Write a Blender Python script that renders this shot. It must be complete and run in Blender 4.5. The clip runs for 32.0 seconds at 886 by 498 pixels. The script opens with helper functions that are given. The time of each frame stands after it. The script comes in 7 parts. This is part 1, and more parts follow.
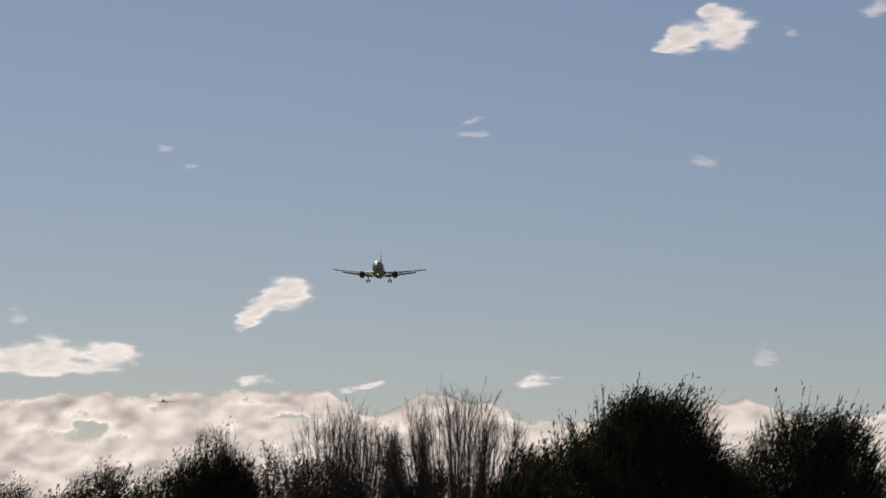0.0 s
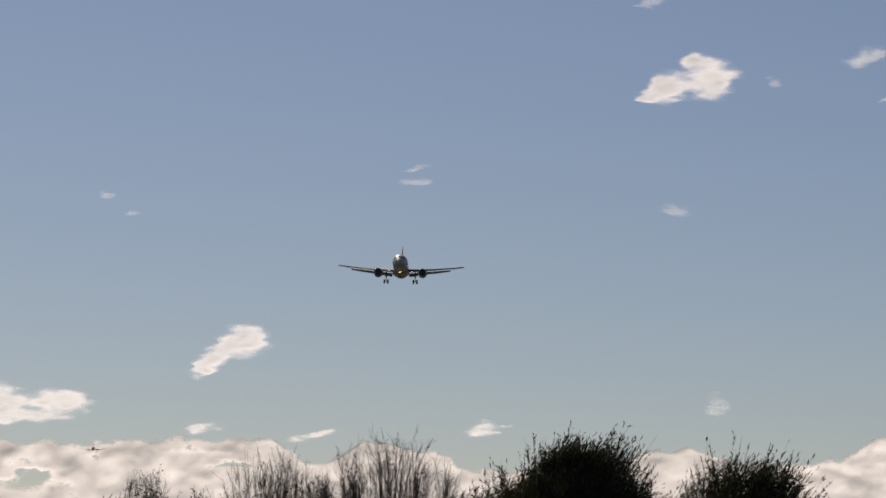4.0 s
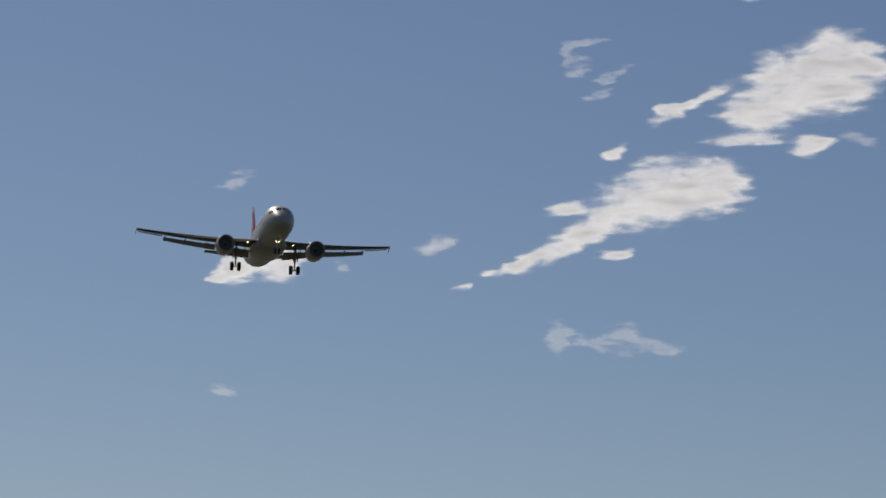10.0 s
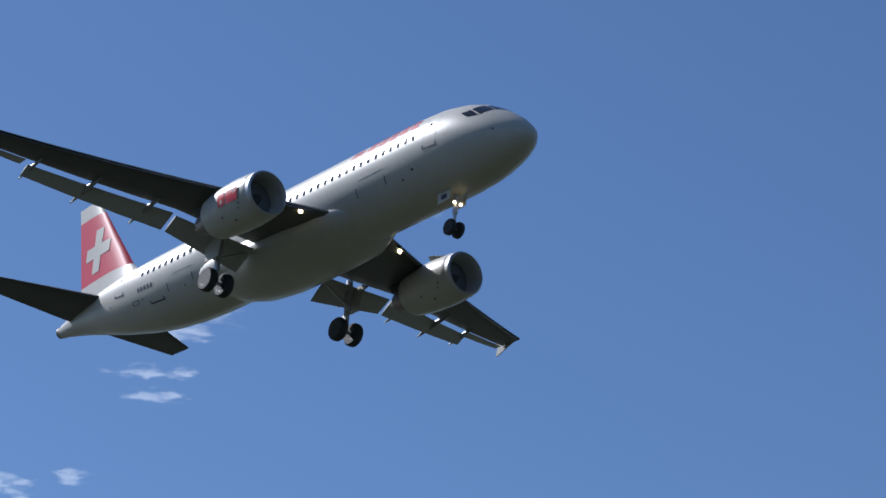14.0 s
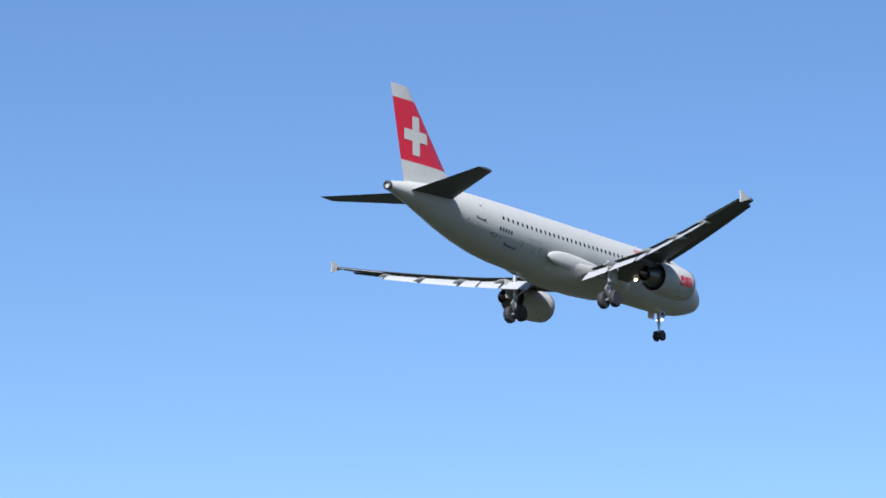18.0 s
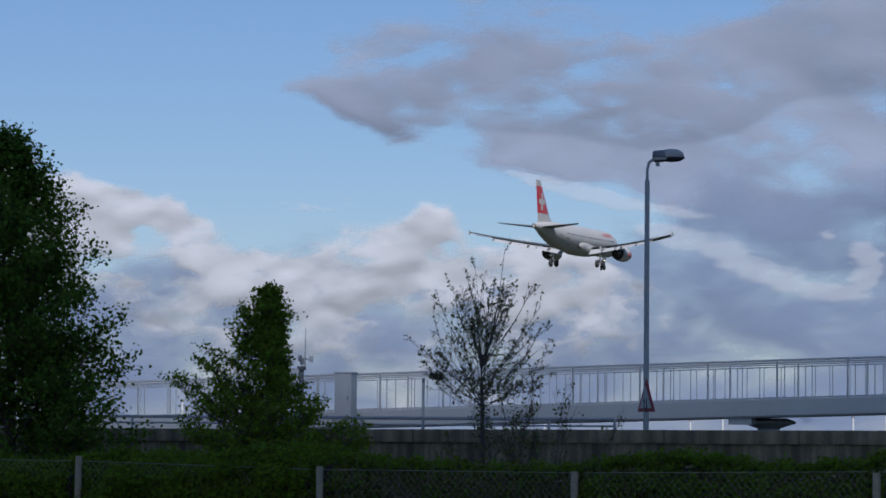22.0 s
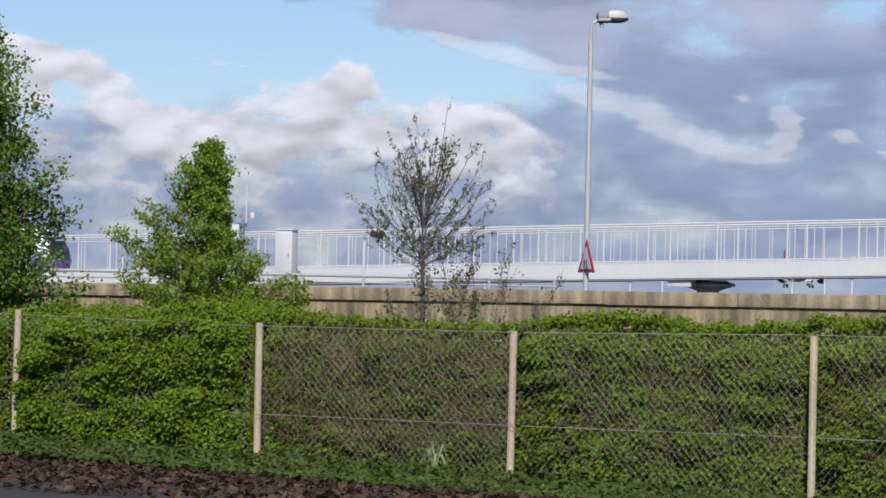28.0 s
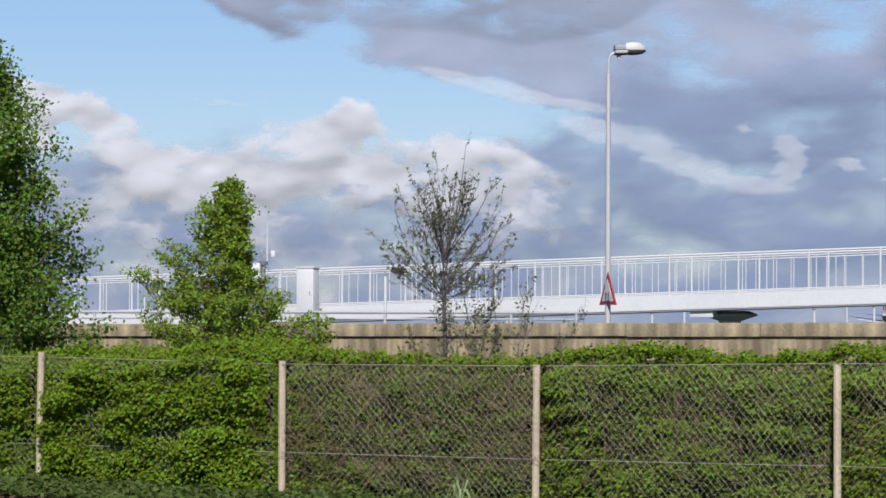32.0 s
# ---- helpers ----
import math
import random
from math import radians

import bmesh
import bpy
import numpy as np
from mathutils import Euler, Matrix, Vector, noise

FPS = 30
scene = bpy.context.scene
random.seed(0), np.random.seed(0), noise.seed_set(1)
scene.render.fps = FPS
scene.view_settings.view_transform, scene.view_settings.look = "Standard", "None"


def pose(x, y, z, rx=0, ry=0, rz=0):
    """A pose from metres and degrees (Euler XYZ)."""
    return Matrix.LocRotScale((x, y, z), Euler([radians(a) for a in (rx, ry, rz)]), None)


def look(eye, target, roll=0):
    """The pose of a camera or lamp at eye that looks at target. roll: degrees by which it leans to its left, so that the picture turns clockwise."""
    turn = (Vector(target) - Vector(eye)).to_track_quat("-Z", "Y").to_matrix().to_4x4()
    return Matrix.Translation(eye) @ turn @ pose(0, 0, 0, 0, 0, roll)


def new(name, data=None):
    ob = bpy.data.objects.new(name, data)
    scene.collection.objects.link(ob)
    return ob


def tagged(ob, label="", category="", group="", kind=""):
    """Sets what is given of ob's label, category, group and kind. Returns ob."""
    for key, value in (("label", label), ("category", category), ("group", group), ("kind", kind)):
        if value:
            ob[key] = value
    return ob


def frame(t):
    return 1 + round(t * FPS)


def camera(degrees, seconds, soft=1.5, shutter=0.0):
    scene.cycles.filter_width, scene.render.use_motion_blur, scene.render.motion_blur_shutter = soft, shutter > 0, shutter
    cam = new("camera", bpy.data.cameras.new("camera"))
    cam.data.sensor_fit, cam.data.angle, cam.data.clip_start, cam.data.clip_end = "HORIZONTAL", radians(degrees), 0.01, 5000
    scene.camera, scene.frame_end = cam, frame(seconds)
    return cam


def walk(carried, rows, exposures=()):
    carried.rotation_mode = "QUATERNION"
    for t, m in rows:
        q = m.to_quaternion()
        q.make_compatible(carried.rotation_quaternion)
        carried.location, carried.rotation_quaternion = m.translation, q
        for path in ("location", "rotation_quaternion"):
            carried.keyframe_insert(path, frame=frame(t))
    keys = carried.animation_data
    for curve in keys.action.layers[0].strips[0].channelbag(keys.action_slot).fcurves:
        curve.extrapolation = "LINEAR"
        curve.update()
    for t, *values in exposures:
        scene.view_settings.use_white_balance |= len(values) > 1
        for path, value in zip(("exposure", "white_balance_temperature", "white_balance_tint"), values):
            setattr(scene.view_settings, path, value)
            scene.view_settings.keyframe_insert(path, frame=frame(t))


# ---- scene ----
FOV = 16.424
EYE = Vector((0.0, 0.0, 1.7))


def aim(azimuth, height, roll):
    """The camera at EYE: azimuth clockwise from +y, height above the horizon and roll, in degrees."""
    a, h = radians(azimuth), radians(height)
    way = Vector((math.sin(a) * math.cos(h), math.cos(a) * math.cos(h), math.sin(h)))
    return look(EYE, EYE + way, roll)


PATH = [
    (0, aim(-161.18, 6.22, 0.63)), (0.5, aim(-161.08, 6.30, 0.67)), (1, aim(-160.91, 6.41, 0.75)),
    (1.5, aim(-160.71, 6.65, 0.63)), (2, aim(-160.59, 6.78, 0.49)), (2.5, aim(-160.41, 6.92, 0.53)),
    (3, aim(-160.22, 7.04, 0.63)), (3.5, aim(-160.07, 7.07, 0.66)), (5.5, aim(-159.39, 7.47, 0.77)),
    (6, aim(-159.24, 7.55, 0.82)), (6.5, aim(-159.04, 7.65, 0.86)), (7, aim(-158.74, 7.75, 1.19)),
    (7.5, aim(-157.94, 8.03, 1.03)), (8, aim(-156.96, 8.69, 1.01)), (8.5, aim(-156.29, 8.99, 1.27)),
    (9, aim(-153.89, 9.06, 1.44)), (9.5, aim(-152.33, 9.58, 1.13)), (10, aim(-150.34, 10.59, 0.85)),
    (10.5, aim(-149.14, 11.39, 0.67)), (11, aim(-147.57, 12.16, 0.53)), (12, aim(-142.62, 14.89, 0.84)),
    (12.5, aim(-140.16, 15.82, 1.34)), (13, aim(-134.83, 17.98, 1.13)), (13.5, aim(-130.45, 20.76, 1.81)),
    (14, aim(-121.2, 23.7, 1.7)), (14.5, aim(-109.6, 26.8, 1.5)), (15, aim(-92.3, 29.2, 1.3)),
    (15.5, aim(-70.82, 29.12, 1.19)), (16, aim(-50.68, 25.98, 0.82)), (16.5, aim(-35.15, 22.07, 0.85)),
    (17, aim(-28.47, 18.53, 1.36)), (17.5, aim(-21.60, 15.95, 0.70)), (18, aim(-15.68, 12.23, 0.56)),
    (18.5, aim(-11.06, 10.12, 0.20)), (19, aim(-7.82, 7.83, 0.22)), (19.5, aim(-4.35, 6.02, -0.15)),
    (20, aim(-2.82, 4.51, 0.84)), (20.5, aim(-1.68, 3.90, 0.19)), (21, aim(-1.33, 3.35, -0.53)),
    (21.5, aim(-1.60, 3.08, 0.31)), (22, aim(-0.73, 3.35, 0.52)), (22.5, aim(-0.48, 2.35, 0.88)),
    (23, aim(-0.14, 2.01, 1.37)), (23.5, aim(-0.53, 2.28, 0.86)), (24, aim(0.17, 1.44, 1.23)),
    (24.5, aim(0.67, 1.39, 1.27)), (25, aim(-0.09, 1.15, 1.16)), (25.5, aim(0.11, 1.28, 1.44)),
    (27.5, aim(0.48, 0.86, 1.51)), (28, aim(0.40, 0.73, 1.25)), (28.5, aim(0.70, 0.86, 1.27)),
    (29, aim(0.63, 1.20, 1.25)), (29.5, aim(0.45, 1.41, 0.96)), (30, aim(0.69, 1.35, 1.02)),
    (30.5, aim(0.38, 1.64, 0.11)), (31, aim(-0.76, 1.40, 1.05)), (31.5, aim(0.07, 1.55, 0.94)),
    (32, aim(0.00, 1.38, 0.23)),
]
cam = camera(FOV, 32.0, soft=1.65)
EXPOSURES = [(0, -0.28, 7500, 22), (6, -0.28, 7400, 21), (10, -0.37, 6880, 17), (12, -0.37, 6600, 16), (13, -0.2, 5900, 13), (13.5, 0.07, 5750, 13),
             (15.5, 1.27, 5600, 13), (16, 1.38, 5620, 13), (17, 1.13, 5660, 13), (18, 0.87, 5630, 13), (19, 0.22, 5580, 14), (20, 0.1, 5580, 16), (22, 0.10, 5600, 18), (23, 0.32, 5700, 19), (24, 0.2, 5800, 20), (25, 0.28, 5800, 20),
             (28, 0.55, 5950, 19), (29, 0.74, 6000, 19), (30, 0.52, 5900, 19), (31, 0.5, 5900, 19), (32, 0.47, 5900, 19)]
walk(cam, PATH, EXPOSURES)

# light: a spring sun high over the approach path, half-clear sky
SUN_AZ, SUN_EL = 180.0, 42.0
world = bpy.data.worlds.new("sky")
scene.world = world
world.use_nodes = True
wt = world.node_tree
sky = wt.nodes.new("ShaderNodeTexSky")
sky.sky_type, sky.sun_disc = "NISHITA", False
sky.sun_elevation, sky.sun_rotation = radians(SUN_EL), radians(SUN_AZ)
sky.air_density, sky.dust_density, sky.ozone_density = 1.0, 0.25, 5.0
wt.links.new(sky.outputs["Color"], wt.nodes["Background"].inputs["Color"])
wt.nodes["Background"].inputs["Strength"].default_value = 0.064
sun_data = bpy.data.lights.new("sun", "SUN")
sun_data.energy, sun_data.angle, sun_data.color = 5.0, radians(0.53), (1.0, 0.95, 0.87)
sun = new("sun", sun_data)
_a, _e = radians(SUN_AZ), radians(SUN_EL)
SUN_WAY = Vector((math.sin(_a) * math.cos(_e), math.cos(_a) * math.cos(_e), math.sin(_e)))
sun.matrix_world = look(SUN_WAY * 400, (0, 0, 0))


# ---- materials ----
def material(name, color, rough=0.6, metal=0.0, vary=0.12, scale=3.0, fine=40.0, bump=0.0, spec=0.5, glow=None, random_hue=0.0):
    """A surface with variation at two scales: broad stains and fine grain."""
    m = bpy.data.materials.new(name)
    m.use_nodes = True
    t = m.node_tree
    n, link = t.nodes, t.links.new
    b = n["Principled BSDF"]
    b.inputs["Roughness"].default_value, b.inputs["Metallic"].default_value = rough, metal
    b.inputs["Specular IOR Level"].default_value = spec
    tc = n.new("ShaderNodeTexCoord")
    big, small = n.new("ShaderNodeTexNoise"), n.new("ShaderNodeTexNoise")
    big.inputs["Scale"].default_value, big.inputs["Detail"].default_value = scale, 4
    small.inputs["Scale"].default_value, small.inputs["Detail"].default_value = fine, 3
    link(tc.outputs["Object"], big.inputs["Vector"]), link(tc.outputs["Object"], small.inputs["Vector"])
    add = n.new("ShaderNodeMath")
    add.operation = "ADD"
    link(big.outputs["Fac"], add.inputs[0]), link(small.outputs["Fac"], add.inputs[1])
    ramp = n.new("ShaderNodeMapRange")
    ramp.inputs["From Min"].default_value, ramp.inputs["From Max"].default_value = 0.6, 1.4
    ramp.inputs["To Min"].default_value, ramp.inputs["To Max"].default_value = 1 - vary, 1 + vary
    link(add.outputs[0], ramp.inputs["Value"])
    hsv = n.new("ShaderNodeHueSaturation")
    hsv.inputs["Color"].default_value = (*color, 1)
    link(ramp.outputs["Result"], hsv.inputs["Value"])
    if random_hue:
        geo = n.new("ShaderNodeNewGeometry")
        mr = n.new("ShaderNodeMapRange")
        mr.inputs["To Min"].default_value, mr.inputs["To Max"].default_value = 0.5 - random_hue, 0.5 + random_hue
        link(geo.outputs["Random Per Island"], mr.inputs["Value"])
        link(mr.outputs["Result"], hsv.inputs["Hue"])
        mul = n.new("ShaderNodeMapRange")
        mul.inputs["To Min"].default_value, mul.inputs["To Max"].default_value = 0.58, 1.42
        link(geo.outputs["Random Per Island"], mul.inputs["Value"])
        mm = n.new("ShaderNodeMath")
        mm.operation = "MULTIPLY"
        link(ramp.outputs["Result"], mm.inputs[0]), link(mul.outputs["Result"], mm.inputs[1])
        link(mm.outputs[0], hsv.inputs["Value"])
    link(hsv.outputs["Color"], b.inputs["Base Color"])
    if bump:
        bp = n.new("ShaderNodeBump")
        bp.inputs["Strength"].default_value, bp.inputs["Distance"].default_value = bump, 0.02
        link(add.outputs[0], bp.inputs["Height"]), link(bp.outputs["Normal"], b.inputs["Normal"])
    if glow:
        b.inputs["Emission Color"].default_value, b.inputs["Emission Strength"].default_value = (*glow[:3], 1), glow[3]
    return m


def leaf_material(name, color, hue=0.03, through_it=0.35):
    m = material(name, color, 0.55, vary=0.2, scale=1.5, fine=12.0, spec=0.12, random_hue=hue)
    t = m.node_tree
    n, link = t.nodes, t.links.new
    b, out = n["Principled BSDF"], n["Material Output"]
    tr = n.new("ShaderNodeBsdfTranslucent")
    col = b.inputs["Base Color"].links[0].from_socket
    warm = n.new("ShaderNodeMix")
    warm.data_type, warm.blend_type = "RGBA", "MULTIPLY"
    warm.inputs["Factor"].default_value = 1.0
    warm.inputs["B"].default_value = (1.5, 1.6, 0.6, 1)
    link(col, warm.inputs["A"]), link(warm.outputs["Result"], tr.inputs["Color"])
    mix = n.new("ShaderNodeMixShader")
    mix.inputs["Fac"].default_value = through_it
    link(b.outputs[0], mix.inputs[1]), link(tr.outputs[0], mix.inputs[2]), link(mix.outputs[0], out.inputs["Surface"])
    return m


# ---- mesh tools ----
def link_mesh(name, bm, mat, parent=None, smooth=True):
    me = bpy.data.meshes.new(name)
    bmesh.ops.recalc_face_normals(bm, faces=bm.faces)
    bm.to_mesh(me)
    bm.free()
    me.materials.append(mat)
    if smooth:
        for f in me.polygons:
            f.use_smooth = True
        me.set_sharp_from_angle(angle=radians(38))
    ob = new(name, me)
    ob.parent = parent
    return ob


def part(name, bm, mat, parent, label=""):
    ob = link_mesh(name, bm, mat, parent)
    if label:
        ob["label"] = label
    return ob


def thing(name, label, category, at=(0, 0, 0), group="", turn=0.0):
    ob = new(name)
    ob.matrix_basis = pose(*at, 0, 0, turn)
    return tagged(ob, label, category, group)


def box(bm, size, at=(0, 0, 0), bevel=0.0, m=None):
    r = bmesh.ops.create_cube(bm, size=1.0)
    mat = Matrix.Translation(at) @ Matrix.Diagonal((*size, 1))
    bmesh.ops.transform(bm, matrix=(m @ mat) if m else mat, verts=r["verts"])
    if bevel:
        edges = {e for v in r["verts"] for e in v.link_edges}
        bmesh.ops.bevel(bm, geom=list(edges), offset=bevel, segments=2, affect="EDGES", profile=0.6)
    return bm


def rings(bm, loops, close=True, cap=True):
    """Skin rows of points into one surface."""
    vs = [[bm.verts.new(p) for p in loop] for loop in loops]
    n = len(vs[0])
    for a, b in zip(vs, vs[1:]):
        for i in range(n if close else n - 1):
            j = (i + 1) % n
            bm.faces.new((a[i], a[j], b[j], b[i]))
    if cap and close:
        bm.faces.new(vs[0][::-1]), bm.faces.new(vs[-1])
    return bm


def tube(bm, p, q, r0, r1=None, n=10, cap=True):
    p, q = Vector(p), Vector(q)
    r1 = r0 if r1 is None else r1
    z = (q - p).normalized()
    x = z.orthogonal().normalized()
    y = z.cross(x)
    loops = []
    for c, r in ((p, r0), (q, r1)):
        loops.append([c + (x * math.cos(2 * math.pi * k / n) + y * math.sin(2 * math.pi * k / n)) * r for k in range(n)])
    return rings(bm, loops, True, cap)


def lathe(bm, profile, at=(0, 0, 0), axis="x", n=32, cap=False):
    """Turn (along, radius) pairs round an axis."""
    loops = []
    for s, r in profile:
        loop = []
        for k in range(n):
            c, d = math.cos(2 * math.pi * k / n) * r, math.sin(2 * math.pi * k / n) * r
            loop.append(Vector(at) + Vector({"x": (s, c, d), "y": (c, s, d), "z": (c, d, s)}[axis]))
        loops.append(loop)
    return rings(bm, loops, True, cap)


def plate(bm, outline, thickness, m=Matrix()):
    """A flat plate from an outline in the xz-plane, its thickness along y."""
    a = [m @ Vector((x, -thickness / 2, z)) for x, z in outline]
    b = [m @ Vector((x, thickness / 2, z)) for x, z in outline]
    return rings(bm, [a, b])


def bulk(name, v, f, mat, parent=None, smooth=False):
    me = bpy.data.meshes.new(name)
    nf, k = len(f), f.shape[1]
    me.vertices.add(len(v)), me.loops.add(nf * k), me.polygons.add(nf)
    me.vertices.foreach_set("co", np.asarray(v, np.float32).ravel())
    me.loops.foreach_set("vertex_index", np.asarray(f, np.int32).ravel())
    me.polygons.foreach_set("loop_start", np.arange(nf, dtype=np.int32) * k)
    me.polygons.foreach_set("use_smooth", np.full(nf, smooth))
    me.update(calc_edges=True)
    me.validate()
    me.materials.append(mat)
    ob = new(name, me)
    ob.parent = parent
    return ob


# ---- clouds: puffed, ragged sheets far behind everything, adrift in one wind ----
WIND, HIGH_WIND = (-0.0220, 0.0083), (-0.0052, 0.0032)
CLOUDS = []


def lattice(ix, iy, seed):
    """A number from 0 to 1 for each cell of a grid."""
    h = (ix.astype(np.int64) * 374761393 + iy.astype(np.int64) * 668265263 + seed * 974634611) & 0xFFFFFFFF
    h = ((h ^ (h >> 13)) * 1274126177) & 0xFFFFFFFF
    return ((h ^ (h >> 16)) & 0xFFFF) / 65535.0


def ripple(x, y, seed):
    """Smooth gradient noise, about -1 to 1."""
    ix, iy = np.floor(x), np.floor(y)
    fx, fy = x - ix, y - iy
    sx, sy = fx ** 3 * (fx * (fx * 6 - 15) + 10), fy ** 3 * (fy * (fy * 6 - 15) + 10)

    def corner(i, j):
        a = lattice(ix + i, iy + j, seed) * 2 * math.pi
        return np.cos(a) * (fx - i) + np.sin(a) * (fy - j)
    return 1.5 * ((corner(0, 0) * (1 - sx) + corner(1, 0) * sx) * (1 - sy) + (corner(0, 1) * (1 - sx) + corner(1, 1) * sx) * sy)


def fractal(x, y, seed, octaves=5, gain=0.5):
    total, a = 0.0, 1.0
    for k in range(octaves):
        total = total + a * ripple(x, y, seed + 17 * k)
        x, y, a = 1.62 * x - 1.18 * y + 3.1, 1.18 * x + 1.62 * y + 7.7, a * gain
    return total


def domes(x, y, seed):
    """Overlapping rounded heads, one to a cell."""
    ix, iy = np.floor(x), np.floor(y)
    best = np.zeros_like(x)
    for i in (-1, 0, 1):
        for j in (-1, 0, 1):
            cx, cy = ix + i + lattice(ix + i, iy + j, seed), iy + j + lattice(ix + i, iy + j, seed + 5)
            r = 0.55 + 0.5 * lattice(ix + i, iy + j, seed + 9)
            best = np.maximum(best, np.sqrt(np.maximum(0.0, r * r - (x - cx) ** 2 - (y - cy) ** 2)))
    return best


def smoothed(z, reach):
    """The sheet's heights, softened over neighbours."""
    for k in range(reach):
        p = np.pad(z, 1, mode="edge")
        z = (p[1:-1, :-2] + p[1:-1, 2:] + p[:-2, 1:-1] + p[2:, 1:-1] + 2 * z) / 6
    return z


def billows(x, y, seed, scale, octaves=4, gain=0.46):
    """Heaped heads upon heads, as a height in the same unit as x and y."""
    wx, wy = x + 0.22 * scale * fractal(x / scale, y / scale, seed + 40, 3), y + 0.22 * scale * fractal(x / scale, y / scale, seed + 60, 3)
    total, a = 0.0, scale
    for k in range(octaves):
        total = total + 0.8 * a * domes(wx / a + 7.3 * k, wy / a + 1.9 * k, seed + 3 * k)
        a *= gain
    return total


def cloud_material(name, color, thin, thick, soft=0.30, fray=0.55, scale=0.03, full=1.2, bump=0.25, streak=1.0, cover=1.0, detail=6):
    """Cloud: the thicker it is, the less light comes through it from behind (shares thin to thick)."""
    m = bpy.data.materials.new(name)
    m.use_nodes = True
    t = m.node_tree
    n, link = t.nodes, t.links.new
    n.remove(n["Principled BSDF"])
    out = n["Material Output"]
    at, tc = n.new("ShaderNodeAttribute"), n.new("ShaderNodeTexCoord")
    at.attribute_name = "puff"
    ns = n.new("ShaderNodeTexNoise")
    ns.inputs["Scale"].default_value, ns.inputs["Detail"].default_value, ns.inputs["Roughness"].default_value = scale, detail, 0.55
    ns.inputs["Distortion"].default_value = 0.6
    mp = n.new("ShaderNodeMapping")
    mp.inputs["Scale"].default_value = (1.0, streak, 1.0)
    link(tc.outputs["Object"], mp.inputs["Vector"]), link(mp.outputs["Vector"], ns.inputs["Vector"])
    a1 = n.new("ShaderNodeMath")
    a1.operation = "MULTIPLY_ADD"
    a1.inputs[1].default_value, a1.inputs[2].default_value = fray * 2, -fray
    link(ns.outputs["Fac"], a1.inputs[0])
    a2 = n.new("ShaderNodeMath")
    a2.operation = "ADD"
    link(at.outputs["Fac"], a2.inputs[0]), link(a1.outputs[0], a2.inputs[1])
    mr = n.new("ShaderNodeMapRange")
    mr.interpolation_type = "SMOOTHERSTEP"
    mr.inputs["To Max"].default_value = cover
    mr.inputs["From Min"].default_value, mr.inputs["From Max"].default_value = 0.0, soft * 3
    link(a2.outputs[0], mr.inputs["Value"])
    pw = n.new("ShaderNodeMath")
    pw.operation = "POWER"
    pw.inputs[1].default_value = 1.5
    link(mr.outputs["Result"], pw.inputs[0])
    df, tl, tp = n.new("ShaderNodeBsdfDiffuse"), n.new("ShaderNodeBsdfTranslucent"), n.new("ShaderNodeBsdfTransparent")
    df.inputs["Color"].default_value = tl.inputs["Color"].default_value = (*color, 1)
    if bump:
        bp = n.new("ShaderNodeBump")
        bp.inputs["Strength"].default_value, bp.inputs["Distance"].default_value = bump, 12.0
        link(a2.outputs[0], bp.inputs["Height"]), link(bp.outputs["Normal"], df.inputs["Normal"])
    mix, mix2 = n.new("ShaderNodeMixShader"), n.new("ShaderNodeMixShader")
    th = n.new("ShaderNodeMapRange")
    th.inputs["From Min"].default_value, th.inputs["From Max"].default_value = soft * 2, soft * 2 + full
    th.inputs["To Min"].default_value, th.inputs["To Max"].default_value = thin, thick
    link(at.outputs["Fac"], th.inputs["Value"]), link(th.outputs["Result"], mix.inputs["Fac"])
    link(df.outputs[0], mix.inputs[1]), link(tl.outputs[0], mix.inputs[2])
    link(pw.outputs[0], mix2.inputs["Fac"]), link(tp.outputs[0], mix2.inputs[1]), link(mix.outputs[0], mix2.inputs[2])
    link(mix2.outputs[0], out.inputs["Surface"])
    return m


CLOUD_WHITE = cloud_material("cloud_white", (0.74, 0.78, 0.795), 0.97, 0.56, 0.90, 1.3, 0.018, 1.4, 0.0, 1.7, 0.97)
CLOUD_WISP = cloud_material("cloud_wisp", (0.73, 0.765, 0.785), 0.95, 0.8, 0.85, 1.45, 0.022, 1.2, 0.0, 2.2, 0.45)
CLOUD_BANK = cloud_material("cloud_bank", (0.80, 0.815, 0.80), 0.97, 0.30, 0.32, 0.7, 0.03, 2.2, 0.3, 1.6, 1.0, 9)
CLOUD_SUNLIT = cloud_material("cloud_sunlit", (0.425, 0.435, 0.432), 0.10, 0.04, 0.46, 0.55, 0.013, 1.0, 0.05, 1.5)
CLOUD_HOOK = cloud_material("cloud_hook", (0.50, 0.495, 0.485), 0.12, 0.1, 0.75, 0.8, 0.016, 1.0, 0.03, 1.5, 0.52)
# the low layer's shade is put into its blue-grey base colour
CLOUD_LOW_SHADED = cloud_material("cloud_low_shaded", (0.235, 0.29, 0.385), 0.4, 0.3, 0.4, 0.4, 0.006, 1.2, 0.2, 2.5)
CLOUD_GREY = cloud_material("cloud_grey", (0.29, 0.325, 0.385), 0.2, 0.1, 0.40, 0.6, 0.010, 1.2, 0.05, 2.6)


def sky_way(azimuth, height):
    a, h = radians(azimuth), radians(height)
    return Vector((math.sin(a) * math.cos(h), math.cos(a) * math.cos(h), math.sin(h)))


def set_adrift(ob, t, way, dist, wind):
    """Place the cloud at that time and note its path in the wind."""
    place = EYE + way * dist
    m = look(place, EYE)
    lift = (way * dist).z
    v = Vector((wind[0] * lift, wind[1] * lift, 0))
    CLOUDS.append((ob, [(s, Matrix.Translation(v * (s - t)) @ m) for s in (0, 16, 32)]))
    ob.matrix_basis = m


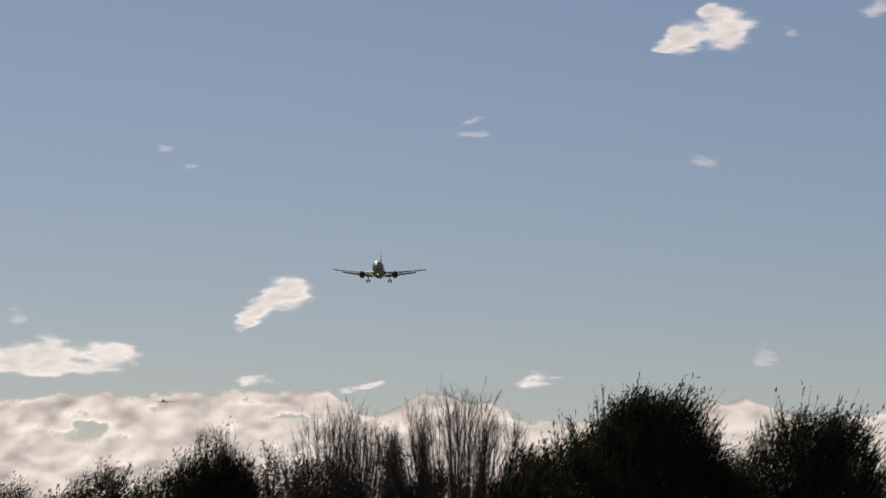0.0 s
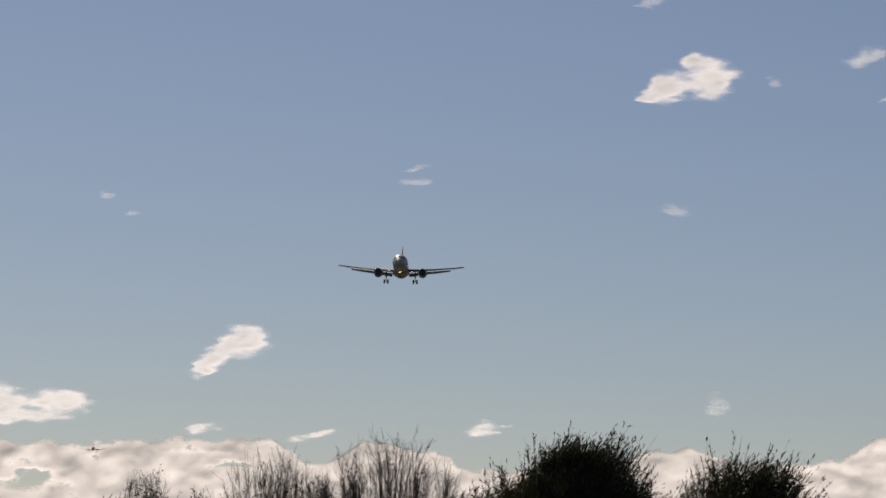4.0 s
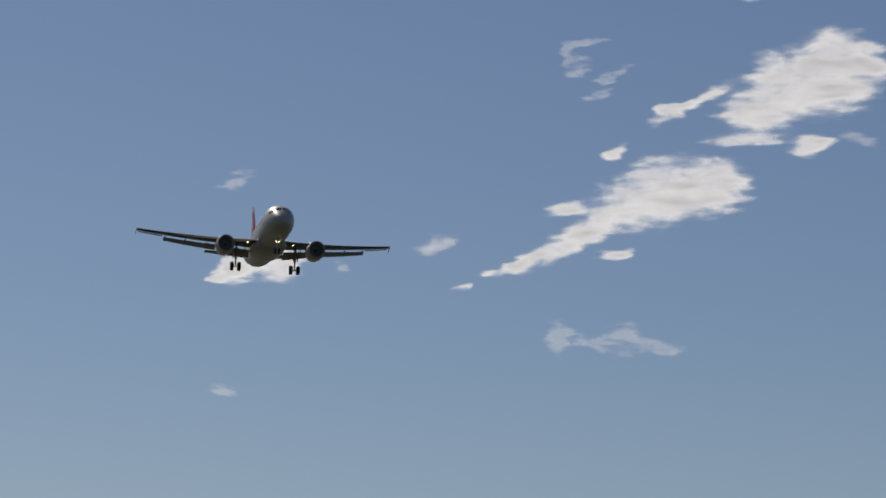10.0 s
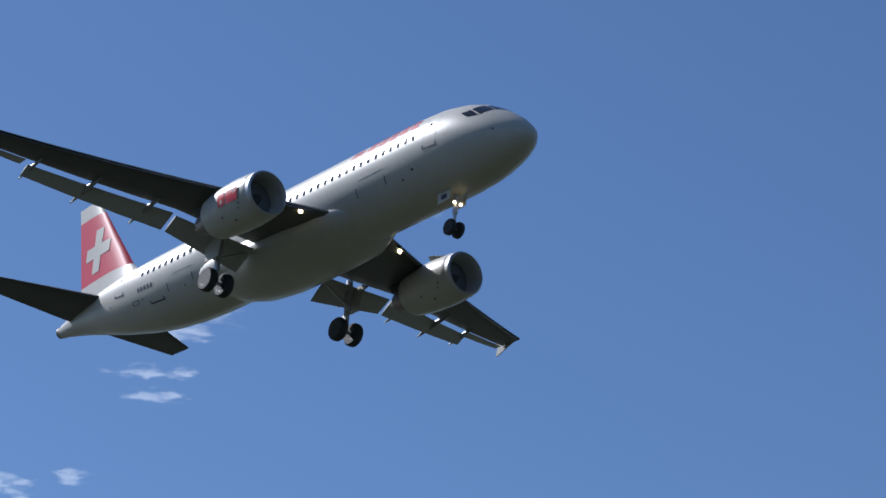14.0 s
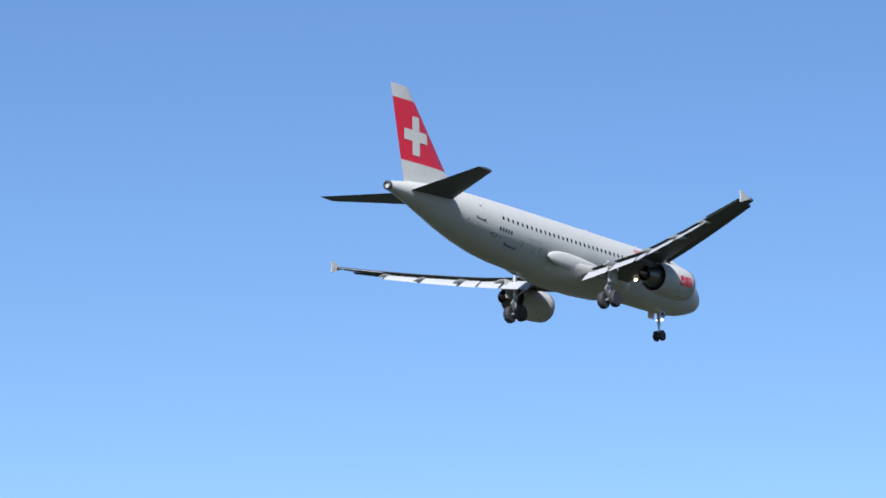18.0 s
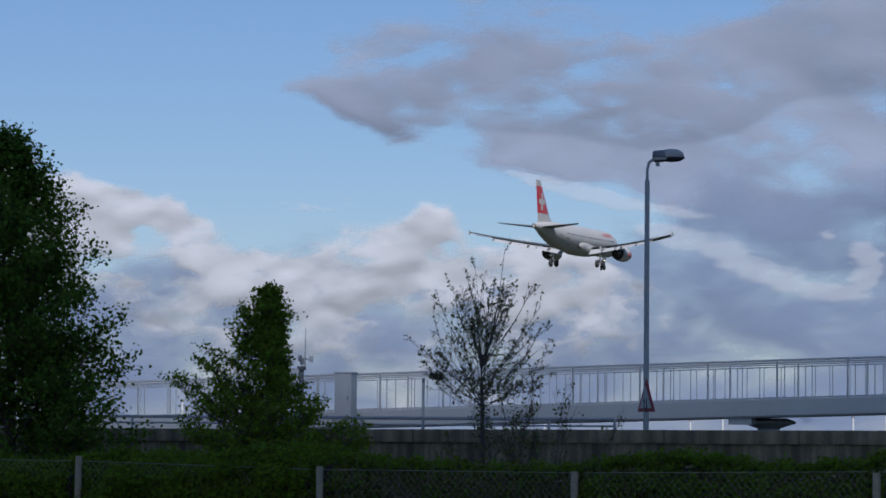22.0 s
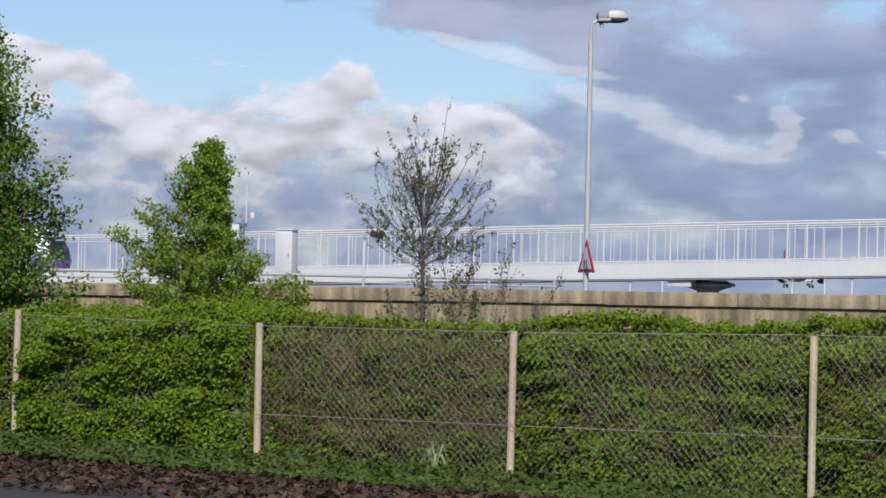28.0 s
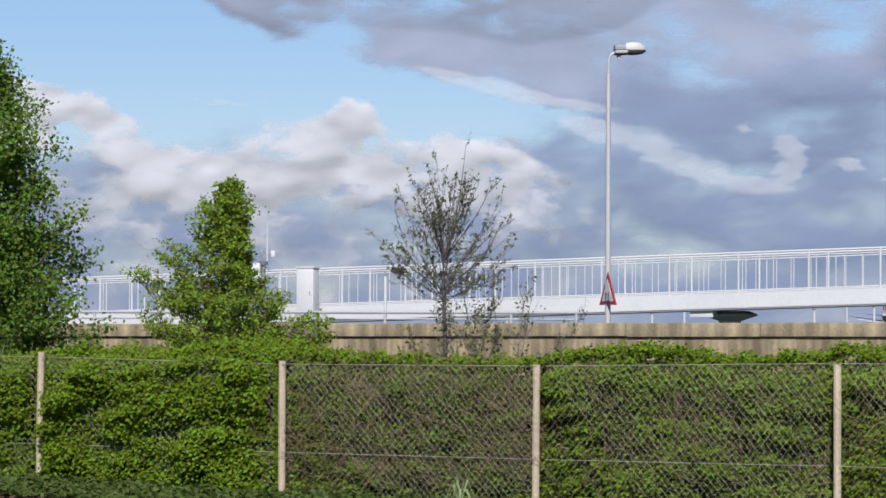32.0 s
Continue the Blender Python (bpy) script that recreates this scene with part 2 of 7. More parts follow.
def sheet(name, us, vs, k, density, relief, mat, label):
    """A sheet over degrees us (to the right) and vs (up), k metres each, kept where there is cloud and puffed out towards the viewer."""
    u, v = np.meshgrid(us, vs)
    d = density(u, v)
    z = relief(u, v, d)
    nx, ny = len(us), len(vs)
    co = np.stack([-u * k, v * k, -z], 2).reshape(-1, 3)
    i, j = np.meshgrid(np.arange(nx - 1), np.arange(ny - 1))
    a = (j * nx + i).ravel()
    f = np.stack([a, a + 1, a + nx + 1, a + nx], 1)
    f = f[np.max(d.ravel()[f], axis=1) > -0.6]
    ob = bulk(name, co, f, mat, smooth=True)
    at = ob.data.attributes.new("puff", "FLOAT", "POINT")
    at.data.foreach_set("value", d.ravel().astype(np.float32))
    return tagged(ob, label, "cloud")


def cloud(t, azimuth, height, lobes, seed=1, mat=None, lumps=1.0, flat=0.0, wind=WIND, dist=4300, label="small white cumulus cloud lit through by the sun", thick=2.6, fine=0.03, relief=0.02):
    """A loose cloud: its bearing and height at time t, and its lobes (right, up, half width, half height, tilt), all in degrees."""
    k = dist * radians(1.0)
    pad = 1.5
    u0, u1 = min(l[0] - pad * max(l[2], l[3]) for l in lobes), max(l[0] + pad * max(l[2], l[3]) for l in lobes)
    v0, v1 = min(l[1] - pad * max(l[3], abs(l[2] * math.sin(radians(l[4])))) - 0.06 for l in lobes), max(l[1] + pad * max(l[3], abs(l[2] * math.sin(radians(l[4])))) + 0.06 for l in lobes)
    us, vs = np.arange(u0, u1 + fine, fine * 1.3), np.arange(v0, v1 + fine, fine)
    size = max(0.35, min(1.0, 0.55 * max(l[3] for l in lobes) + 0.25))

    def density(u, v):
        # sheared, streaky edges
        wu = u + 0.27 * size * fractal(u * 0.7 / size, v * 3.6 / size, seed, 4, 0.5)
        wv = v + 0.10 * size * fractal(u * 0.8 / size + 9, v * 2.2 / size, seed + 200, 3, 0.45)
        best = 0.0
        for du, dv, ru, rv, tilt in lobes:
            a = radians(tilt)
            p, q = (wu - du) * math.cos(a) + (wv - dv) * math.sin(a), (wv - dv) * math.cos(a) - (wu - du) * math.sin(a)
            best = best + np.exp(3.5 * np.maximum(-2.0, 1 - (p / ru / 1.15) ** 2 - (q / rv / 1.15) ** 2))
        best = np.log(best) / 3.5
        n = fractal(u * 0.8 / size, v * 3.0 / size, seed + 400, 5, 0.5)
        rim = np.minimum(np.minimum(u - u0, u1 - u), np.minimum(v - v0, v1 - v)) / (0.12 * size)
        return np.minimum(np.minimum(thick * best, 2.4) + 0.7 * lumps * n - flat, rim - 0.6)

    ob = sheet("cloud", us, vs, k, density, lambda u, v, d: relief * k * np.clip(d, 0, 1.3), mat or CLOUD_WHITE, label)
    set_adrift(ob, t, sky_way(azimuth, height), dist, wind)
    return ob


def wisp(t, azimuth, height, wide, tall, tilt, seed, mat=None, **more):
    """A cloud of one lobe."""
    more = {"lumps": 1.5, "thick": 1.9, **more}
    return cloud(t, azimuth, height, [(0, 0, wide / 2, tall / 2, tilt)], seed, mat or CLOUD_WISP, **more)


def bank(t, az0, az1, low, high, density, seed, mat, dist, label, scale, puff, crown, lean, fine, soften=8):
    """A long sheet of cloud between two bearings: density(az, el) says where; puff scales its billows, and below its crown it leans back by lean."""
    mid, level, k = (az0 + az1) / 2, (low + high) / 2, dist * radians(1.0)
    us, vs = np.linspace((az0 - az1) / 2, (az1 - az0) / 2, fine[0]), np.linspace((low - high) / 2, (high - low) / 2, fine[1])

    def thickness(u, v):
        side = np.minimum(np.minimum(u - us[0], us[-1] - u) * 0.9, (vs[-1] - v) * 2.0) - 0.4
        return np.minimum(density(u + mid, v + level), side)

    def relief(u, v, d):
        heaps = 0.5 * billows(u, v * 1.25, seed, scale, 3) + 0.35 * scale * fractal(u / scale, v * 1.4 / scale, seed + 300, 4, 0.42)
        return smoothed(puff * k * heaps * np.sqrt(np.clip(d + 0.15, 0, 1)), soften) - k * lean * np.clip(crown(u + mid) - v - level, 0, 2.6) ** 2

    ob = sheet("cloud_bank", us, vs, k, thickness, relief, mat, label)
    set_adrift(ob, t, sky_way(mid, level), dist, WIND)
    return ob


def along(*points):
    """A function that runs straight from point to point."""
    xs, ys = [p[0] for p in points], [p[1] for p in points]
    return lambda x: np.interp(x, xs, ys)


def make_clouds():
    """Clouds by the moment at which they are best seen."""
    cloud(6, -155.01, 10.28, [(0.54, 0.03, 0.61, 0.44, 1), (-0.24, -0.11, 0.38, 0.34, 36), (-0.58, -0.29, 0.23, 0.11, 1), (0.28, 0.37, 0.23, 0.17, 1)], 1)
    cloud(6, -163.76, 5.11, [(0.44, 0.27, 0.49, 0.32, 1), (-0.08, 0.0, 0.55, 0.23, 36), (-0.36, -0.27, 0.23, 0.17, 31)], 2, lumps=0.8)
    cloud(0, -168.39, 4.08, [(-0.07, 0.11, 0.63, 0.32, 1), (-0.89, -0.01, 0.74, 0.25, 1), (1.02, 0.09, 0.55, 0.25, 1), (-0.06, -0.20, 1.58, 0.15, 1)], 3, lumps=0.9)
    wisp(6, -155.14, 7.89, 0.75, 0.24, 0, 4)
    wisp(6, -160.32, 8.65, 0.50, 0.14, 12, 5, wind=HIGH_WIND)
    wisp(6, -160.38, 8.40, 0.70, 0.14, 5, 6, wind=HIGH_WIND)
    wisp(0, -166.44, 8.02, 0.36, 0.15, -10, 7, wind=HIGH_WIND)
    wisp(0, -165.89, 7.71, 0.50, 0.13, 5, 8, wind=HIGH_WIND)
    wisp(0, -159.45, 3.80, 0.84, 0.34, 5, 9, CLOUD_WHITE)
    wisp(0, -164.73, 3.74, 0.90, 0.22, 5, 10, CLOUD_WHITE)
    wisp(0, -155.12, 4.25, 0.58, 0.46, -30, 11)
    wisp(0, -162.67, 3.62, 1.05, 0.17, 12, 13, CLOUD_WHITE)
    wisp(6, -155.40, 11.82, 0.78, 0.36, 32, 12)
    wisp(6, -151.46, 10.70, 0.78, 0.36, 20, 14)
    wisp(6, -153.19, 10.25, 0.36, 0.25, 0, 15)
    wisp(0, -169.09, 4.83, 0.42, 0.42, 50, 16)
    wisp(9, -149.09, 4.83, 1.35, 0.58, 10, 17, CLOUD_WHITE)
    wisp(9, -145.91, 4.85, 0.95, 0.53, 20, 18, CLOUD_WHITE)
    cloud(10, -147.75, 11.00, [(1.51, 0.68, 1.37, 0.65, 16), (2.46, 0.74, 0.79, 0.49, 11), (-0.06, -0.16, 1.16, 0.30, 31), (-1.01, -0.61, 0.63, 0.15, 26), (0.61, 1.42, 0.34, 0.15, 21),
                               (0.67, -0.48, 0.42, 0.13, 6), (-0.28, 0.36, 0.47, 0.15, 11), (-1.69, -0.83, 0.23, 0.08, 6), (-2.21, -1.11, 0.23, 0.06, 11)], 19)
    cloud(10, -147.25, 8.91, [(-0.91, 0.08, 0.27, 0.34, 1), (-0.38, 0.03, 0.44, 0.15, -19), (0.30, 0.04, 0.49, 0.32, 11), (0.99, -0.15, 0.55, 0.19, -4)], 20, CLOUD_WISP, lumps=1.7, thick=2.0)
    cloud(10, -144.33, 13.23, [(0.89, 0.53, 1.32, 0.79, 9), (1.62, 0.73, 0.79, 0.72, 1), (-0.05, -0.09, 0.76, 0.44, 1), (-1.25, 0.11, 0.79, 0.16, 26), (-1.72, 0.01, 0.34, 0.13, 1),
                               (-0.37, -0.59, 0.68, 0.14, 1), (0.88, -0.70, 0.49, 0.21, 6), (2.75, -0.45, 0.45, 0.13, -14)], 21)
    cloud(10, -147.61, 14.02, [(-0.22, 0.0, 0.34, 0.21, 1), (-0.01, 0.45, 0.51, 0.09, 6), (0.46, -0.18, 0.44, 0.12, 26), (0.20, -0.53, 0.34, 0.09, 16), (-0.43, 0.27, 0.15, 0.23, 1)], 24, CLOUD_WISP, lumps=1.7, thick=1.9)
    wisp(10, -150.49, 10.67, 0.85, 0.36, 12, 25)
    cloud(12, -144.72, 16.11, [(-0.76, 1.10, 0.70, 0.30, -4), (-0.26, 0.38, 0.82, 0.53, -39), (0.07, -0.19, 0.68, 0.42, -19), (0.97, -0.62, 0.59, 0.30, 1), (-0.02, -0.67, 0.38, 0.13, 1)], 26)
    wisp(11, -141.21, 8.85, 0.74, 0.74, 0, 27, flat=0.1)
    cloud(12, -148.38, 18.55, [(-1.24, 0.01, 2.32, 0.93, 9), (0.31, 0.40, 1.79, 0.69, 16), (2.19, 0.69, 1.48, 0.51, 11), (-2.15, -0.46, 1.27, 0.58, 1), (3.14, 0.70, 0.63, 0.37, 21), (-2.26, -1.35, 0.42, 0.21, 1)], 28, fine=0.04)
    wisp(12, -137.41, 12.52, 1.70, 0.63, -22, 29, lumps=1.2)
    wisp(12, -141.98, 12.64, 0.95, 0.26, -20, 30)
    cloud(13, -141.04, 21.31, [(-1.37, 0.42, 2.22, 1.00, 1), (0.63, -0.05, 0.89, 0.38, 6), (-2.14, -0.63, 0.79, 0.65, 1), (1.42, 1.04, 0.38, 0.32, 1), (1.45, -0.78, 0.38, 0.21, -39)], 31, fine=0.035)
    cloud(13, -130.82, 16.95, [(0.24, -0.14, 1.18, 0.44, 9), (0.67, 0.54, 0.65, 0.30, 11), (-0.91, -0.40, 0.44, 0.17, 1)], 34, CLOUD_WISP, lumps=1.5, thick=2.2)
    cloud(13, -129.89, 18.76, [(-0.37, 0.21, 0.82, 0.25, 1), (0.37, -0.21, 0.44, 0.12, -34)], 35, CLOUD_WISP, lumps=1.6, thick=2.0)
    for k, (t, az, el, wide, tall, tilt) in enumerate((
            (13, -128.73, 19.22, 0.74, 0.36, 0), (13, -128.88, 16.10, 1.47, 0.60, 0), (13, -127.31, 16.16, 1.16, 0.53, 10), (13, -127.38, 15.32, 1.69, 0.53, -10), (13, -127.31, 20.81, 1.37, 0.28, 0),
            (13, -126.89, 22.10, 1.27, 0.53, -15), (13.5, -125.60, 23.57, 1.37, 0.53, 0), (13.5, -126.45, 22.47, 2.11, 0.63, -10), (13.5, -127.12, 21.20, 1.69, 0.30, 0), (13.5, -128.60, 16.50, 1.27, 0.63, 10))):
        wisp(t, az, el, wide, tall, tilt, 36 + k)
    wisp(13.5, -123.37, 24.23, 4.43, 0.95, 20, 46, CLOUD_WHITE, lumps=1.3, flat=0.1)
    wisp(15.5, -74.35, 24.71, 5.06, 0.95, 5, 48, CLOUD_WHITE, flat=0.1)
    wisp(15.5, -65.33, 28.96, 2.32, 0.74, 0, 49, flat=0.2)
    # over the guideway
    wisp(21, 6.49, 3.66, 0.40, 0.26, 0, 63, CLOUD_HOOK)
    cloud(30, 1.55, 4.33, [(-1.3, 0.28, 0.7, 0.14, -16), (-0.2, 0.02, 0.95, 0.20, -13), (1.1, -0.25, 0.9, 0.12, -8)], 75, CLOUD_HOOK, dist=4145, label="thin bright streak of cloud", lumps=0.6)
    cloud(30, 4.6, 3.0, [(-1.6, 0.58, 0.75, 0.24, -14), (-0.5, 0.25, 0.85, 0.32, -30), (0.5, -0.2, 0.80, 0.24, -18), (1.4, -0.42, 0.70, 0.21, -6), (1.95, -0.2, 0.38, 0.26, 35), (1.95, 0.25, 0.28, 0.32, 60),
                         (3.1, -0.05, 0.38, 0.12, -10), (4.2, -0.4, 0.55, 0.17, -10)], 76, CLOUD_HOOK, dist=4138, label="white hooked wisp of cloud", lumps=0.9)
    wisp(28, -3.7, 4.12, 1.9, 0.42, 2, 78, CLOUD_HOOK, dist=4140, label="thin pale shred of cloud", flat=0.9)

    # cream cumulus along the southern horizon, with grey windows
    top = along((-176, 3.45), (-169.4, 3.42), (-167.3, 3.55), (-163.1, 3.57), (-162.5, 3.16), (-162.0, 3.27), (-161.4, 3.59), (-160.1, 3.45), (-159.4, 3.04), (-157.8, 3.05), (-156.1, 3.45), (-155.3, 3.52),
                (-154.6, 3.3), (-153.6, 3.2), (-152.5, 3.32), (-151.9, 3.74), (-151.0, 3.90), (-148, 3.5), (-142, 3.3))

    def southern(az, el):
        n = fractal(az / 0.7, el * 2.2, 71, 6, 0.58)
        hollow = fractal(az / 1.9 + 4, el * 1.5, 72, 3)
        windows = sum(deep * np.exp(-((az - x) / wide) ** 2 - ((el - y + 0.15 * n) / tall) ** 2) for x, y, wide, tall, deep in (
            (-167.8, 2.72, 0.95, 0.24, 1.35), (-166.3, 3.10, 0.35, 0.12, 0.9), (-163.9, 3.02, 0.60, 0.08, 1.1), (-164.6, 3.32, 0.9, 0.05, 0.8), (-172.0, 2.3, 1.0, 0.3, 1.2), (-154.0, 2.7, 0.6, 0.2, 1.0)))
        return np.minimum((top(az) - el) / 0.13 + 0.8 * n, 1.6 + 0.8 * n - 0.9 * np.clip(hollow - 0.1, 0, 0.7)) - windows
    bank(3, -176, -142, 0.3, 4.6, southern, 71, CLOUD_BANK, 4700, "bank of cream-white cumulus low over the horizon", 0.7, 0.22, top, 0.0, (680, 130), 3)

    # blue-grey layer along the northern horizon, its shaded tone put into the base colour
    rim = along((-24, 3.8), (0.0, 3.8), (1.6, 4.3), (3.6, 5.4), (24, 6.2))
    bank(31, -24, 24, -0.25, 7.6, lambda az, el: np.minimum((rim(az) - el) / 1.4, 0.9) + 0.3 * fractal(az / 1.6, el * 1.2, 73, 4), 73, CLOUD_LOW_SHADED, 4567.5, "blue-grey cloud layer along the horizon, its shade in its colour", 2.4, 0.10, rim, 0.0, (260, 60))

    # heaped cumulus before it, broken below
    crest = along((-24, 5.9), (-10.7, 5.26), (-7.6, 4.69), (-6.4, 4.38), (-6.0, 3.85), (-5.5, 3.62), (-3.6, 3.68), (-2.9, 3.79), (-2.1, 4.07), (-1.7, 4.23), (-1.2, 4.15), (-0.7, 3.87), (-0.2, 3.6), (0.4, 3.65), (1.1, 3.74), (1.8, 3.5), (2.6, 3.1), (3.4, 2.6), (6, 2.2), (14, 2.4))

    def heaped(az, el):
        deep = crest(az) - el
        n = fractal(az / 1.25, el * 1.35, 81, 6, 0.52)
        hollow = fractal(az / 1.5 + 3, el * 1.5, 82, 4, 0.5)
        return np.minimum(deep / 0.3 + 0.5 * n, 1.6) + 0.45 * n - 0.85 * np.clip((deep - 0.9) / 1.3, 0, 1.5) - 1.35 * np.clip(hollow + 0.05, 0, 0.7) * np.clip((deep - 0.25) / 0.5, 0, 1) - 1.2 * np.clip((az - 1.4) / 1.6, 0, 1.4)
    bank(30, -22, 6, 0.2, 6.6, heaped, 83, CLOUD_SUNLIT, 4150, "broken white cumulus bank with grey hollows", 0.95, 0.16, crest, 0.055, (720, 170), 12)

    # stratus above, lit on its upper side, dark below
    upper = along((-6, 6.0), (-4.6, 6.6), (-3.5, 7.36), (-2.4, 8.0), (-1.1, 8.25), (1.0, 8.14), (2.5, 7.83), (4.3, 8.14), (5.4, 8.76), (26, 9.6))
    lower = along((-6, 6.6), (-3.7, 6.11), (-2.4, 5.30), (-0.9, 4.91), (0.6, 4.52), (2.9, 4.08), (5.0, 3.9), (26, 3.4))

    def stratus(az, el):
        n = fractal(az / 2.4, el / 1.1, 91, 6, 0.52)
        return np.minimum(np.minimum((upper(az) - el) / 0.7, (el - lower(az)) / 0.34), 1.0) + 0.55 * n - 0.25 * np.clip(fractal(az / 3.1 + 5, el / 0.9, 95, 4) - 0.1, 0, 1)
    bank(25, -6.5, 26, 3.0, 10.4, stratus, 92, CLOUD_GREY, 4606, "broad grey-lilac stratus cloud", 1.9, 0.075, upper, 0.035, (420, 130), 14)


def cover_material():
    """Veil of the unseen shading cloud: its thickness alone says how much sun it holds back."""
    m = bpy.data.materials.new("shade_cloud_veil")
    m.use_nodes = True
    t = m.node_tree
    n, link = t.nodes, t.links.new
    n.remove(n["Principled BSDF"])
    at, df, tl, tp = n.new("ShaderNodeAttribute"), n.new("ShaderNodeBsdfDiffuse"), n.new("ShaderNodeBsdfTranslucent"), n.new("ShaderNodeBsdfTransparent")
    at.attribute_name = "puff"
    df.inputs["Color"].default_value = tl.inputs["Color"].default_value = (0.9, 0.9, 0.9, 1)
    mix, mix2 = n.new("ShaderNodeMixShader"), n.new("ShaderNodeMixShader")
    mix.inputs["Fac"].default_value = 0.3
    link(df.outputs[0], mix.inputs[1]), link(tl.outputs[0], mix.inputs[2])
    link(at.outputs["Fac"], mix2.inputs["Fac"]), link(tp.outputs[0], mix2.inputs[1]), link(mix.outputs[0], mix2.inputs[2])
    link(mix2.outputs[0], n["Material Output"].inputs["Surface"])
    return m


def unseen_sun_cloud():
    """A cloud sheet out of view, added before the sun to shade hedge and trees; it drifts in the same wind, and its
    thinning rear lets the light back on to the hedge.
    """
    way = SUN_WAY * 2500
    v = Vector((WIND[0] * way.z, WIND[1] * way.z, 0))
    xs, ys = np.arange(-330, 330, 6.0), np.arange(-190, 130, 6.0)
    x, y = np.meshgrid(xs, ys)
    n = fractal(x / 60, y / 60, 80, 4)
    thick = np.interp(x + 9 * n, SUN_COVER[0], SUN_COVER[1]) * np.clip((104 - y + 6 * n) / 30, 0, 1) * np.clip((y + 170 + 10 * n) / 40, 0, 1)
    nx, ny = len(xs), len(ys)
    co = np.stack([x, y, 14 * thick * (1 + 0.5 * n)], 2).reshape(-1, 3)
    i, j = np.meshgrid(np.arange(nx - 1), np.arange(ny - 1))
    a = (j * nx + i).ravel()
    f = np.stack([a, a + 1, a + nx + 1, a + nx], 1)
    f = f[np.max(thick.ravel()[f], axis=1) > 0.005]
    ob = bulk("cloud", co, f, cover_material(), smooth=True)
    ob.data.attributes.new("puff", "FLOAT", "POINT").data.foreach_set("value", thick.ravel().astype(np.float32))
    tagged(ob, "unseen cloud sheet drifting across the sun, added to shade hedge and trees", "cloud")
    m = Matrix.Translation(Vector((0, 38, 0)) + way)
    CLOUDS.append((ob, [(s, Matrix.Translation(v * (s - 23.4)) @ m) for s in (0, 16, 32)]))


# how much sun the added, unseen cloud holds back, by metres along it
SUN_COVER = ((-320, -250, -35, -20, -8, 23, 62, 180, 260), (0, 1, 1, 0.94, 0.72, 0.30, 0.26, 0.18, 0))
make_clouds()
unseen_sun_cloud()


# ---- the airliner: x forward from the nose, y to its left, z up from the fuselage axis ----
PAINT = material("aircraft_white_paint", (0.412, 0.40, 0.358), 0.36, vary=0.09, scale=0.45, fine=5.0, spec=0.25)
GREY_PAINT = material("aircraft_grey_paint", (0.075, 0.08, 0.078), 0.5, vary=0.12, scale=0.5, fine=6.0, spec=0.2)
FAIRING = material("fairing_grey_paint", (0.17, 0.17, 0.16), 0.4, vary=0.1, scale=0.6, fine=8.0)
FLAP_PAINT = material("flap_pale_paint", (0.32, 0.32, 0.31), 0.4, vary=0.1, scale=0.5, fine=6.0)
DARK_GREY = material("dark_grey_paint", (0.10, 0.105, 0.11), 0.5, vary=0.15, scale=1.5, fine=20.0)
RED_PAINT = material("tail_red_paint", (0.44, 0.009, 0.020), 0.3, vary=0.05, scale=0.5, fine=6.0)
METAL = material("bare_metal", (0.42, 0.42, 0.43), 0.45, 0.8, vary=0.08)
WHEEL_GREY = material("wheel_grey", (0.07, 0.07, 0.07), 0.5, 0.3, vary=0.2)
BURNT = material("burnt_metal", (0.16, 0.14, 0.13), 0.42, 0.9, vary=0.2)
RUBBER = material("tyre_rubber", (0.018, 0.018, 0.019), 0.75, vary=0.2)
PANE = material("cabin_glass", (0.012, 0.014, 0.018), 0.08, vary=0.02)
LINE = material("door_seal_line", (0.38, 0.38, 0.38), 0.5, vary=0.1)
INK = material("dark_lettering_bars", (0.03, 0.03, 0.05), 0.5, vary=0.05)
YELLOW = material("yellow_tip_paint", (0.45, 0.42, 0.05), 0.5, vary=0.1)
LIGHT = material("landing_light", (1, 0.9, 0.7), 0.2, glow=(1.0, 0.78, 0.42, 5.0))

HULL = [(0.0, 0.03, 0.03, -0.76), (-0.12, 0.30, 0.27, -0.75), (-0.35, 0.56, 0.50, -0.70), (-0.8, 0.90, 0.83, -0.60), (-1.4, 1.20, 1.15, -0.47),
        (-2.0, 1.42, 1.42, -0.36), (-2.7, 1.61, 1.68, -0.24), (-3.6, 1.80, 1.88, -0.13), (-4.8, 1.93, 2.02, -0.04), (-6.3, 1.975, 2.07, 0.0),
        (-12.0, 1.975, 2.07, 0.0), (-18.0, 1.975, 2.07, 0.0), (-23.5, 1.975, 2.07, 0.0), (-25.5, 1.95, 2.01, 0.05), (-27.5, 1.87, 1.88, 0.17),
        (-29.5, 1.70, 1.68, 0.35), (-31.5, 1.42, 1.40, 0.57), (-33.5, 1.06, 1.06, 0.80), (-35.3, 0.70, 0.71, 0.95), (-36.8, 0.40, 0.42, 1.0),
        (-37.5, 0.27, 0.29, 1.0)]


def hull_at(x, turn, off=0.0):
    """A point on the fuselage: turn in degrees from the top towards its right-hand side."""
    rows = HULL
    for a, b in zip(rows, rows[1:]):
        if a[0] >= x >= b[0]:
            k = (x - a[0]) / (b[0] - a[0])
            w, h, z = (a[i] + (b[i] - a[i]) * k for i in (1, 2, 3))
            break
    t = radians(turn)
    return Vector((x, -(w + off) * math.sin(t), z + (h + off) * math.cos(t)))


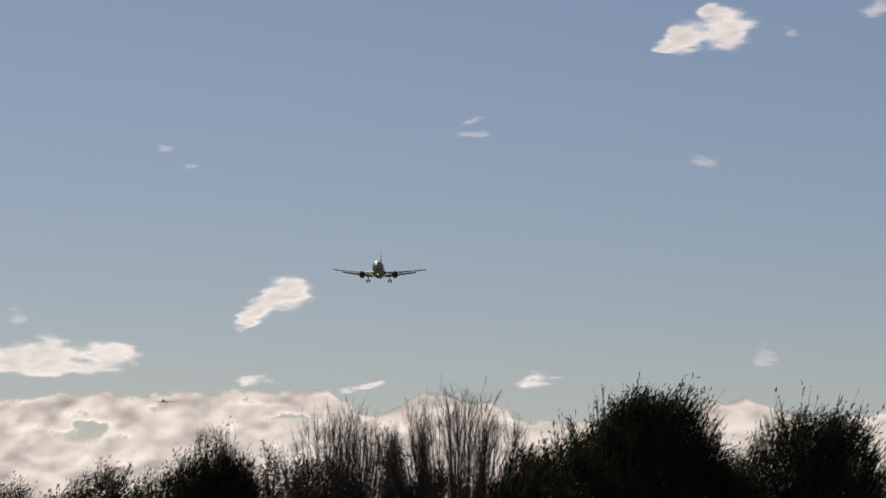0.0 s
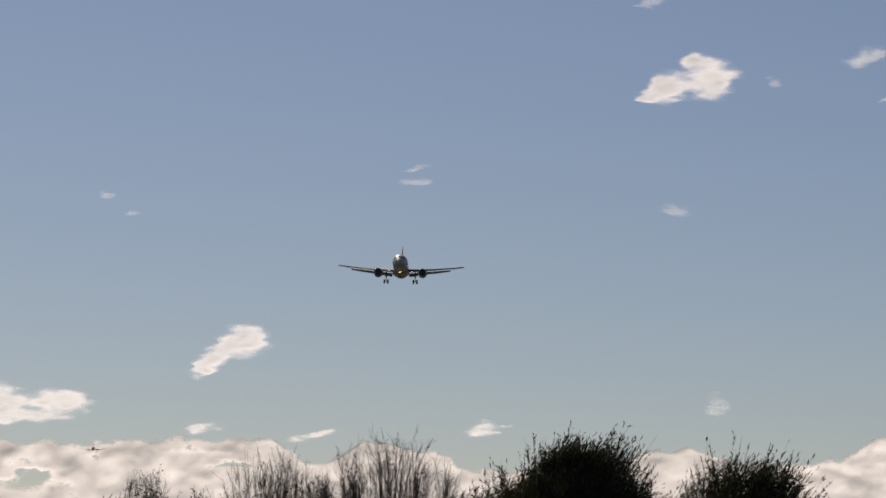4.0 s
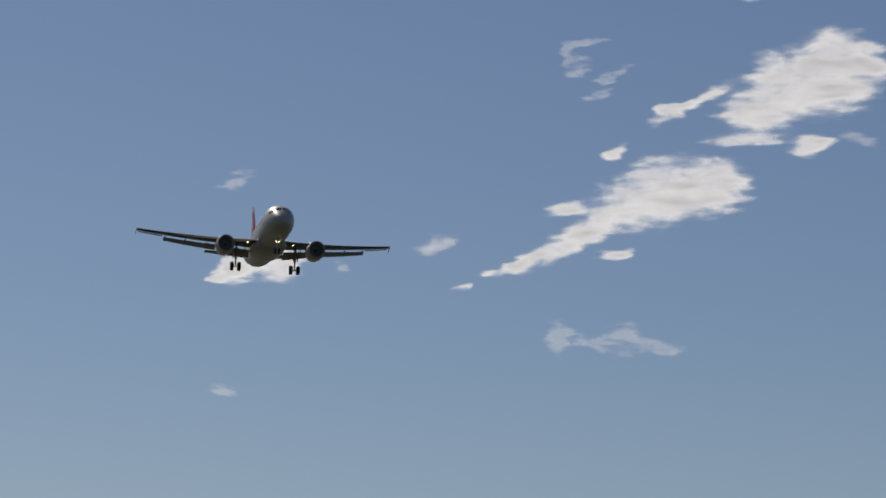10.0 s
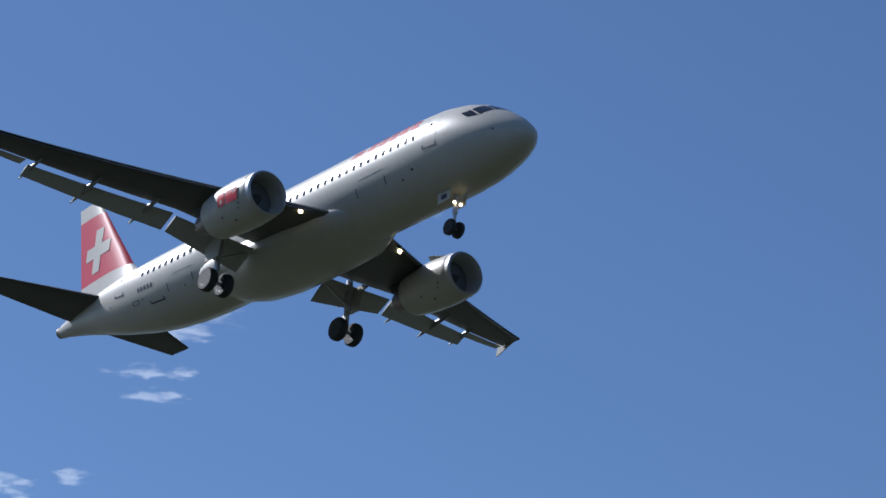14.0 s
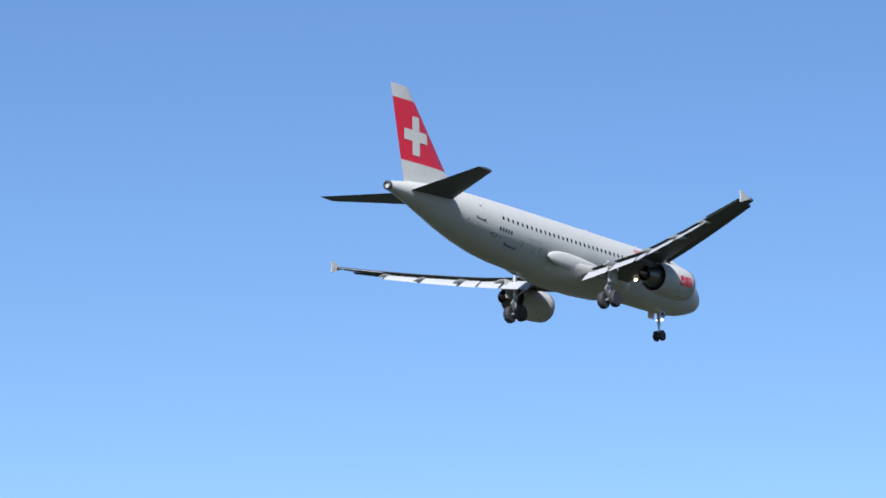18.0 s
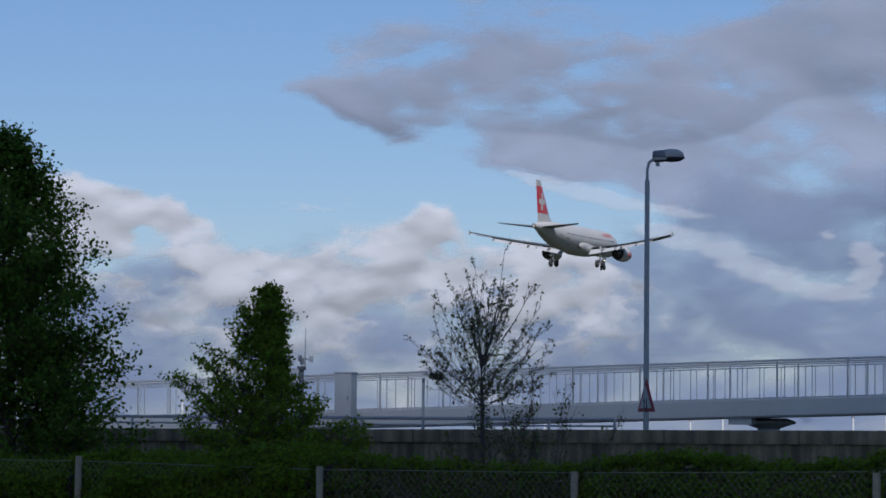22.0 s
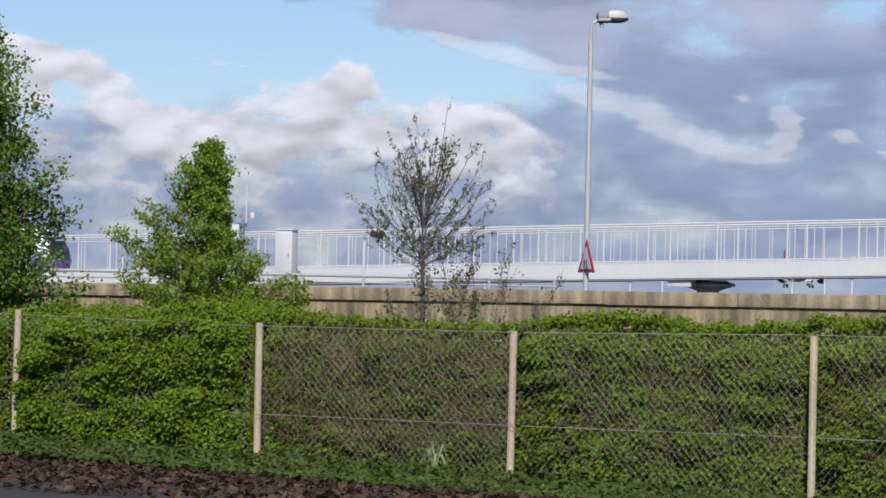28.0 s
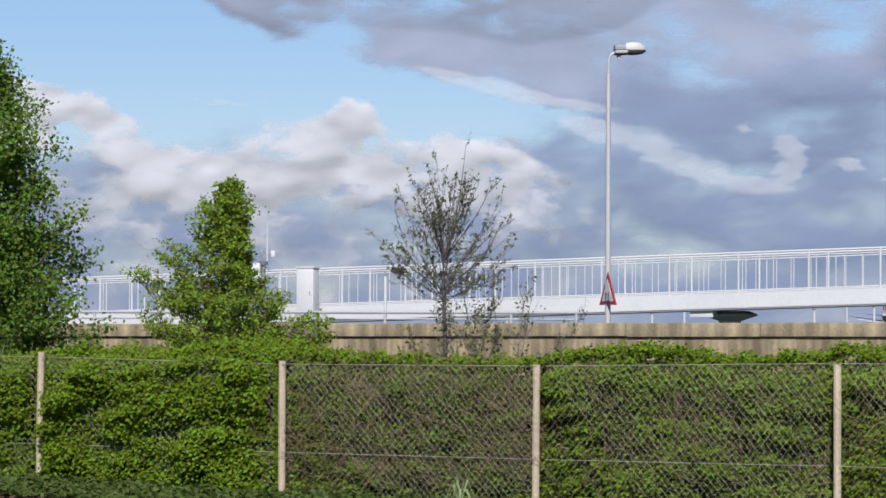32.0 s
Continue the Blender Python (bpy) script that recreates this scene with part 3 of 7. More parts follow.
def hull_patch(bm, x0, x1, t0, t1, off=0.012, nx=1, nt=3, round_it=0.0):
    """A panel that lies on the fuselage."""
    cx, ct = (x0 + x1) / 2, (t0 + t1) / 2
    if round_it:
        loop = []
        for k in range(12):
            a = 2 * math.pi * k / 12
            c, s = math.cos(a), math.sin(a)
            r = 1 / max((abs(c) ** 3 + abs(s) ** 3) ** (1 / 3), 1e-6)
            loop.append((cx + (x1 - x0) / 2 * c * r, ct + (t1 - t0) / 2 * s * r))
        top = [bm.verts.new(hull_at(x, t, off)) for x, t in loop]
        low = [bm.verts.new(hull_at(x, t, -0.02)) for x, t in loop]
        bm.faces.new(top)
        for i in range(12):
            bm.faces.new((top[i], top[(i + 1) % 12], low[(i + 1) % 12], low[i]))
        return bm
    g = [[bm.verts.new(hull_at(x0 + (x1 - x0) * i / nx, t0 + (t1 - t0) * j / nt, off)) for j in range(nt + 1)] for i in range(nx + 1)]
    for i in range(nx):
        for j in range(nt):
            bm.faces.new((g[i][j], g[i + 1][j], g[i + 1][j + 1], g[i][j + 1]))
    return bm


def hull_quad(bm, corners, off=0.014, n=4):
    """A four-cornered panel on the fuselage, corners as (x, turn)."""
    (a, b, c, d) = corners
    g = []
    for i in range(n + 1):
        row = []
        for j in range(n + 1):
            u, v = i / n, j / n
            x = (a[0] * (1 - u) + b[0] * u) * (1 - v) + (d[0] * (1 - u) + c[0] * u) * v
            t = (a[1] * (1 - u) + b[1] * u) * (1 - v) + (d[1] * (1 - u) + c[1] * u) * v
            row.append(bm.verts.new(hull_at(x, t, off)))
        g.append(row)
    for i in range(n):
        for j in range(n):
            bm.faces.new((g[i][j], g[i + 1][j], g[i + 1][j + 1], g[i][j + 1]))
    return bm


def foil(chord, thick, n=9):
    """An airfoil outline as (aft, up) pairs, leading edge first over the top and back below."""
    xs = [0.5 * (1 - math.cos(math.pi * i / n)) for i in range(n + 1)]
    yt = [5 * thick * (0.2969 * math.sqrt(x) - 0.126 * x - 0.3516 * x * x + 0.2843 * x ** 3 - 0.1036 * x ** 4) for x in xs]
    camber = [0.02 * math.sin(math.pi * x) for x in xs]
    up = [(x * chord, (y + c) * chord) for x, y, c in zip(xs, yt, camber)]
    low = [(x * chord, (-0.8 * y + c) * chord) for x, y, c in zip(xs, yt, camber)]
    return up + low[-2:0:-1]


def wing_z(y):
    s = abs(y) - 1.97
    return -1.22 + 0.085 * s + 0.0038 * s * s


def wing_le(y):
    return -12.1 - (abs(y) - 1.97) * 0.545


def wing_te(y):
    y = abs(y)
    return -18.55 if y < 6.4 else -18.55 - (y - 6.4) * 0.315


def wing_slab(bm, side, stations, front=0.0, back=1.0, thick=0.12, drop=0.0, tilt=0.0, stretch=1.0, shift=0.0):
    """A piece of the wing between fractions of the chord; drop, tilt and shift lower and turn it as a flap or slat."""
    loops = []
    for y in stations:
        le, te = wing_le(y), wing_te(y)
        c = le - te
        x0, x1 = le - c * front, le - c * back
        cc = (x0 - x1) * stretch
        loop = []
        for aft, up in foil(cc, thick if back - front > 0.5 else 0.13):
            a = radians(tilt)
            xx, zz = aft * math.cos(a) + up * math.sin(a), up * math.cos(a) - aft * math.sin(a)
            loop.append(Vector((x0 - xx - shift, side * y, wing_z(y) + zz - drop)))
        loops.append(loop)
    return rings(bm, loops)


def make_wheel(name, parent, at, radius, width):
    tyre = part("tyre", lathe(bmesh.new(), [(-width / 2, radius * 0.55), (-width / 2, radius * 0.86), (-width * 0.32, radius * 0.98), (0, radius),
                (width * 0.32, radius * 0.98), (width / 2, radius * 0.86), (width / 2, radius * 0.55)], (0, 0, 0), "y", 24, True), RUBBER, None, "black rubber aircraft tyre")
    part("rim", lathe(bmesh.new(), [(-width * 0.20, 0.02), (-width * 0.20, radius * 0.30), (-width * 0.46, radius * 0.44), (-width * 0.51, radius * 0.56), (width * 0.51, radius * 0.56),
         (width * 0.46, radius * 0.44), (width * 0.20, radius * 0.30), (width * 0.20, 0.02)], (0, 0, 0), "y", 20, True), WHEEL_GREY, tyre, "dark grey dished wheel rim")
    part("hub_cap", lathe(bmesh.new(), [(-width * 0.44, 0.01), (-width * 0.42, radius * 0.16), (-width * 0.2, radius * 0.2), (width * 0.2, radius * 0.2), (width * 0.42, radius * 0.16), (width * 0.44, 0.01)], (0, 0, 0), "y", 14, True), METAL, tyre)
    tyre.name, tyre.parent, tyre.location = name, parent, at
    return tyre


def airliner():
    jet = thing("airliner", "white twin-engine airliner with red tail, landing gear down", "aircraft")
    n = 40
    loops = [[hull_at(x, 360 * k / n) for k in range(n)] for x, *_ in HULL]
    fuselage = part("fuselage", rings(bmesh.new(), loops), PAINT, jet)
    part("exhaust_cone", lathe(bmesh.new(), [(-37.42, 0.31), (-37.6, 0.29), (-37.62, 0.2), (-37.4, 0.16)], (0, 0, 1.0), "x", 20), BURNT, jet)
    # belly fairing
    bel = []
    for x, w, h in ((-10.4, 0.6, 0.25), (-11.4, 1.6, 0.75), (-12.8, 2.12, 1.1), (-15, 2.22, 1.2), (-18.5, 2.2, 1.2), (-20.3, 1.95, 1.05), (-21.8, 1.3, 0.7), (-22.8, 0.4, 0.25)):
        bel.append([Vector((x, w * math.sin(2 * math.pi * k / 28), -1.28 + (h if math.cos(2 * math.pi * k / 28) < 0 else 0.7 * h) * math.cos(2 * math.pi * k / 28))) for k in range(28)])
    part("belly_fairing", rings(bmesh.new(), bel), PAINT, jet)
    for side in (1, -1):
        fair = []
        for x, r in ((-16.2, 0.36), (-18.2, 0.53), (-19.6, 0.58), (-20.8, 0.53), (-21.6, 0.37), (-22.0, 0.2), (-22.15, 0.05)):
            fair.append([Vector((x, side * (1.88 + 0.45 * r * math.cos(2 * math.pi * k / 16)), -1.12 + r * math.sin(2 * math.pi * k / 16))) for k in range(16)])
        part("wing_root_fairing", rings(bmesh.new(), fair), PAINT, jet)
    # cockpit and cabin windows, doors
    panes = [((-1.55, 4), (-2.3, 2.5), (-2.45, 27), (-1.72, 33)), ((-1.78, 36), (-2.5, 29), (-2.75, 50), (-2.12, 60)), ((-2.2, 62), (-2.8, 52), (-3.2, 60), (-2.75, 68))]
    for side in (1, -1):
        for q in panes:
            part("cockpit_window", hull_quad(bmesh.new(), [(x, side * t) for x, t in q]), PANE, fuselage, "dark cockpit window pane")
    for side in (1, -1):
        for k in range(41):
            x = -5.95 - 0.5335 * k
            part("cabin_window", hull_patch(bmesh.new(), x - 0.095, x + 0.095, side * 80 - 3.9, side * 80 + 3.9, round_it=1.0), PANE, fuselage)
        for x0, x1, t0, t1 in ((-4.45, -5.27, 50, 101), (-29.15, -29.95, 48, 100)):
            frame_bm = bmesh.new()
            for a, b, c, d in ((x0, x0 - 0.035, t0, t1), (x1, x1 + 0.035, t0, t1), (x0, x1, t0, t0 + 1.0)):
                hull_patch(frame_bm, a, b, side * c, side * d, 0.006, 1, 8)
            door = part("cabin_door", frame_bm, LINE, fuselage, "passenger door outline with dark sill")
            part("door_sill", hull_patch(bmesh.new(), x0 + 0.05, x1 - 0.05, side * t1, side * (t1 + 2.2), 0.02), INK, door)
            part("door_window", hull_patch(bmesh.new(), (x0 + x1) / 2 - 0.07, (x0 + x1) / 2 + 0.07, side * 68, side * 72, 0.014, round_it=1.0), PANE, door)
        # cargo door marks and small hatches
        for x in (-8.0, -10.05, -22.9, -25.0):
            part("hatch_mark", hull_patch(bmesh.new(), x, x - 0.06, side * 111, side * 123, 0.01), INK, fuselage)
        for x, l in ((-8.1, 1.8), (-22.9, 1.7)):
            part("cargo_door_edge", hull_patch(bmesh.new(), x, x - l, side * 100, side * 101.5, 0.01), LINE, fuselage)
        for x in (-26.1, -28.9):
            part("hatch", hull_patch(bmesh.new(), x, x - 0.6, side * 128, side * 131, 0.01), LINE, fuselage)
        for x0, x1, t1 in ((-4.45, -5.27, 101), (-29.15, -29.95, 100), (-25.55, -26.75, 129)):
            for x in (x0, x1):
                part("sill_end", hull_patch(bmesh.new(), x + 0.04, x - 0.04, side * (t1 - 4), side * (t1 + 2.2), 0.016), INK, fuselage)
        part("door_sill", hull_patch(bmesh.new(), -25.55, -26.75, side * 129, side * 131.5, 0.018), INK, fuselage)
        for a, b, c, d in ((-27.75, -28.35, 118, 119), (-27.75, -28.35, 124.5, 125.5), (-27.75, -27.81, 118, 125.5), (-28.29, -28.35, 118, 125.5)):
            part("hatch_edge", hull_patch(bmesh.new(), a, b, side * c, side * d, 0.01), INK, fuselage)
        # vents, drains and access panels
        for x, l, t0, t1 in ((-1.3, 0.09, 92, 96), (-6.1, 0.16, 119, 122), (-6.9, 0.10, 126, 129), (-14.2, 0.14, 128, 132), (-19.4, 0.12, 130, 133), (-23.6, 0.10, 122, 125), (-27.3, 0.09, 118, 121), (-30.6, 0.12, 112, 115)):
            part("vent", hull_patch(bmesh.new(), x, x - l, side * t0, side * t1, 0.01, round_it=1.0), INK, fuselage)
        for x, l, t0, t1 in ((-7.4, 0.7, 134, 135), (-12.2, 0.9, 138, 139.2), (-25.6, 1.1, 132, 133.5), (-32.2, 0.6, 104, 105), (-3.2, 0.5, 112, 113)):
            part("panel_edge", hull_patch(bmesh.new(), x, x - l, side * t0, side * t1, 0.008), LINE, fuselage)
        # title and registration as plain bars
        for k in range(5):
            x = -5.95 - k * 0.76
            for t0, t1 in ((46, 52.5), (56, 63)):
                part("title_bar", hull_patch(bmesh.new(), x, x - 0.56, side * t0, side * t1, 0.012, 1, 3), RED_PAINT, fuselage, "red painted title bar")
        for k in range(3):
            part("title_line", hull_patch(bmesh.new(), -9.85, -10.75, side * (50 + 5 * k), side * (52.5 + 5 * k), 0.012), RED_PAINT, fuselage)
        for k in range(5):
            x = -26.3 - k * 0.3
            part("registration_bar", hull_patch(bmesh.new(), x, x - 0.17, side * 100, side * 107, 0.012), INK, fuselage)
    # wings
    span = [1.5, 3.0, 4.6, 6.4, 8.5, 10.8, 13.2, 15.0, 16.4]
    for side in (1, -1):
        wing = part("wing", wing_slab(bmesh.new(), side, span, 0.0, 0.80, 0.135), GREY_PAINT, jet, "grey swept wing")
        part("flap", wing_slab(bmesh.new(), side, [2.2, 3.4, 4.8, 6.3], 0.76, 1.0, drop=0.28, tilt=32, stretch=1.02, shift=0.22), FLAP_PAINT, wing, "extended inner flap")
        part("flap", wing_slab(bmesh.new(), side, [6.5, 8.5, 10.8, 13.0], 0.74, 1.0, drop=0.24, tilt=32, stretch=1.05, shift=0.20), FLAP_PAINT, wing, "extended outer flap")
        part("aileron", wing_slab(bmesh.new(), side, [13.15, 14.8, 16.2], 0.785, 1.0, drop=0.06, tilt=6), FLAP_PAINT, wing)
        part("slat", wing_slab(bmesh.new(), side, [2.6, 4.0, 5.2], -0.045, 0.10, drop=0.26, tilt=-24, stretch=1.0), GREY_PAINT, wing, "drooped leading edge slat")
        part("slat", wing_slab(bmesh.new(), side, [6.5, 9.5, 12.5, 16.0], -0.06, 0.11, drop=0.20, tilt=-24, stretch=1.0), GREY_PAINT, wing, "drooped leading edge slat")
        for y in (4.4, 7.6, 10.3, 12.8):
            bm, zt = bmesh.new(), wing_z(y)
            s = 0.85 if y < 11 else 0.65
            te = wing_te(y)
            loops = []
            for x, r, dz in ((2.0, 0.03, -0.26), (1.3, 0.12, -0.34), (0.5, 0.17, -0.42), (-0.2, 0.15, -0.54), (-0.6, 0.09, -0.68), (-0.95, 0.015, -0.80)):
                loops.append([Vector((te + x * s, side * y + 0.8 * r * s * math.cos(2 * math.pi * k / 12), zt + dz * s + r * 1.2 * s * math.sin(2 * math.pi * k / 12))) for k in range(12)])
            canoe = part("flap_track_fairing", rings(bm, loops), FAIRING, wing, "grey pointed flap fairing with a yellow tip")
            part("tip", lathe(bmesh.new(), [(0.02, 0.05 * s), (-0.12, 0.035 * s), (-0.24, 0.006)], (te - 0.72 * s, side * y, zt - 0.735 * s), "x", 8, True), YELLOW, canoe)
        yt = side * 16.45
        zt = wing_z(16.4)
        part("wingtip_fence", plate(bmesh.new(), [(-20.5, 0.0), (-21.2, 0.22), (-21.8, 0.40), (-21.88, 0.37), (-21.75, 0.0), (-21.85, -0.42), (-21.78, -0.45), (-21.1, -0.2)], 0.06,
             Matrix.Translation((0, yt, zt))), PAINT, wing, "white wingtip fence")
        part("wing_light", lathe(bmesh.new(), [(0.0, 0.12), (0.06, 0.11), (0.1, 0.02)], (-12.75, side * 2.9, -1.32), "x", 12), LIGHT, wing, "bright landing light")
        # engines
        y, z = side * 5.75, -1.92
        nac = part("engine", lathe(bmesh.new(), [(-13.2, 0.84), (-11.4, 0.86), (-11.05, 0.90), (-10.93, 0.98), (-11.02, 1.06), (-11.5, 1.13), (-12.4, 1.18), (-13.4, 1.15), (-14.4, 1.04), (-14.75, 0.98),
                   (-14.7, 0.93), (-13.2, 0.90)], (-0.35, y, z), "x", 36), PAINT, jet, "white engine cowling")
        part("intake_lip", lathe(bmesh.new(), [(-11.2, 0.875), (-11.04, 0.91), (-10.915, 0.98), (-11.0, 1.072), (-11.18, 1.10)], (-0.35, y, z), "x", 36), METAL, nac, "polished intake lip")
        part("fan", lathe(bmesh.new(), [(-11.9, 0.86), (-11.95, 0.26), (-11.6, 0.16), (-11.35, 0.01)], (-0.35, y, z), "x", 30), DARK_GREY, nac)
        part("core_nozzle", lathe(bmesh.new(), [(-13.4, 0.80), (-14.8, 0.70), (-15.6, 0.52), (-15.9, 0.46), (-15.5, 0.42), (-14.6, 0.4)], (-0.35, y, z), "x", 28), BURNT, nac, "dark burnt exhaust nozzle")
        part("exhaust_plug", lathe(bmesh.new(), [(-14.9, 0.36), (-15.8, 0.28), (-16.5, 0.03)], (-0.35, y, z), "x", 20), BURNT, nac)
        pyl = [[Vector((x, y + d, zz)) for x, zz in ((-11.9, -0.86 + 0.0), (-13.5, -0.62), (-17.0, -0.95), (-16.6, -1.35), (-14.9, -1.5), (-12.6, -1.0))] for d in (-0.2, 0.2)]
        part("pylon", rings(bmesh.new(), pyl), GREY_PAINT, jet)
        part("cowl_strake", plate(bmesh.new(), [(-11.9, 0), (-12.9, 0.28), (-13.1, 0.28), (-13.0, 0)], 0.03, Matrix.Translation((0, y - side * 0.72, z + 0.86)) @ Matrix.Rotation(side * 0.6, 4, "X")), PAINT, nac)
        for x0, x1 in ((-13.02, -13.5), (-12.05, -12.92)):
            lab = bmesh.new()
            loops = []
            for a in (80, 88, 96, 104, 111):
                c, s = math.sin(radians(a)), math.cos(radians(a))
                loops.append([Vector((x, y - side * -0 + side * c * (1.19 + 0.004), z + s * 1.193)) for x in (x0, x1)])
            g = [[lab.verts.new(p) for p in row] for row in loops]
            for a, b in zip(g, g[1:]):
                lab.faces.new((a[0], a[1], b[1], b[0]))
            panel = part("engine_label", lab, RED_PAINT, nac, "red panel painted on the engine cowling")
            marks = [(x1 + 0.16, x1 + 0.34, 98, 104), (x1 + 0.21, x1 + 0.29, 95, 107)] if x0 < -13 else [(x0 - 0.08, x0 - 0.38, 84, 85.5), (x0 - 0.08, x0 - 0.5, 88, 89.5), (x0 - 0.08, x0 - 0.33, 92, 93.5)]
            for xa, xb, a0, a1 in marks:
                bm = bmesh.new()
                g = [[bm.verts.new((xx, y + side * math.sin(radians(aa)) * 1.199, z + math.cos(radians(aa)) * 1.199)) for xx in (xa, xb)] for aa in (a0, (a0 + a1) / 2, a1)]
                for ra, rb in zip(g, g[1:]):
                    bm.faces.new((ra[0], ra[1], rb[1], rb[0]))
                part("mark", bm, PAINT, panel)
        for x, ang, w, h in ((-12.0, 118, 0.10, 5), (-12.15, 128, 0.08, 4), (-13.4, 132, 0.10, 5), (-12.7, 150, 0.14, 4)):
            for q in (-1, 1):
                bm = bmesh.new()
                g = [[bm.verts.new((xx, y + side * q * math.sin(radians(aa)) * 1.20, z + math.cos(radians(aa)) * 1.20)) for xx in (x, x - w)] for aa in (ang, ang + h)]
                bm.faces.new((g[0][0], g[0][1], g[1][1], g[1][0]))
                part("cowl_vent", bm, INK, nac)
        # tail plane
        loops = []
        for k in range(5):
            u = k / 4
            yy = 0.6 + 5.62 * u
            le, ch, zz = -31.7 - 3.2 * u, 4.1 - 2.55 * u, 0.92 + 0.5 * u
            loops.append([Vector((le - aft, side * yy, zz + up)) for aft, up in foil(ch, 0.1)])
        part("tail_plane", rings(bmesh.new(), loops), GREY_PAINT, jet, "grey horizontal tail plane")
        # main gear
        gear = part("main_gear_strut", tube(tube(tube(bmesh.new(), (-17.7, side * 3.8, -1.0), (-17.7, side * 3.8, -2.6), 0.17), (-17.7, side * 3.8, -2.5), (-17.7, side * 3.8, -3.65), 0.11),
                    (-17.7, side * 3.3, -3.65), (-17.7, side * 4.3, -3.65), 0.09), METAL, jet)
        part("side_brace", tube(bmesh.new(), (-17.6, side * 3.75, -2.4), (-17.6, side * 2.0, -1.5), 0.07), METAL, gear)
        part("torque_link", plate(bmesh.new(), [(-17.85, -2.6), (-18.2, -3.0), (-17.85, -3.45), (-17.8, -3.0)], 0.14, Matrix.Translation((0, side * 3.8, 0))), METAL, gear)
        part("gear_door", plate(bmesh.new(), [(-17.0, -1.25), (-18.4, -1.25), (-18.25, -2.55), (-17.2, -2.55)], 0.05, Matrix.Translation((0, side * 4.15, 0))), PAINT, gear, "white gear door")
        for d in (-0.46, 0.46):
            make_wheel("wheel", jet, (-17.7, side * 3.8 + d, -3.65), 0.585, 0.42)
    # fin in three painted bands
    fin_z = [1.55, 2.0, 2.5, 3.0, 5.0, 7.0, 7.82]

    def fin_loop(z):
        u = (z - 2.0) / 5.82
        le, te = -30.4 - 4.75 * u, -35.85 - 1.2 * u
        if z < 2.9:
            le += (2.9 - z) ** 2 * 0.9
        return [Vector((le - aft, up, z)) for aft, up in ((a, b * 1.0) for a, b in fin_foil(le - te))]

    def fin_foil(c):
        return [(a, b) for a, b in foil_sym(c, 0.10)]

    def foil_sym(c, th, n=9):
        xs = [0.5 * (1 - math.cos(math.pi * i / n)) for i in range(n + 1)]
        yt = [5 * th * c * (0.2969 * math.sqrt(x) - 0.126 * x - 0.3516 * x * x + 0.2843 * x ** 3 - 0.1036 * x ** 4) for x in xs]
        return [(x * c, y) for x, y in zip(xs, yt)] + [(x * c, -y) for x, y in list(zip(xs, yt))[-2:0:-1]]

    fin = part("fin", rings(bmesh.new(), [fin_loop(z) for z in (1.4, 1.7, 2.0, 2.5, 3.0)]), PAINT, jet, "white foot of the tail fin")
    part("fin_red_band", rings(bmesh.new(), [fin_loop(z) for z in (3.0, 4.3, 5.7, 7.0)]), RED_PAINT, jet, "red band of the tail fin")
    part("fin_tip", rings(bmesh.new(), [fin_loop(z) for z in (7.0, 7.4, 7.8, 7.86)]), PAINT, jet, "white tip of the tail fin")
    def fin_half(x, z):
        u = (z - 2.0) / 5.82
        le, te = -30.4 - 4.75 * u, -35.85 - 1.2 * u
        c = le - te
        k = max(0.0, min(1.0, (le - x) / c))
        return 0.5 * c * (0.2969 * math.sqrt(k) - 0.126 * k - 0.3516 * k * k + 0.2843 * k ** 3 - 0.1036 * k ** 4)

    cz, cx = 4.75, -34.6
    for side in (1, -1):
        bm = bmesh.new()
        for x0, x1, z0, z1 in ((-0.36, 0.36, -1.28, 1.28), (0.36, 1.16, -0.36, 0.36), (-1.16, -0.36, -0.36, 0.36)):
            g = [[bm.verts.new((cx + x, side * (fin_half(cx + x, cz + z) + 0.015), cz + z)) for x in np.linspace(x0, x1, 7)] for z in np.linspace(z0, z1, 7)]
            for a, b in zip(g, g[1:]):
                for k in range(6):
                    bm.faces.new((a[k], a[k + 1], b[k + 1], b[k]))
        part("tail_cross", bm, PAINT, jet, "white cross on the red fin")
    # nose gear
    nose = part("nose_gear_strut", tube(tube(tube(bmesh.new(), (-5.1, 0, -1.9), (-5.07, 0, -3.0), 0.12), (-5.07, 0, -2.9), (-5.07, 0, -3.72), 0.075), (-5.07, -0.3, -3.72), (-5.07, 0.3, -3.72), 0.06), METAL, jet)
    part("drag_brace", tube(bmesh.new(), (-5.1, 0, -2.7), (-3.9, 0, -1.95), 0.05), METAL, nose)
    for d in (-0.24, 0.24):
        make_wheel("nose_wheel", jet, (-5.07, d, -3.73), 0.385, 0.23)
        part("nose_gear_door", plate(bmesh.new(), [(-4.9, -2.0), (-5.75, -2.0), (-5.75, -2.5), (-4.95, -2.45)], 0.04, Matrix.Translation((0, d * 1.9, 0))), PAINT, nose, "white nose gear door")
        part("nose_light", lathe(bmesh.new(), [(0.0, 0.075), (0.05, 0.065), (0.07, 0.015)], (-4.95, d * 0.75, -2.55), "x", 12), LIGHT, nose, "bright taxi light")
        part("door_mark", plate(bmesh.new(), [(-5.15, -2.14), (-5.5, -2.14), (-5.5, -2.36), (-5.15, -2.36)], 0.02, Matrix.Translation((0, d * 2.05, 0))), INK, nose)
    for x in (-7.5, -14.0):
        part("blade_antenna", plate(bmesh.new(), [(x, 2.05), (x - 0.5, 2.05), (x - 0.45, 2.35), (x - 0.3, 2.35)], 0.03), PAINT, jet)
    return jet


jet = airliner()


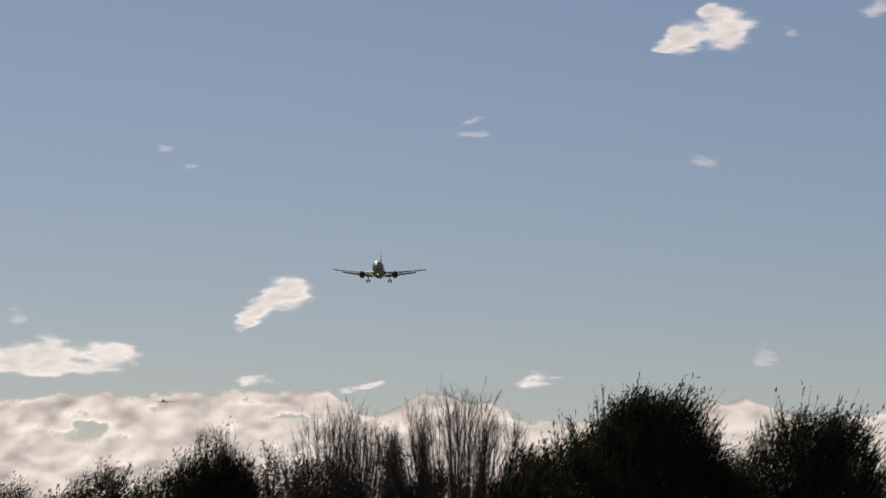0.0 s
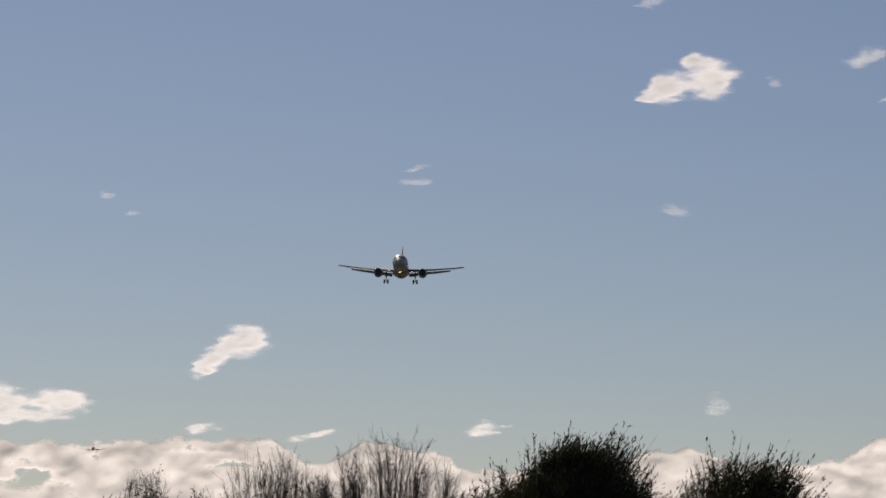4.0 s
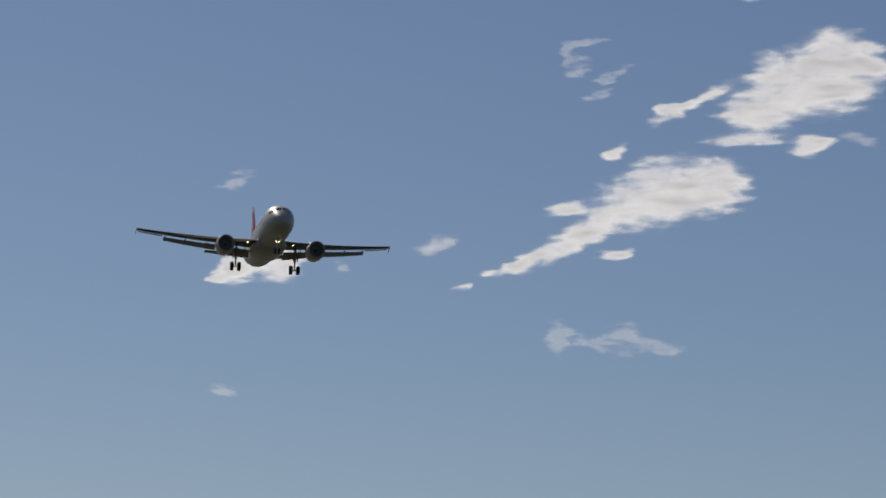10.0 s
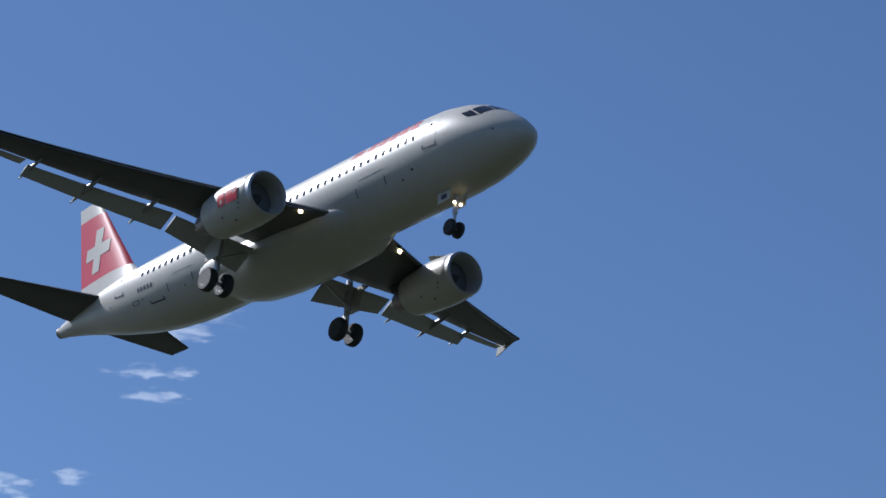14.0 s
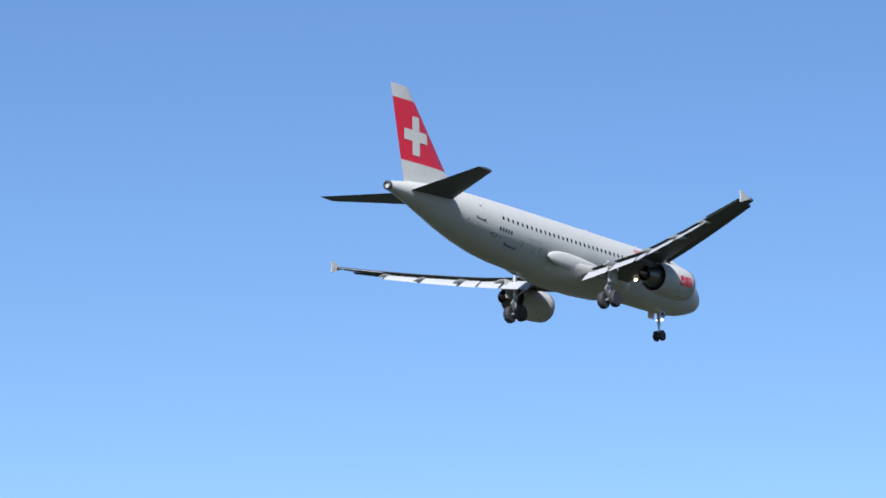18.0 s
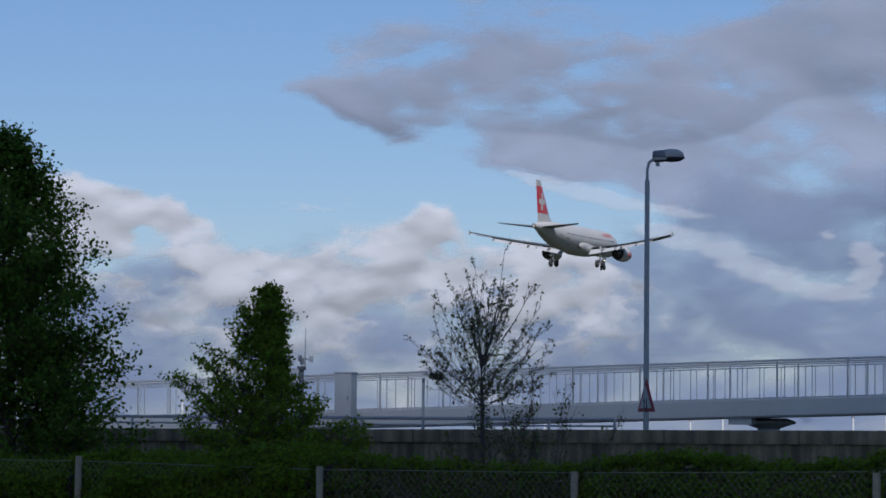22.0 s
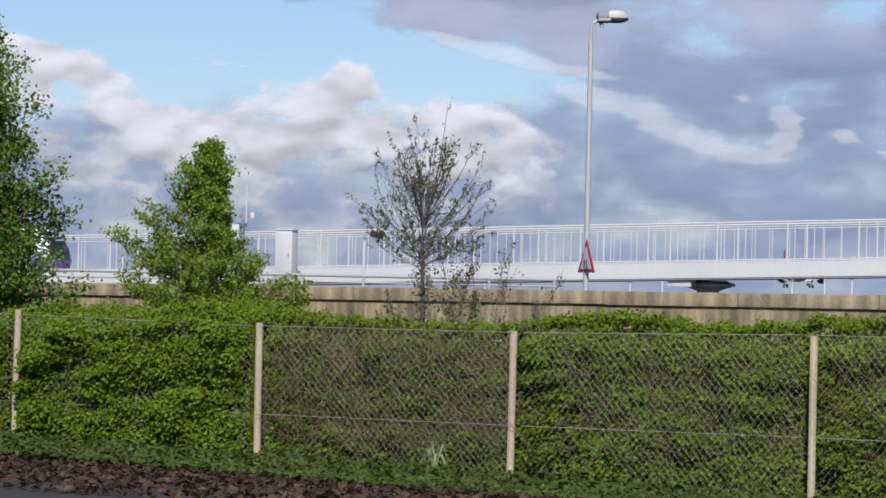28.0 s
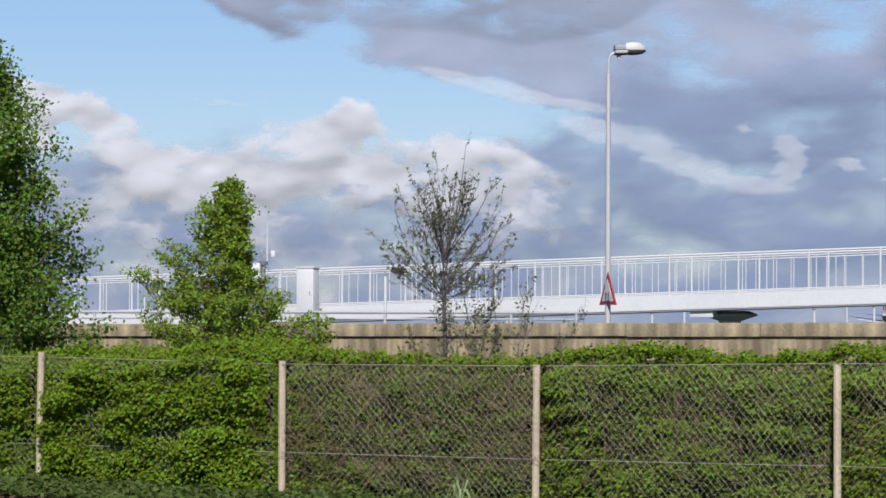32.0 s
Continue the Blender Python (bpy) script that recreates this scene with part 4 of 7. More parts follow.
# ---- ground ----
# the fence line runs obliquely; s metres along it from the first post, d metres behind it
FENCE_AT, FENCE_WAY = Vector((-4.22, 32.2, 0)), Vector((2.586, -1.51, 0)).normalized()
FENCE_BACK = Vector((-FENCE_WAY.y, FENCE_WAY.x, 0))
POST_GAP = 2.995


def fence_point(s, d=0.0, z=0.0):
    return FENCE_AT + FENCE_WAY * s + FENCE_BACK * d + Vector((0, 0, z))


def fence_drop(s):
    """How far the ground falls away along the fence."""
    return 0.08 + 0.022 * max(0.0, min(12.0, s))


def fence_rise(s):
    """How far the fence's top stands above or below its usual height."""
    return float(np.interp(s, (0, 3, 6, 9, 12), (0.0, -0.045, -0.035, 0.02, 0.02)))


def ground_drop(s, d):
    return fence_drop(s) * math.exp(-((d + 0.3) / 2.6) ** 2)


def field():
    m = material("ground_soil", (0.026, 0.024, 0.017), 0.9, vary=0.45, scale=0.6, fine=9.0, bump=0.6)
    t = m.node_tree
    n, link = t.nodes, t.links.new
    b = n["Principled BSDF"]
    col = b.inputs["Base Color"].links[0].from_socket
    tc, dist, edge, ns, add, mx = n.new("ShaderNodeTexCoord"), n.new("ShaderNodeVectorMath"), n.new("ShaderNodeMapRange"), n.new("ShaderNodeTexNoise"), n.new("ShaderNodeMath"), n.new("ShaderNodeMix")
    dist.operation, add.operation, mx.data_type = "LENGTH", "MULTIPLY_ADD", "RGBA"
    ns.inputs["Scale"].default_value, ns.inputs["Detail"].default_value = 0.15, 5
    add.inputs[1].default_value = 18.0
    link(tc.outputs["Object"], dist.inputs[0]), link(tc.outputs["Object"], ns.inputs["Vector"])
    link(ns.outputs["Fac"], add.inputs[0]), link(dist.outputs["Value"], add.inputs[2])
    edge.inputs["From Min"].default_value, edge.inputs["From Max"].default_value = 46.0, 60.0
    mx.inputs["B"].default_value = (0.021, 0.026, 0.010, 1)
    link(add.outputs[0], edge.inputs["Value"]), link(edge.outputs["Result"], mx.inputs["Factor"])
    link(col, mx.inputs["A"]), link(mx.outputs["Result"], b.inputs["Base Color"])
    bm = bmesh.new()
    xs = [-5200, -1500, -400, -120, -40] + [-20 + k * 1.0 for k in range(41)] + [40, 120, 400, 1500, 5200]
    ys = [-5200, -1500, -400, -120, -40, 0, 15] + [20 + k * 0.75 for k in range(27)] + [50, 120, 400, 1500, 5200]

    def lie(x, y):
        q = Vector((x, y, 0)) - FENCE_AT
        s, d = q.dot(FENCE_WAY), q.dot(FENCE_BACK)
        return -ground_drop(s, d) if -8 < s < 20 and abs(d) < 9 else 0.0

    g = [[bm.verts.new((x, y, lie(x, y))) for y in ys] for x in xs]
    for i in range(len(xs) - 1):
        for j in range(len(ys) - 1):
            bm.faces.new((g[i][j], g[i + 1][j], g[i + 1][j + 1], g[i][j + 1]))
    tagged(link_mesh("ground", bm, m), "dark bare soil with rough grass further out", "ground", kind="structure")


field()

# ---- leaves and twigs in bulk ----
def leaf_arrays(rng, centres, size, facing=None, spread=1.0, long=1.5, blow=None):
    """Folded four-cornered leaves at the centres; facing pulls their normals one way, blow their length."""
    n = len(centres)
    c = np.asarray(centres, float)
    nor = rng.normal(size=(n, 3)) * spread
    if facing is not None:
        nor += np.asarray(facing, float)
    nor /= np.linalg.norm(nor, axis=1, keepdims=True) + 1e-9
    a = np.cross(nor, rng.normal(size=(n, 3)))
    if blow is not None:
        a = np.asarray(blow, float) + rng.normal(size=(n, 3)) * 0.28
        nor = np.cross(a, nor)
        nor /= np.linalg.norm(nor, axis=1, keepdims=True) + 1e-9
    a /= np.linalg.norm(a, axis=1, keepdims=True) + 1e-9
    b = np.cross(nor, a)
    s = (size * rng.uniform(0.6, 1.35, n))[:, None]
    fold = nor * s * 0.18
    v = np.stack([c - a * s * long / 2, c + b * s * 0.5 + fold, c + a * s * long / 2, c - b * s * 0.5 + fold], 1).reshape(-1, 3)
    k = np.arange(n)[:, None] * 4
    f = np.concatenate([k + [0, 1, 2], k + [0, 2, 3]], 1).reshape(-1, 3)
    return v, f


def twig_arrays(lines, sides=4):
    """Tapered tubes along lines of (point, radius)."""
    vs, fs, base = [], [], 0
    ring = [(math.cos(2 * math.pi * k / sides), math.sin(2 * math.pi * k / sides)) for k in range(sides)]
    for line in lines:
        m = len(line)
        for i, (p, r) in enumerate(line):
            q0, q1 = line[max(i - 1, 0)][0], line[min(i + 1, m - 1)][0]
            z = q1 - q0
            z = z / (np.linalg.norm(z) + 1e-9)
            x = np.cross(z, (0.31, 0.87, 0.38))
            x /= np.linalg.norm(x) + 1e-9
            y = np.cross(z, x)
            for c, s in ring:
                vs.append(p + (x * c + y * s) * r)
        for i in range(m - 1):
            for k in range(sides):
                a, b = base + i * sides + k, base + i * sides + (k + 1) % sides
                fs.append((a, b, b + sides, a + sides))
        base += m * sides
    return np.array(vs), np.array(fs)


def curve_line(rng, p, q, r0, r1, bend=0.12, n=4):
    p, q = np.asarray(p, float), np.asarray(q, float)
    off = rng.normal(size=3) * np.linalg.norm(q - p) * bend
    return [(p + (q - p) * u + off * math.sin(math.pi * u) + (0, 0, 0), r0 + (r1 - r0) * u) for u in np.linspace(0, 1, n)]


BARK = material("bark_brown", (0.085, 0.065, 0.05), 0.85, vary=0.3, scale=3.0, fine=40.0, bump=0.4)
BARK_TWIG = material("twig_brown", (0.075, 0.062, 0.055), 0.85, vary=0.3, scale=3.0, fine=40.0, bump=0.3)
LEAF_SPRING = leaf_material("spring_leaf", (0.14, 0.195, 0.018), 0.03, 0.35)
LEAF_GREEN = leaf_material("tree_leaf", (0.090, 0.145, 0.018), 0.03, 0.32)
LEAF_DARK = leaf_material("dark_leaf", (0.050, 0.072, 0.014), 0.02, 0.2)
LEAF_IVY = leaf_material("ivy_leaf", (0.098, 0.149, 0.006), 0.025, 0.25)
LEAF_IVY_DARK = leaf_material("old_ivy_leaf", (0.070, 0.088, 0.014), 0.03, 0.15)
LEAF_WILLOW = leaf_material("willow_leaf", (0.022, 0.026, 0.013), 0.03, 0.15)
LEAF_DRY = leaf_material("dry_leaf", (0.055, 0.035, 0.022), 0.04, 0.15)
LEAF_SPARSE = leaf_material("late_leaf", (0.11, 0.115, 0.045), 0.05, 0.3)


def profile_at(profile, h):
    for a, b in zip(profile, profile[1:]):
        if a[0] <= h <= b[0]:
            k = (h - a[0]) / (b[0] - a[0])
            return a[1] + (b[1] - a[1]) * k, a[2] + (b[2] - a[2]) * k
    return profile[-1][1:]


def leafy_tree(name, label, at, height, profile, seed, clumps, per, leaf, mat, bark=None, spread=0.3, lean=0.0, side=Vector((1, 0, 0)), twigs=0.5, long=1.5, group="", ragged=0.3, shoots=1.6, blow=None, stalks=3, sprays=0, spray=0.7):
    """A tree whose crown keeps to a profile of (height share, reach to one side, reach to the other), in metres along `side`."""
    rng = np.random.default_rng(seed)
    tree = thing(name, label, "tree", at, group)
    deep = Vector((-side.y, side.x, 0))
    ax, ay = np.array(side), np.array(deep)
    zmin = profile[0][0]
    lines = [[(np.array((0.04 * math.sin(3 * u + seed) * height * 0.3, 0, u * height * 0.9)) + ax * lean * u * u, (0.022 * height) * (1 - u) ** 0.8 + 0.008) for u in np.linspace(0, 1, 8)]]
    centres = []
    widest = max(p[1] + p[2] for p in profile)
    for k in range(int(clumps * 1.35)):
        h = zmin + (1 - zmin) * rng.random() ** 0.85
        l, r = profile_at(profile, h)
        if rng.random() > ((l + r) / widest) ** 0.8:
            continue
        rag = 1 + ragged * noise.noise((h * 7.0, seed * 3.3, rng.integers(0, 2) * 9.0)) + ragged * 0.6 * rng.normal() * 0.4
        l, r = l * rag, r * (2 - rag if rng.random() < 0.5 else rag)
        x = -l + (l + r) * rng.random()
        w = (l + r) / 2
        inside = 1 - ((x - (r - l) / 2) / max(w, 1e-3)) ** 2
        y = rng.uniform(-1, 1) * w * 0.9 * math.sqrt(max(inside, 0.02))
        c = ax * (x + lean * h * h) + ay * y + np.array((0, 0, h * height))
        foot = max(0.08, h - rng.uniform(0.12, 0.34))
        f = np.array((0, 0, foot * height)) + ax * lean * foot * foot
        if k % 2 == 0:
            lines.append(curve_line(rng, f, c, 0.008 * height * (1.1 - foot), 0.006, 0.1, 5))
        up = np.array((lean * 0.25 + rng.normal() * 0.3, rng.normal() * 0.3, 1.0))
        m = int(per * rng.uniform(0.5, 1.5))
        sprig = rng.normal(size=(m, 3)) * spread * np.array((0.8, 0.8, 0.75)) + up * (rng.random((m, 1)) - 0.4) * spread * shoots
        centres.append(c + sprig)
        if rng.random() < twigs:
            for j in range(min(m, stalks)):
                lines.append(curve_line(rng, c - up * 0.4 * spread, c + sprig[j] * 1.15, 0.006, 0.002, 0.1, 3))
    # long shoots that stand out of the crown and bend with the wind
    along_them, heading = [], []
    for k in range(sprays):
        h = zmin + 0.2 + (0.97 - zmin - 0.2) * rng.random() ** 0.75
        l, r = profile_at(profile, h)
        x = -l + (l + r) * rng.random() ** (1.0 if rng.random() < 0.6 else 0.4)
        w = (l + r) / 2
        inside = max(0.02, 1 - ((x - (r - l) / 2) / max(w, 1e-3)) ** 2)
        c = ax * (0.9 * x + lean * h * h) + ay * rng.uniform(-0.8, 0.8) * w * math.sqrt(inside) + np.array((0, 0, h * height * 0.96))
        d = ax * (0.55 * x / max(w, 0.3)) + np.array((0, 0, 0.9)) + rng.normal(size=3) * 0.22
        bend = (np.asarray(blow, float) if blow is not None else d) * rng.uniform(0.5, 1.1)
        n = spray * rng.uniform(0.55, 1.35)
        line = [(c + d * n * u + bend * n * 0.55 * u * u, 0.0075 * (1 - 0.75 * u)) for u in np.linspace(0, 1, 6)]
        lines.append(line)
        for j in range(13):
            u = rng.uniform(0.15, 1.0) * 5
            i = min(int(u), 4)
            q = line[i][0] + (line[i + 1][0] - line[i][0]) * (u - i)
            way = line[i + 1][0] - line[i][0]
            way = way / np.linalg.norm(way) + rng.normal(size=3) * 0.32
            along_them.append(q + way * leaf * long * 0.4)
            heading.append(way)
    v, f = twig_arrays(lines, 5)
    bulk("trunk", v, f, bark or BARK, tree, True)
    v, f = leaf_arrays(rng, np.concatenate(centres), leaf, (0, -0.35, 0.5), 0.8, long, blow)
    if sprays:
        v2, f2 = leaf_arrays(rng, np.array(along_them), leaf * 1.7, None, 1.0, long * 0.62, np.array(heading))
        v, f = np.concatenate([v, v2]), np.concatenate([f, f2 + len(v)])
    bulk("crown", v, f, mat, tree)
    return tree


def bare_tree(name, label, at, height, seed, stems, fan, foot=0.12, leaves=0, leaf=0.05, mat=None, twig=0.006, bark=None, side=Vector((1, 0, 0)), lean=0.0, group="", leader=False, reach=1.0):
    """A mostly leafless tree. Without a leader, long shoots fan out from the trunk's head; with one, side branches rise from it."""
    rng = np.random.default_rng(seed)
    tree = thing(name, label, "tree", at, group)
    ax = np.array(side)
    deep = np.array((-side.y, side.x, 0))
    head = foot * height
    lines, tips = [], []
    trunk_top = height * (0.97 if leader else foot)
    n = 9
    wob = rng.normal(size=(n, 2)) * 0.006 * height
    trunk = [(np.array((wob[i, 0] * (i > 1), wob[i, 1] * (i > 1), -0.1 + (trunk_top + 0.1) * i / (n - 1))), 0.0085 * height * (1 - 0.85 * i / (n - 1) * (1 if leader else 0.2)) + 0.004) for i in range(n)]
    lines.append(trunk)
    for k in range(stems):
        u = (k + rng.random()) / stems
        if leader:
            z0 = head + (height * 0.9 - head) * u ** 1.5
            a = k * 2.4 + rng.normal() * 0.3
            length = reach * (1.32 - 0.92 * u) * rng.uniform(0.6, 1.1)
            out = np.array((math.cos(a), 0.8 * math.sin(a), 0))
            p = np.array((0, 0, z0))
            q = p + out * length * 0.82 + np.array((0, 0, length * rng.uniform(0.35, 1.05)))
            r = 0.0023 * height * (1.1 - u)
        else:
            z0 = head * rng.uniform(0.5, 1.0)
            f, g = rng.uniform(-1, 1), rng.uniform(-1, 1)
            p = np.array((0, 0, z0)) + ax * f * 0.1
            top = height * (1 - 0.26 * abs(f) ** 2.2) * rng.uniform(0.86, 1.0)
            q = ax * (f * fan + lean * rng.uniform(0.4, 1)) + deep * g * fan * 0.7 + np.array((0, 0, top))
            r = 0.0024 * height * min(1.0, twig / 0.0042)
        bow = np.array((0, 0, 1.0)) * np.linalg.norm(q - p) * (-0.05 if leader else 0.04) + (0 if leader else 1) * (q - p) * np.array((0.20, 0.20, 0)) + rng.normal(size=3) * 0.02 * np.linalg.norm(q - p)
        m = 7
        line = [(p + (q - p) * v + bow * math.sin(math.pi * v), r * (1 - v) ** 0.7 + twig * 0.6) for v in np.linspace(0, 1, m)]
        lines.append(line)
        tips.append((line[-3][0], line[-1][0]))
        for j in range(12 if leader else 24):
            v = rng.uniform(0.2, 0.97)
            i = min(int(v * (m - 1)), m - 2)
            b = line[i][0] + (line[i + 1][0] - line[i][0]) * (v * (m - 1) - i)
            d = (line[i + 1][0] - line[i][0])
            d = d / np.linalg.norm(d) + rng.normal(size=3) * (0.5 if leader else 0.3) + np.array((0, 0, 0.35))
            d /= np.linalg.norm(d)
            ln = np.linalg.norm(q - p) * rng.uniform(0.1, 0.34) * (1.1 - 0.6 * v)
            e = b + d * ln
            lines.append([(b, twig), ((b + e) / 2 + rng.normal(size=3) * ln * 0.06, twig * 0.8), (e, twig * 0.5)])
            tips.append((b, e))
            for i2 in range(2):
                c = b + (e - b) * rng.uniform(0.3, 0.9)
                d2 = d + rng.normal(size=3) * 0.45
                g2 = c + d2 / np.linalg.norm(d2) * ln * rng.uniform(0.25, 0.55)
                lines.append([(c, twig * 0.7), (g2, twig * 0.45)])
                tips.append((c, g2))
    v, f = twig_arrays(lines, 4)
    bulk("trunk", v, f, bark or BARK, tree, True)
    if leaves:
        pick = rng.integers(0, len(tips), leaves)
        u = rng.random((leaves, 1)) ** 0.6
        c = np.array([tips[i][0] for i in pick]) * (1 - u) + np.array([tips[i][1] for i in pick]) * u
        v, f = leaf_arrays(rng, c + rng.normal(size=c.shape) * 0.03, leaf, None, 1.0, 1.9)
        bulk("leaves", v, f, mat, tree)
    return tree


def branching_tree(name, label, at, height, profile, seed, limbs, leaf, mat, bark=None, tufts=8, per=16, spread=0.07, lean=0.0, long=1.3, group="", rise=0.5, thick=0.013):
    """A leafy tree of upturned limbs in tiers: each ends at the profile of (height share, reach left, reach right) and carries tufts of leaves, with gaps between the tiers."""
    rng = np.random.default_rng(seed)
    tree = thing(name, label, "tree", at, group)
    zmin = profile[0][0]
    sway = [rng.normal() * 0.012 * height for k in range(3)]

    def stem(u):
        return np.array((sway[0] * math.sin(2.2 * u) + sway[1] * math.sin(5.1 * u) + lean * u * u, sway[2] * math.sin(3.3 * u), u * height))
    lines = [[(stem(u), thick * height * (1 - u) ** 0.8 + 0.006) for u in np.linspace(0, 0.97, 12)]]
    centres = []
    widest = max(p[1] + p[2] for p in profile)

    def tuft(c, d, m):
        centres.append(c + rng.normal(size=(m, 3)) * spread * np.array((1.15, 1.15, 0.7)) + np.outer(rng.random(m) - 0.35, d) * spread * 2.2)

    for k in range(limbs):
        h = zmin + (1 - zmin) * ((k + rng.random()) / limbs) ** 0.9
        l, r = profile_at(profile, h)
        a = (k % 2) * math.pi + rng.normal() * 0.7 if k % 5 < 2 else 2.4 * k + rng.normal() * 0.3
        out = np.array((math.cos(a), 0.85 * math.sin(a), 0))
        side = r if out[0] > 0 else l
        reach = (side * abs(out[0]) + 0.5 * (l + r) * (1 - abs(out[0]))) * (rng.uniform(0.85, 1.18) if rng.random() < 0.6 else rng.uniform(0.4, 0.85))
        lift = rise * reach * rng.uniform(0.6, 1.3)
        foot = max(0.10, h - (lift + 0.25 * reach) / height)
        p = stem(foot)
        q = stem(min(h, 0.98)) * np.array((1, 1, 0)) + out * reach + np.array((0, 0, h * height))
        bow = np.array((0, 0, -0.10 * reach)) + rng.normal(size=3) * 0.05 * reach
        n = 7
        limb = [p + (q - p) * u + bow * math.sin(math.pi * u) for u in np.linspace(0, 1, n)]
        r0 = thick * height * 0.42 * (1.05 - foot) * (0.5 + 0.5 * reach / widest * 2)
        lines.append([(c, max(0.004, r0 * (1 - 0.85 * i / (n - 1)))) for i, c in enumerate(limb)])
        d0 = (limb[-1] - limb[-3]) / (np.linalg.norm(limb[-1] - limb[-3]) + 1e-9)
        tuft(q, d0 + np.array((0, 0, 0.5)), int(per * 1.3))
        m = max(3, int(tufts * (0.45 + 0.9 * (l + r) / widest)))
        for j in range(m):
            v = 0.28 + 0.70 * (j + rng.random()) / m
            i = min(int(v * (n - 1)), n - 2)
            b = limb[i] + (limb[i + 1] - limb[i]) * (v * (n - 1) - i)
            d = d0 * 0.7 + rng.normal(size=3) * np.array((0.7, 0.7, 0.35)) + np.array((0, 0, 0.45))
            d /= np.linalg.norm(d)
            e = b + d * (0.022 * height + 0.26 * reach * (1.1 - 0.6 * v)) * rng.uniform(0.6, 1.2)
            lines.append(curve_line(rng, b, e, 0.005, 0.0025, 0.08, 4))
            tuft(e, d, per)
            if rng.random() < 0.6:
                tuft(b + (e - b) * 0.5, d, int(per * 0.6))
    v, f = twig_arrays(lines, 5)
    bulk("trunk", v, f, bark or BARK, tree, True)
    v, f = leaf_arrays(rng, np.concatenate(centres), leaf, (0, -0.45, 0.65), 0.75, long)
    bulk("crown", v, f, mat, tree)
    return tree


def fan_tree(name, label, at, height, fork, limbs, wide, tall, seed, leaves, leaf, mat, bark, twig=0.0032, whip=0.25):
    """A young open tree: a bare trunk, limbs fanning out from round its fork to a rounded outline, fine twigs with small hanging leaves, and one long whip."""
    rng = np.random.default_rng(seed)
    tree = thing(name, label, "tree", at)
    top = height - whip
    trunk = [(np.array((0.03 * math.sin(3 * u), 0.02 * math.sin(5 * u), -0.1 + (fork * height + 0.1) * u)), 0.011 * height * (1 - 0.5 * u)) for u in np.linspace(0, 1, 7)]
    lines, tips = [trunk], []
    mid = np.array((0.04, 0, top - tall))
    head = trunk[-1][0]

    def shoot(p, q, r0, side, depth):
        n = 7
        span = np.linalg.norm(q - p)
        bow = rng.normal(size=3) * 0.035 * span + np.array((0, 0, -0.07 * span))
        line = [(p + (q - p) * u + bow * math.sin(math.pi * u), r0 * (1 - u) ** 0.75 + twig * 0.5) for u in np.linspace(0, 1, n)]
        lines.append(line)
        tips.append((line[-2][0], line[-1][0]))
        for j in range(side):
            v = rng.uniform(0.22, 0.96)
            i = min(int(v * (n - 1)), n - 2)
            b = line[i][0] + (line[i + 1][0] - line[i][0]) * (v * (n - 1) - i)
            d = (q - p) / span + rng.normal(size=3) * 0.48 + np.array((0, 0, 0.22))
            e = b + d / np.linalg.norm(d) * span * rng.uniform(0.12, 0.34) * (1.15 - 0.6 * v)
            if depth:
                shoot(b, e, max(twig, r0 * 0.35), 3, depth - 1)
            else:
                lines.append([(b, twig * 0.75), ((b + e) / 2 + rng.normal(size=3) * 0.012, twig * 0.6), (e, twig * 0.4)])
                tips.append((b, e))

    for k in range(limbs):
        u = (k + rng.random()) / limbs
        steep = radians(122 - 112 * u)
        a = k * 2.39996 + rng.normal() * 0.3
        p = head * rng.uniform(0.86, 1.0) if u < 0.6 else head + np.array((0, 0, 0.25 * rng.random() * tall))
        out = np.array((math.sin(steep) * math.cos(a), math.sin(steep) * math.sin(a), math.cos(steep)))
        q = mid + out * np.array((wide, wide, tall)) * rng.uniform(0.78, 1.06)
        shoot(p, q, 0.0014 * height * rng.uniform(0.7, 1.2), 10, 1)
    shoot(head + np.array((0.05, 0, 0.3)), np.array((0.27, 0, height)), 0.0022 * height, 9, 0)
    v, f = twig_arrays(lines, 4)
    bulk("trunk", v, f, bark, tree, True)
    pick = rng.integers(0, len(tips), leaves)
    u = rng.random((leaves, 1)) ** 0.5
    c = np.array([tips[i][0] for i in pick]) * (1 - u) + np.array([tips[i][1] for i in pick]) * u
    v, f = leaf_arrays(rng, c + rng.normal(size=c.shape) * 0.012, leaf, None, 1.0, 2.0)
    bulk("leaves", v, f, mat, tree)
    return tree


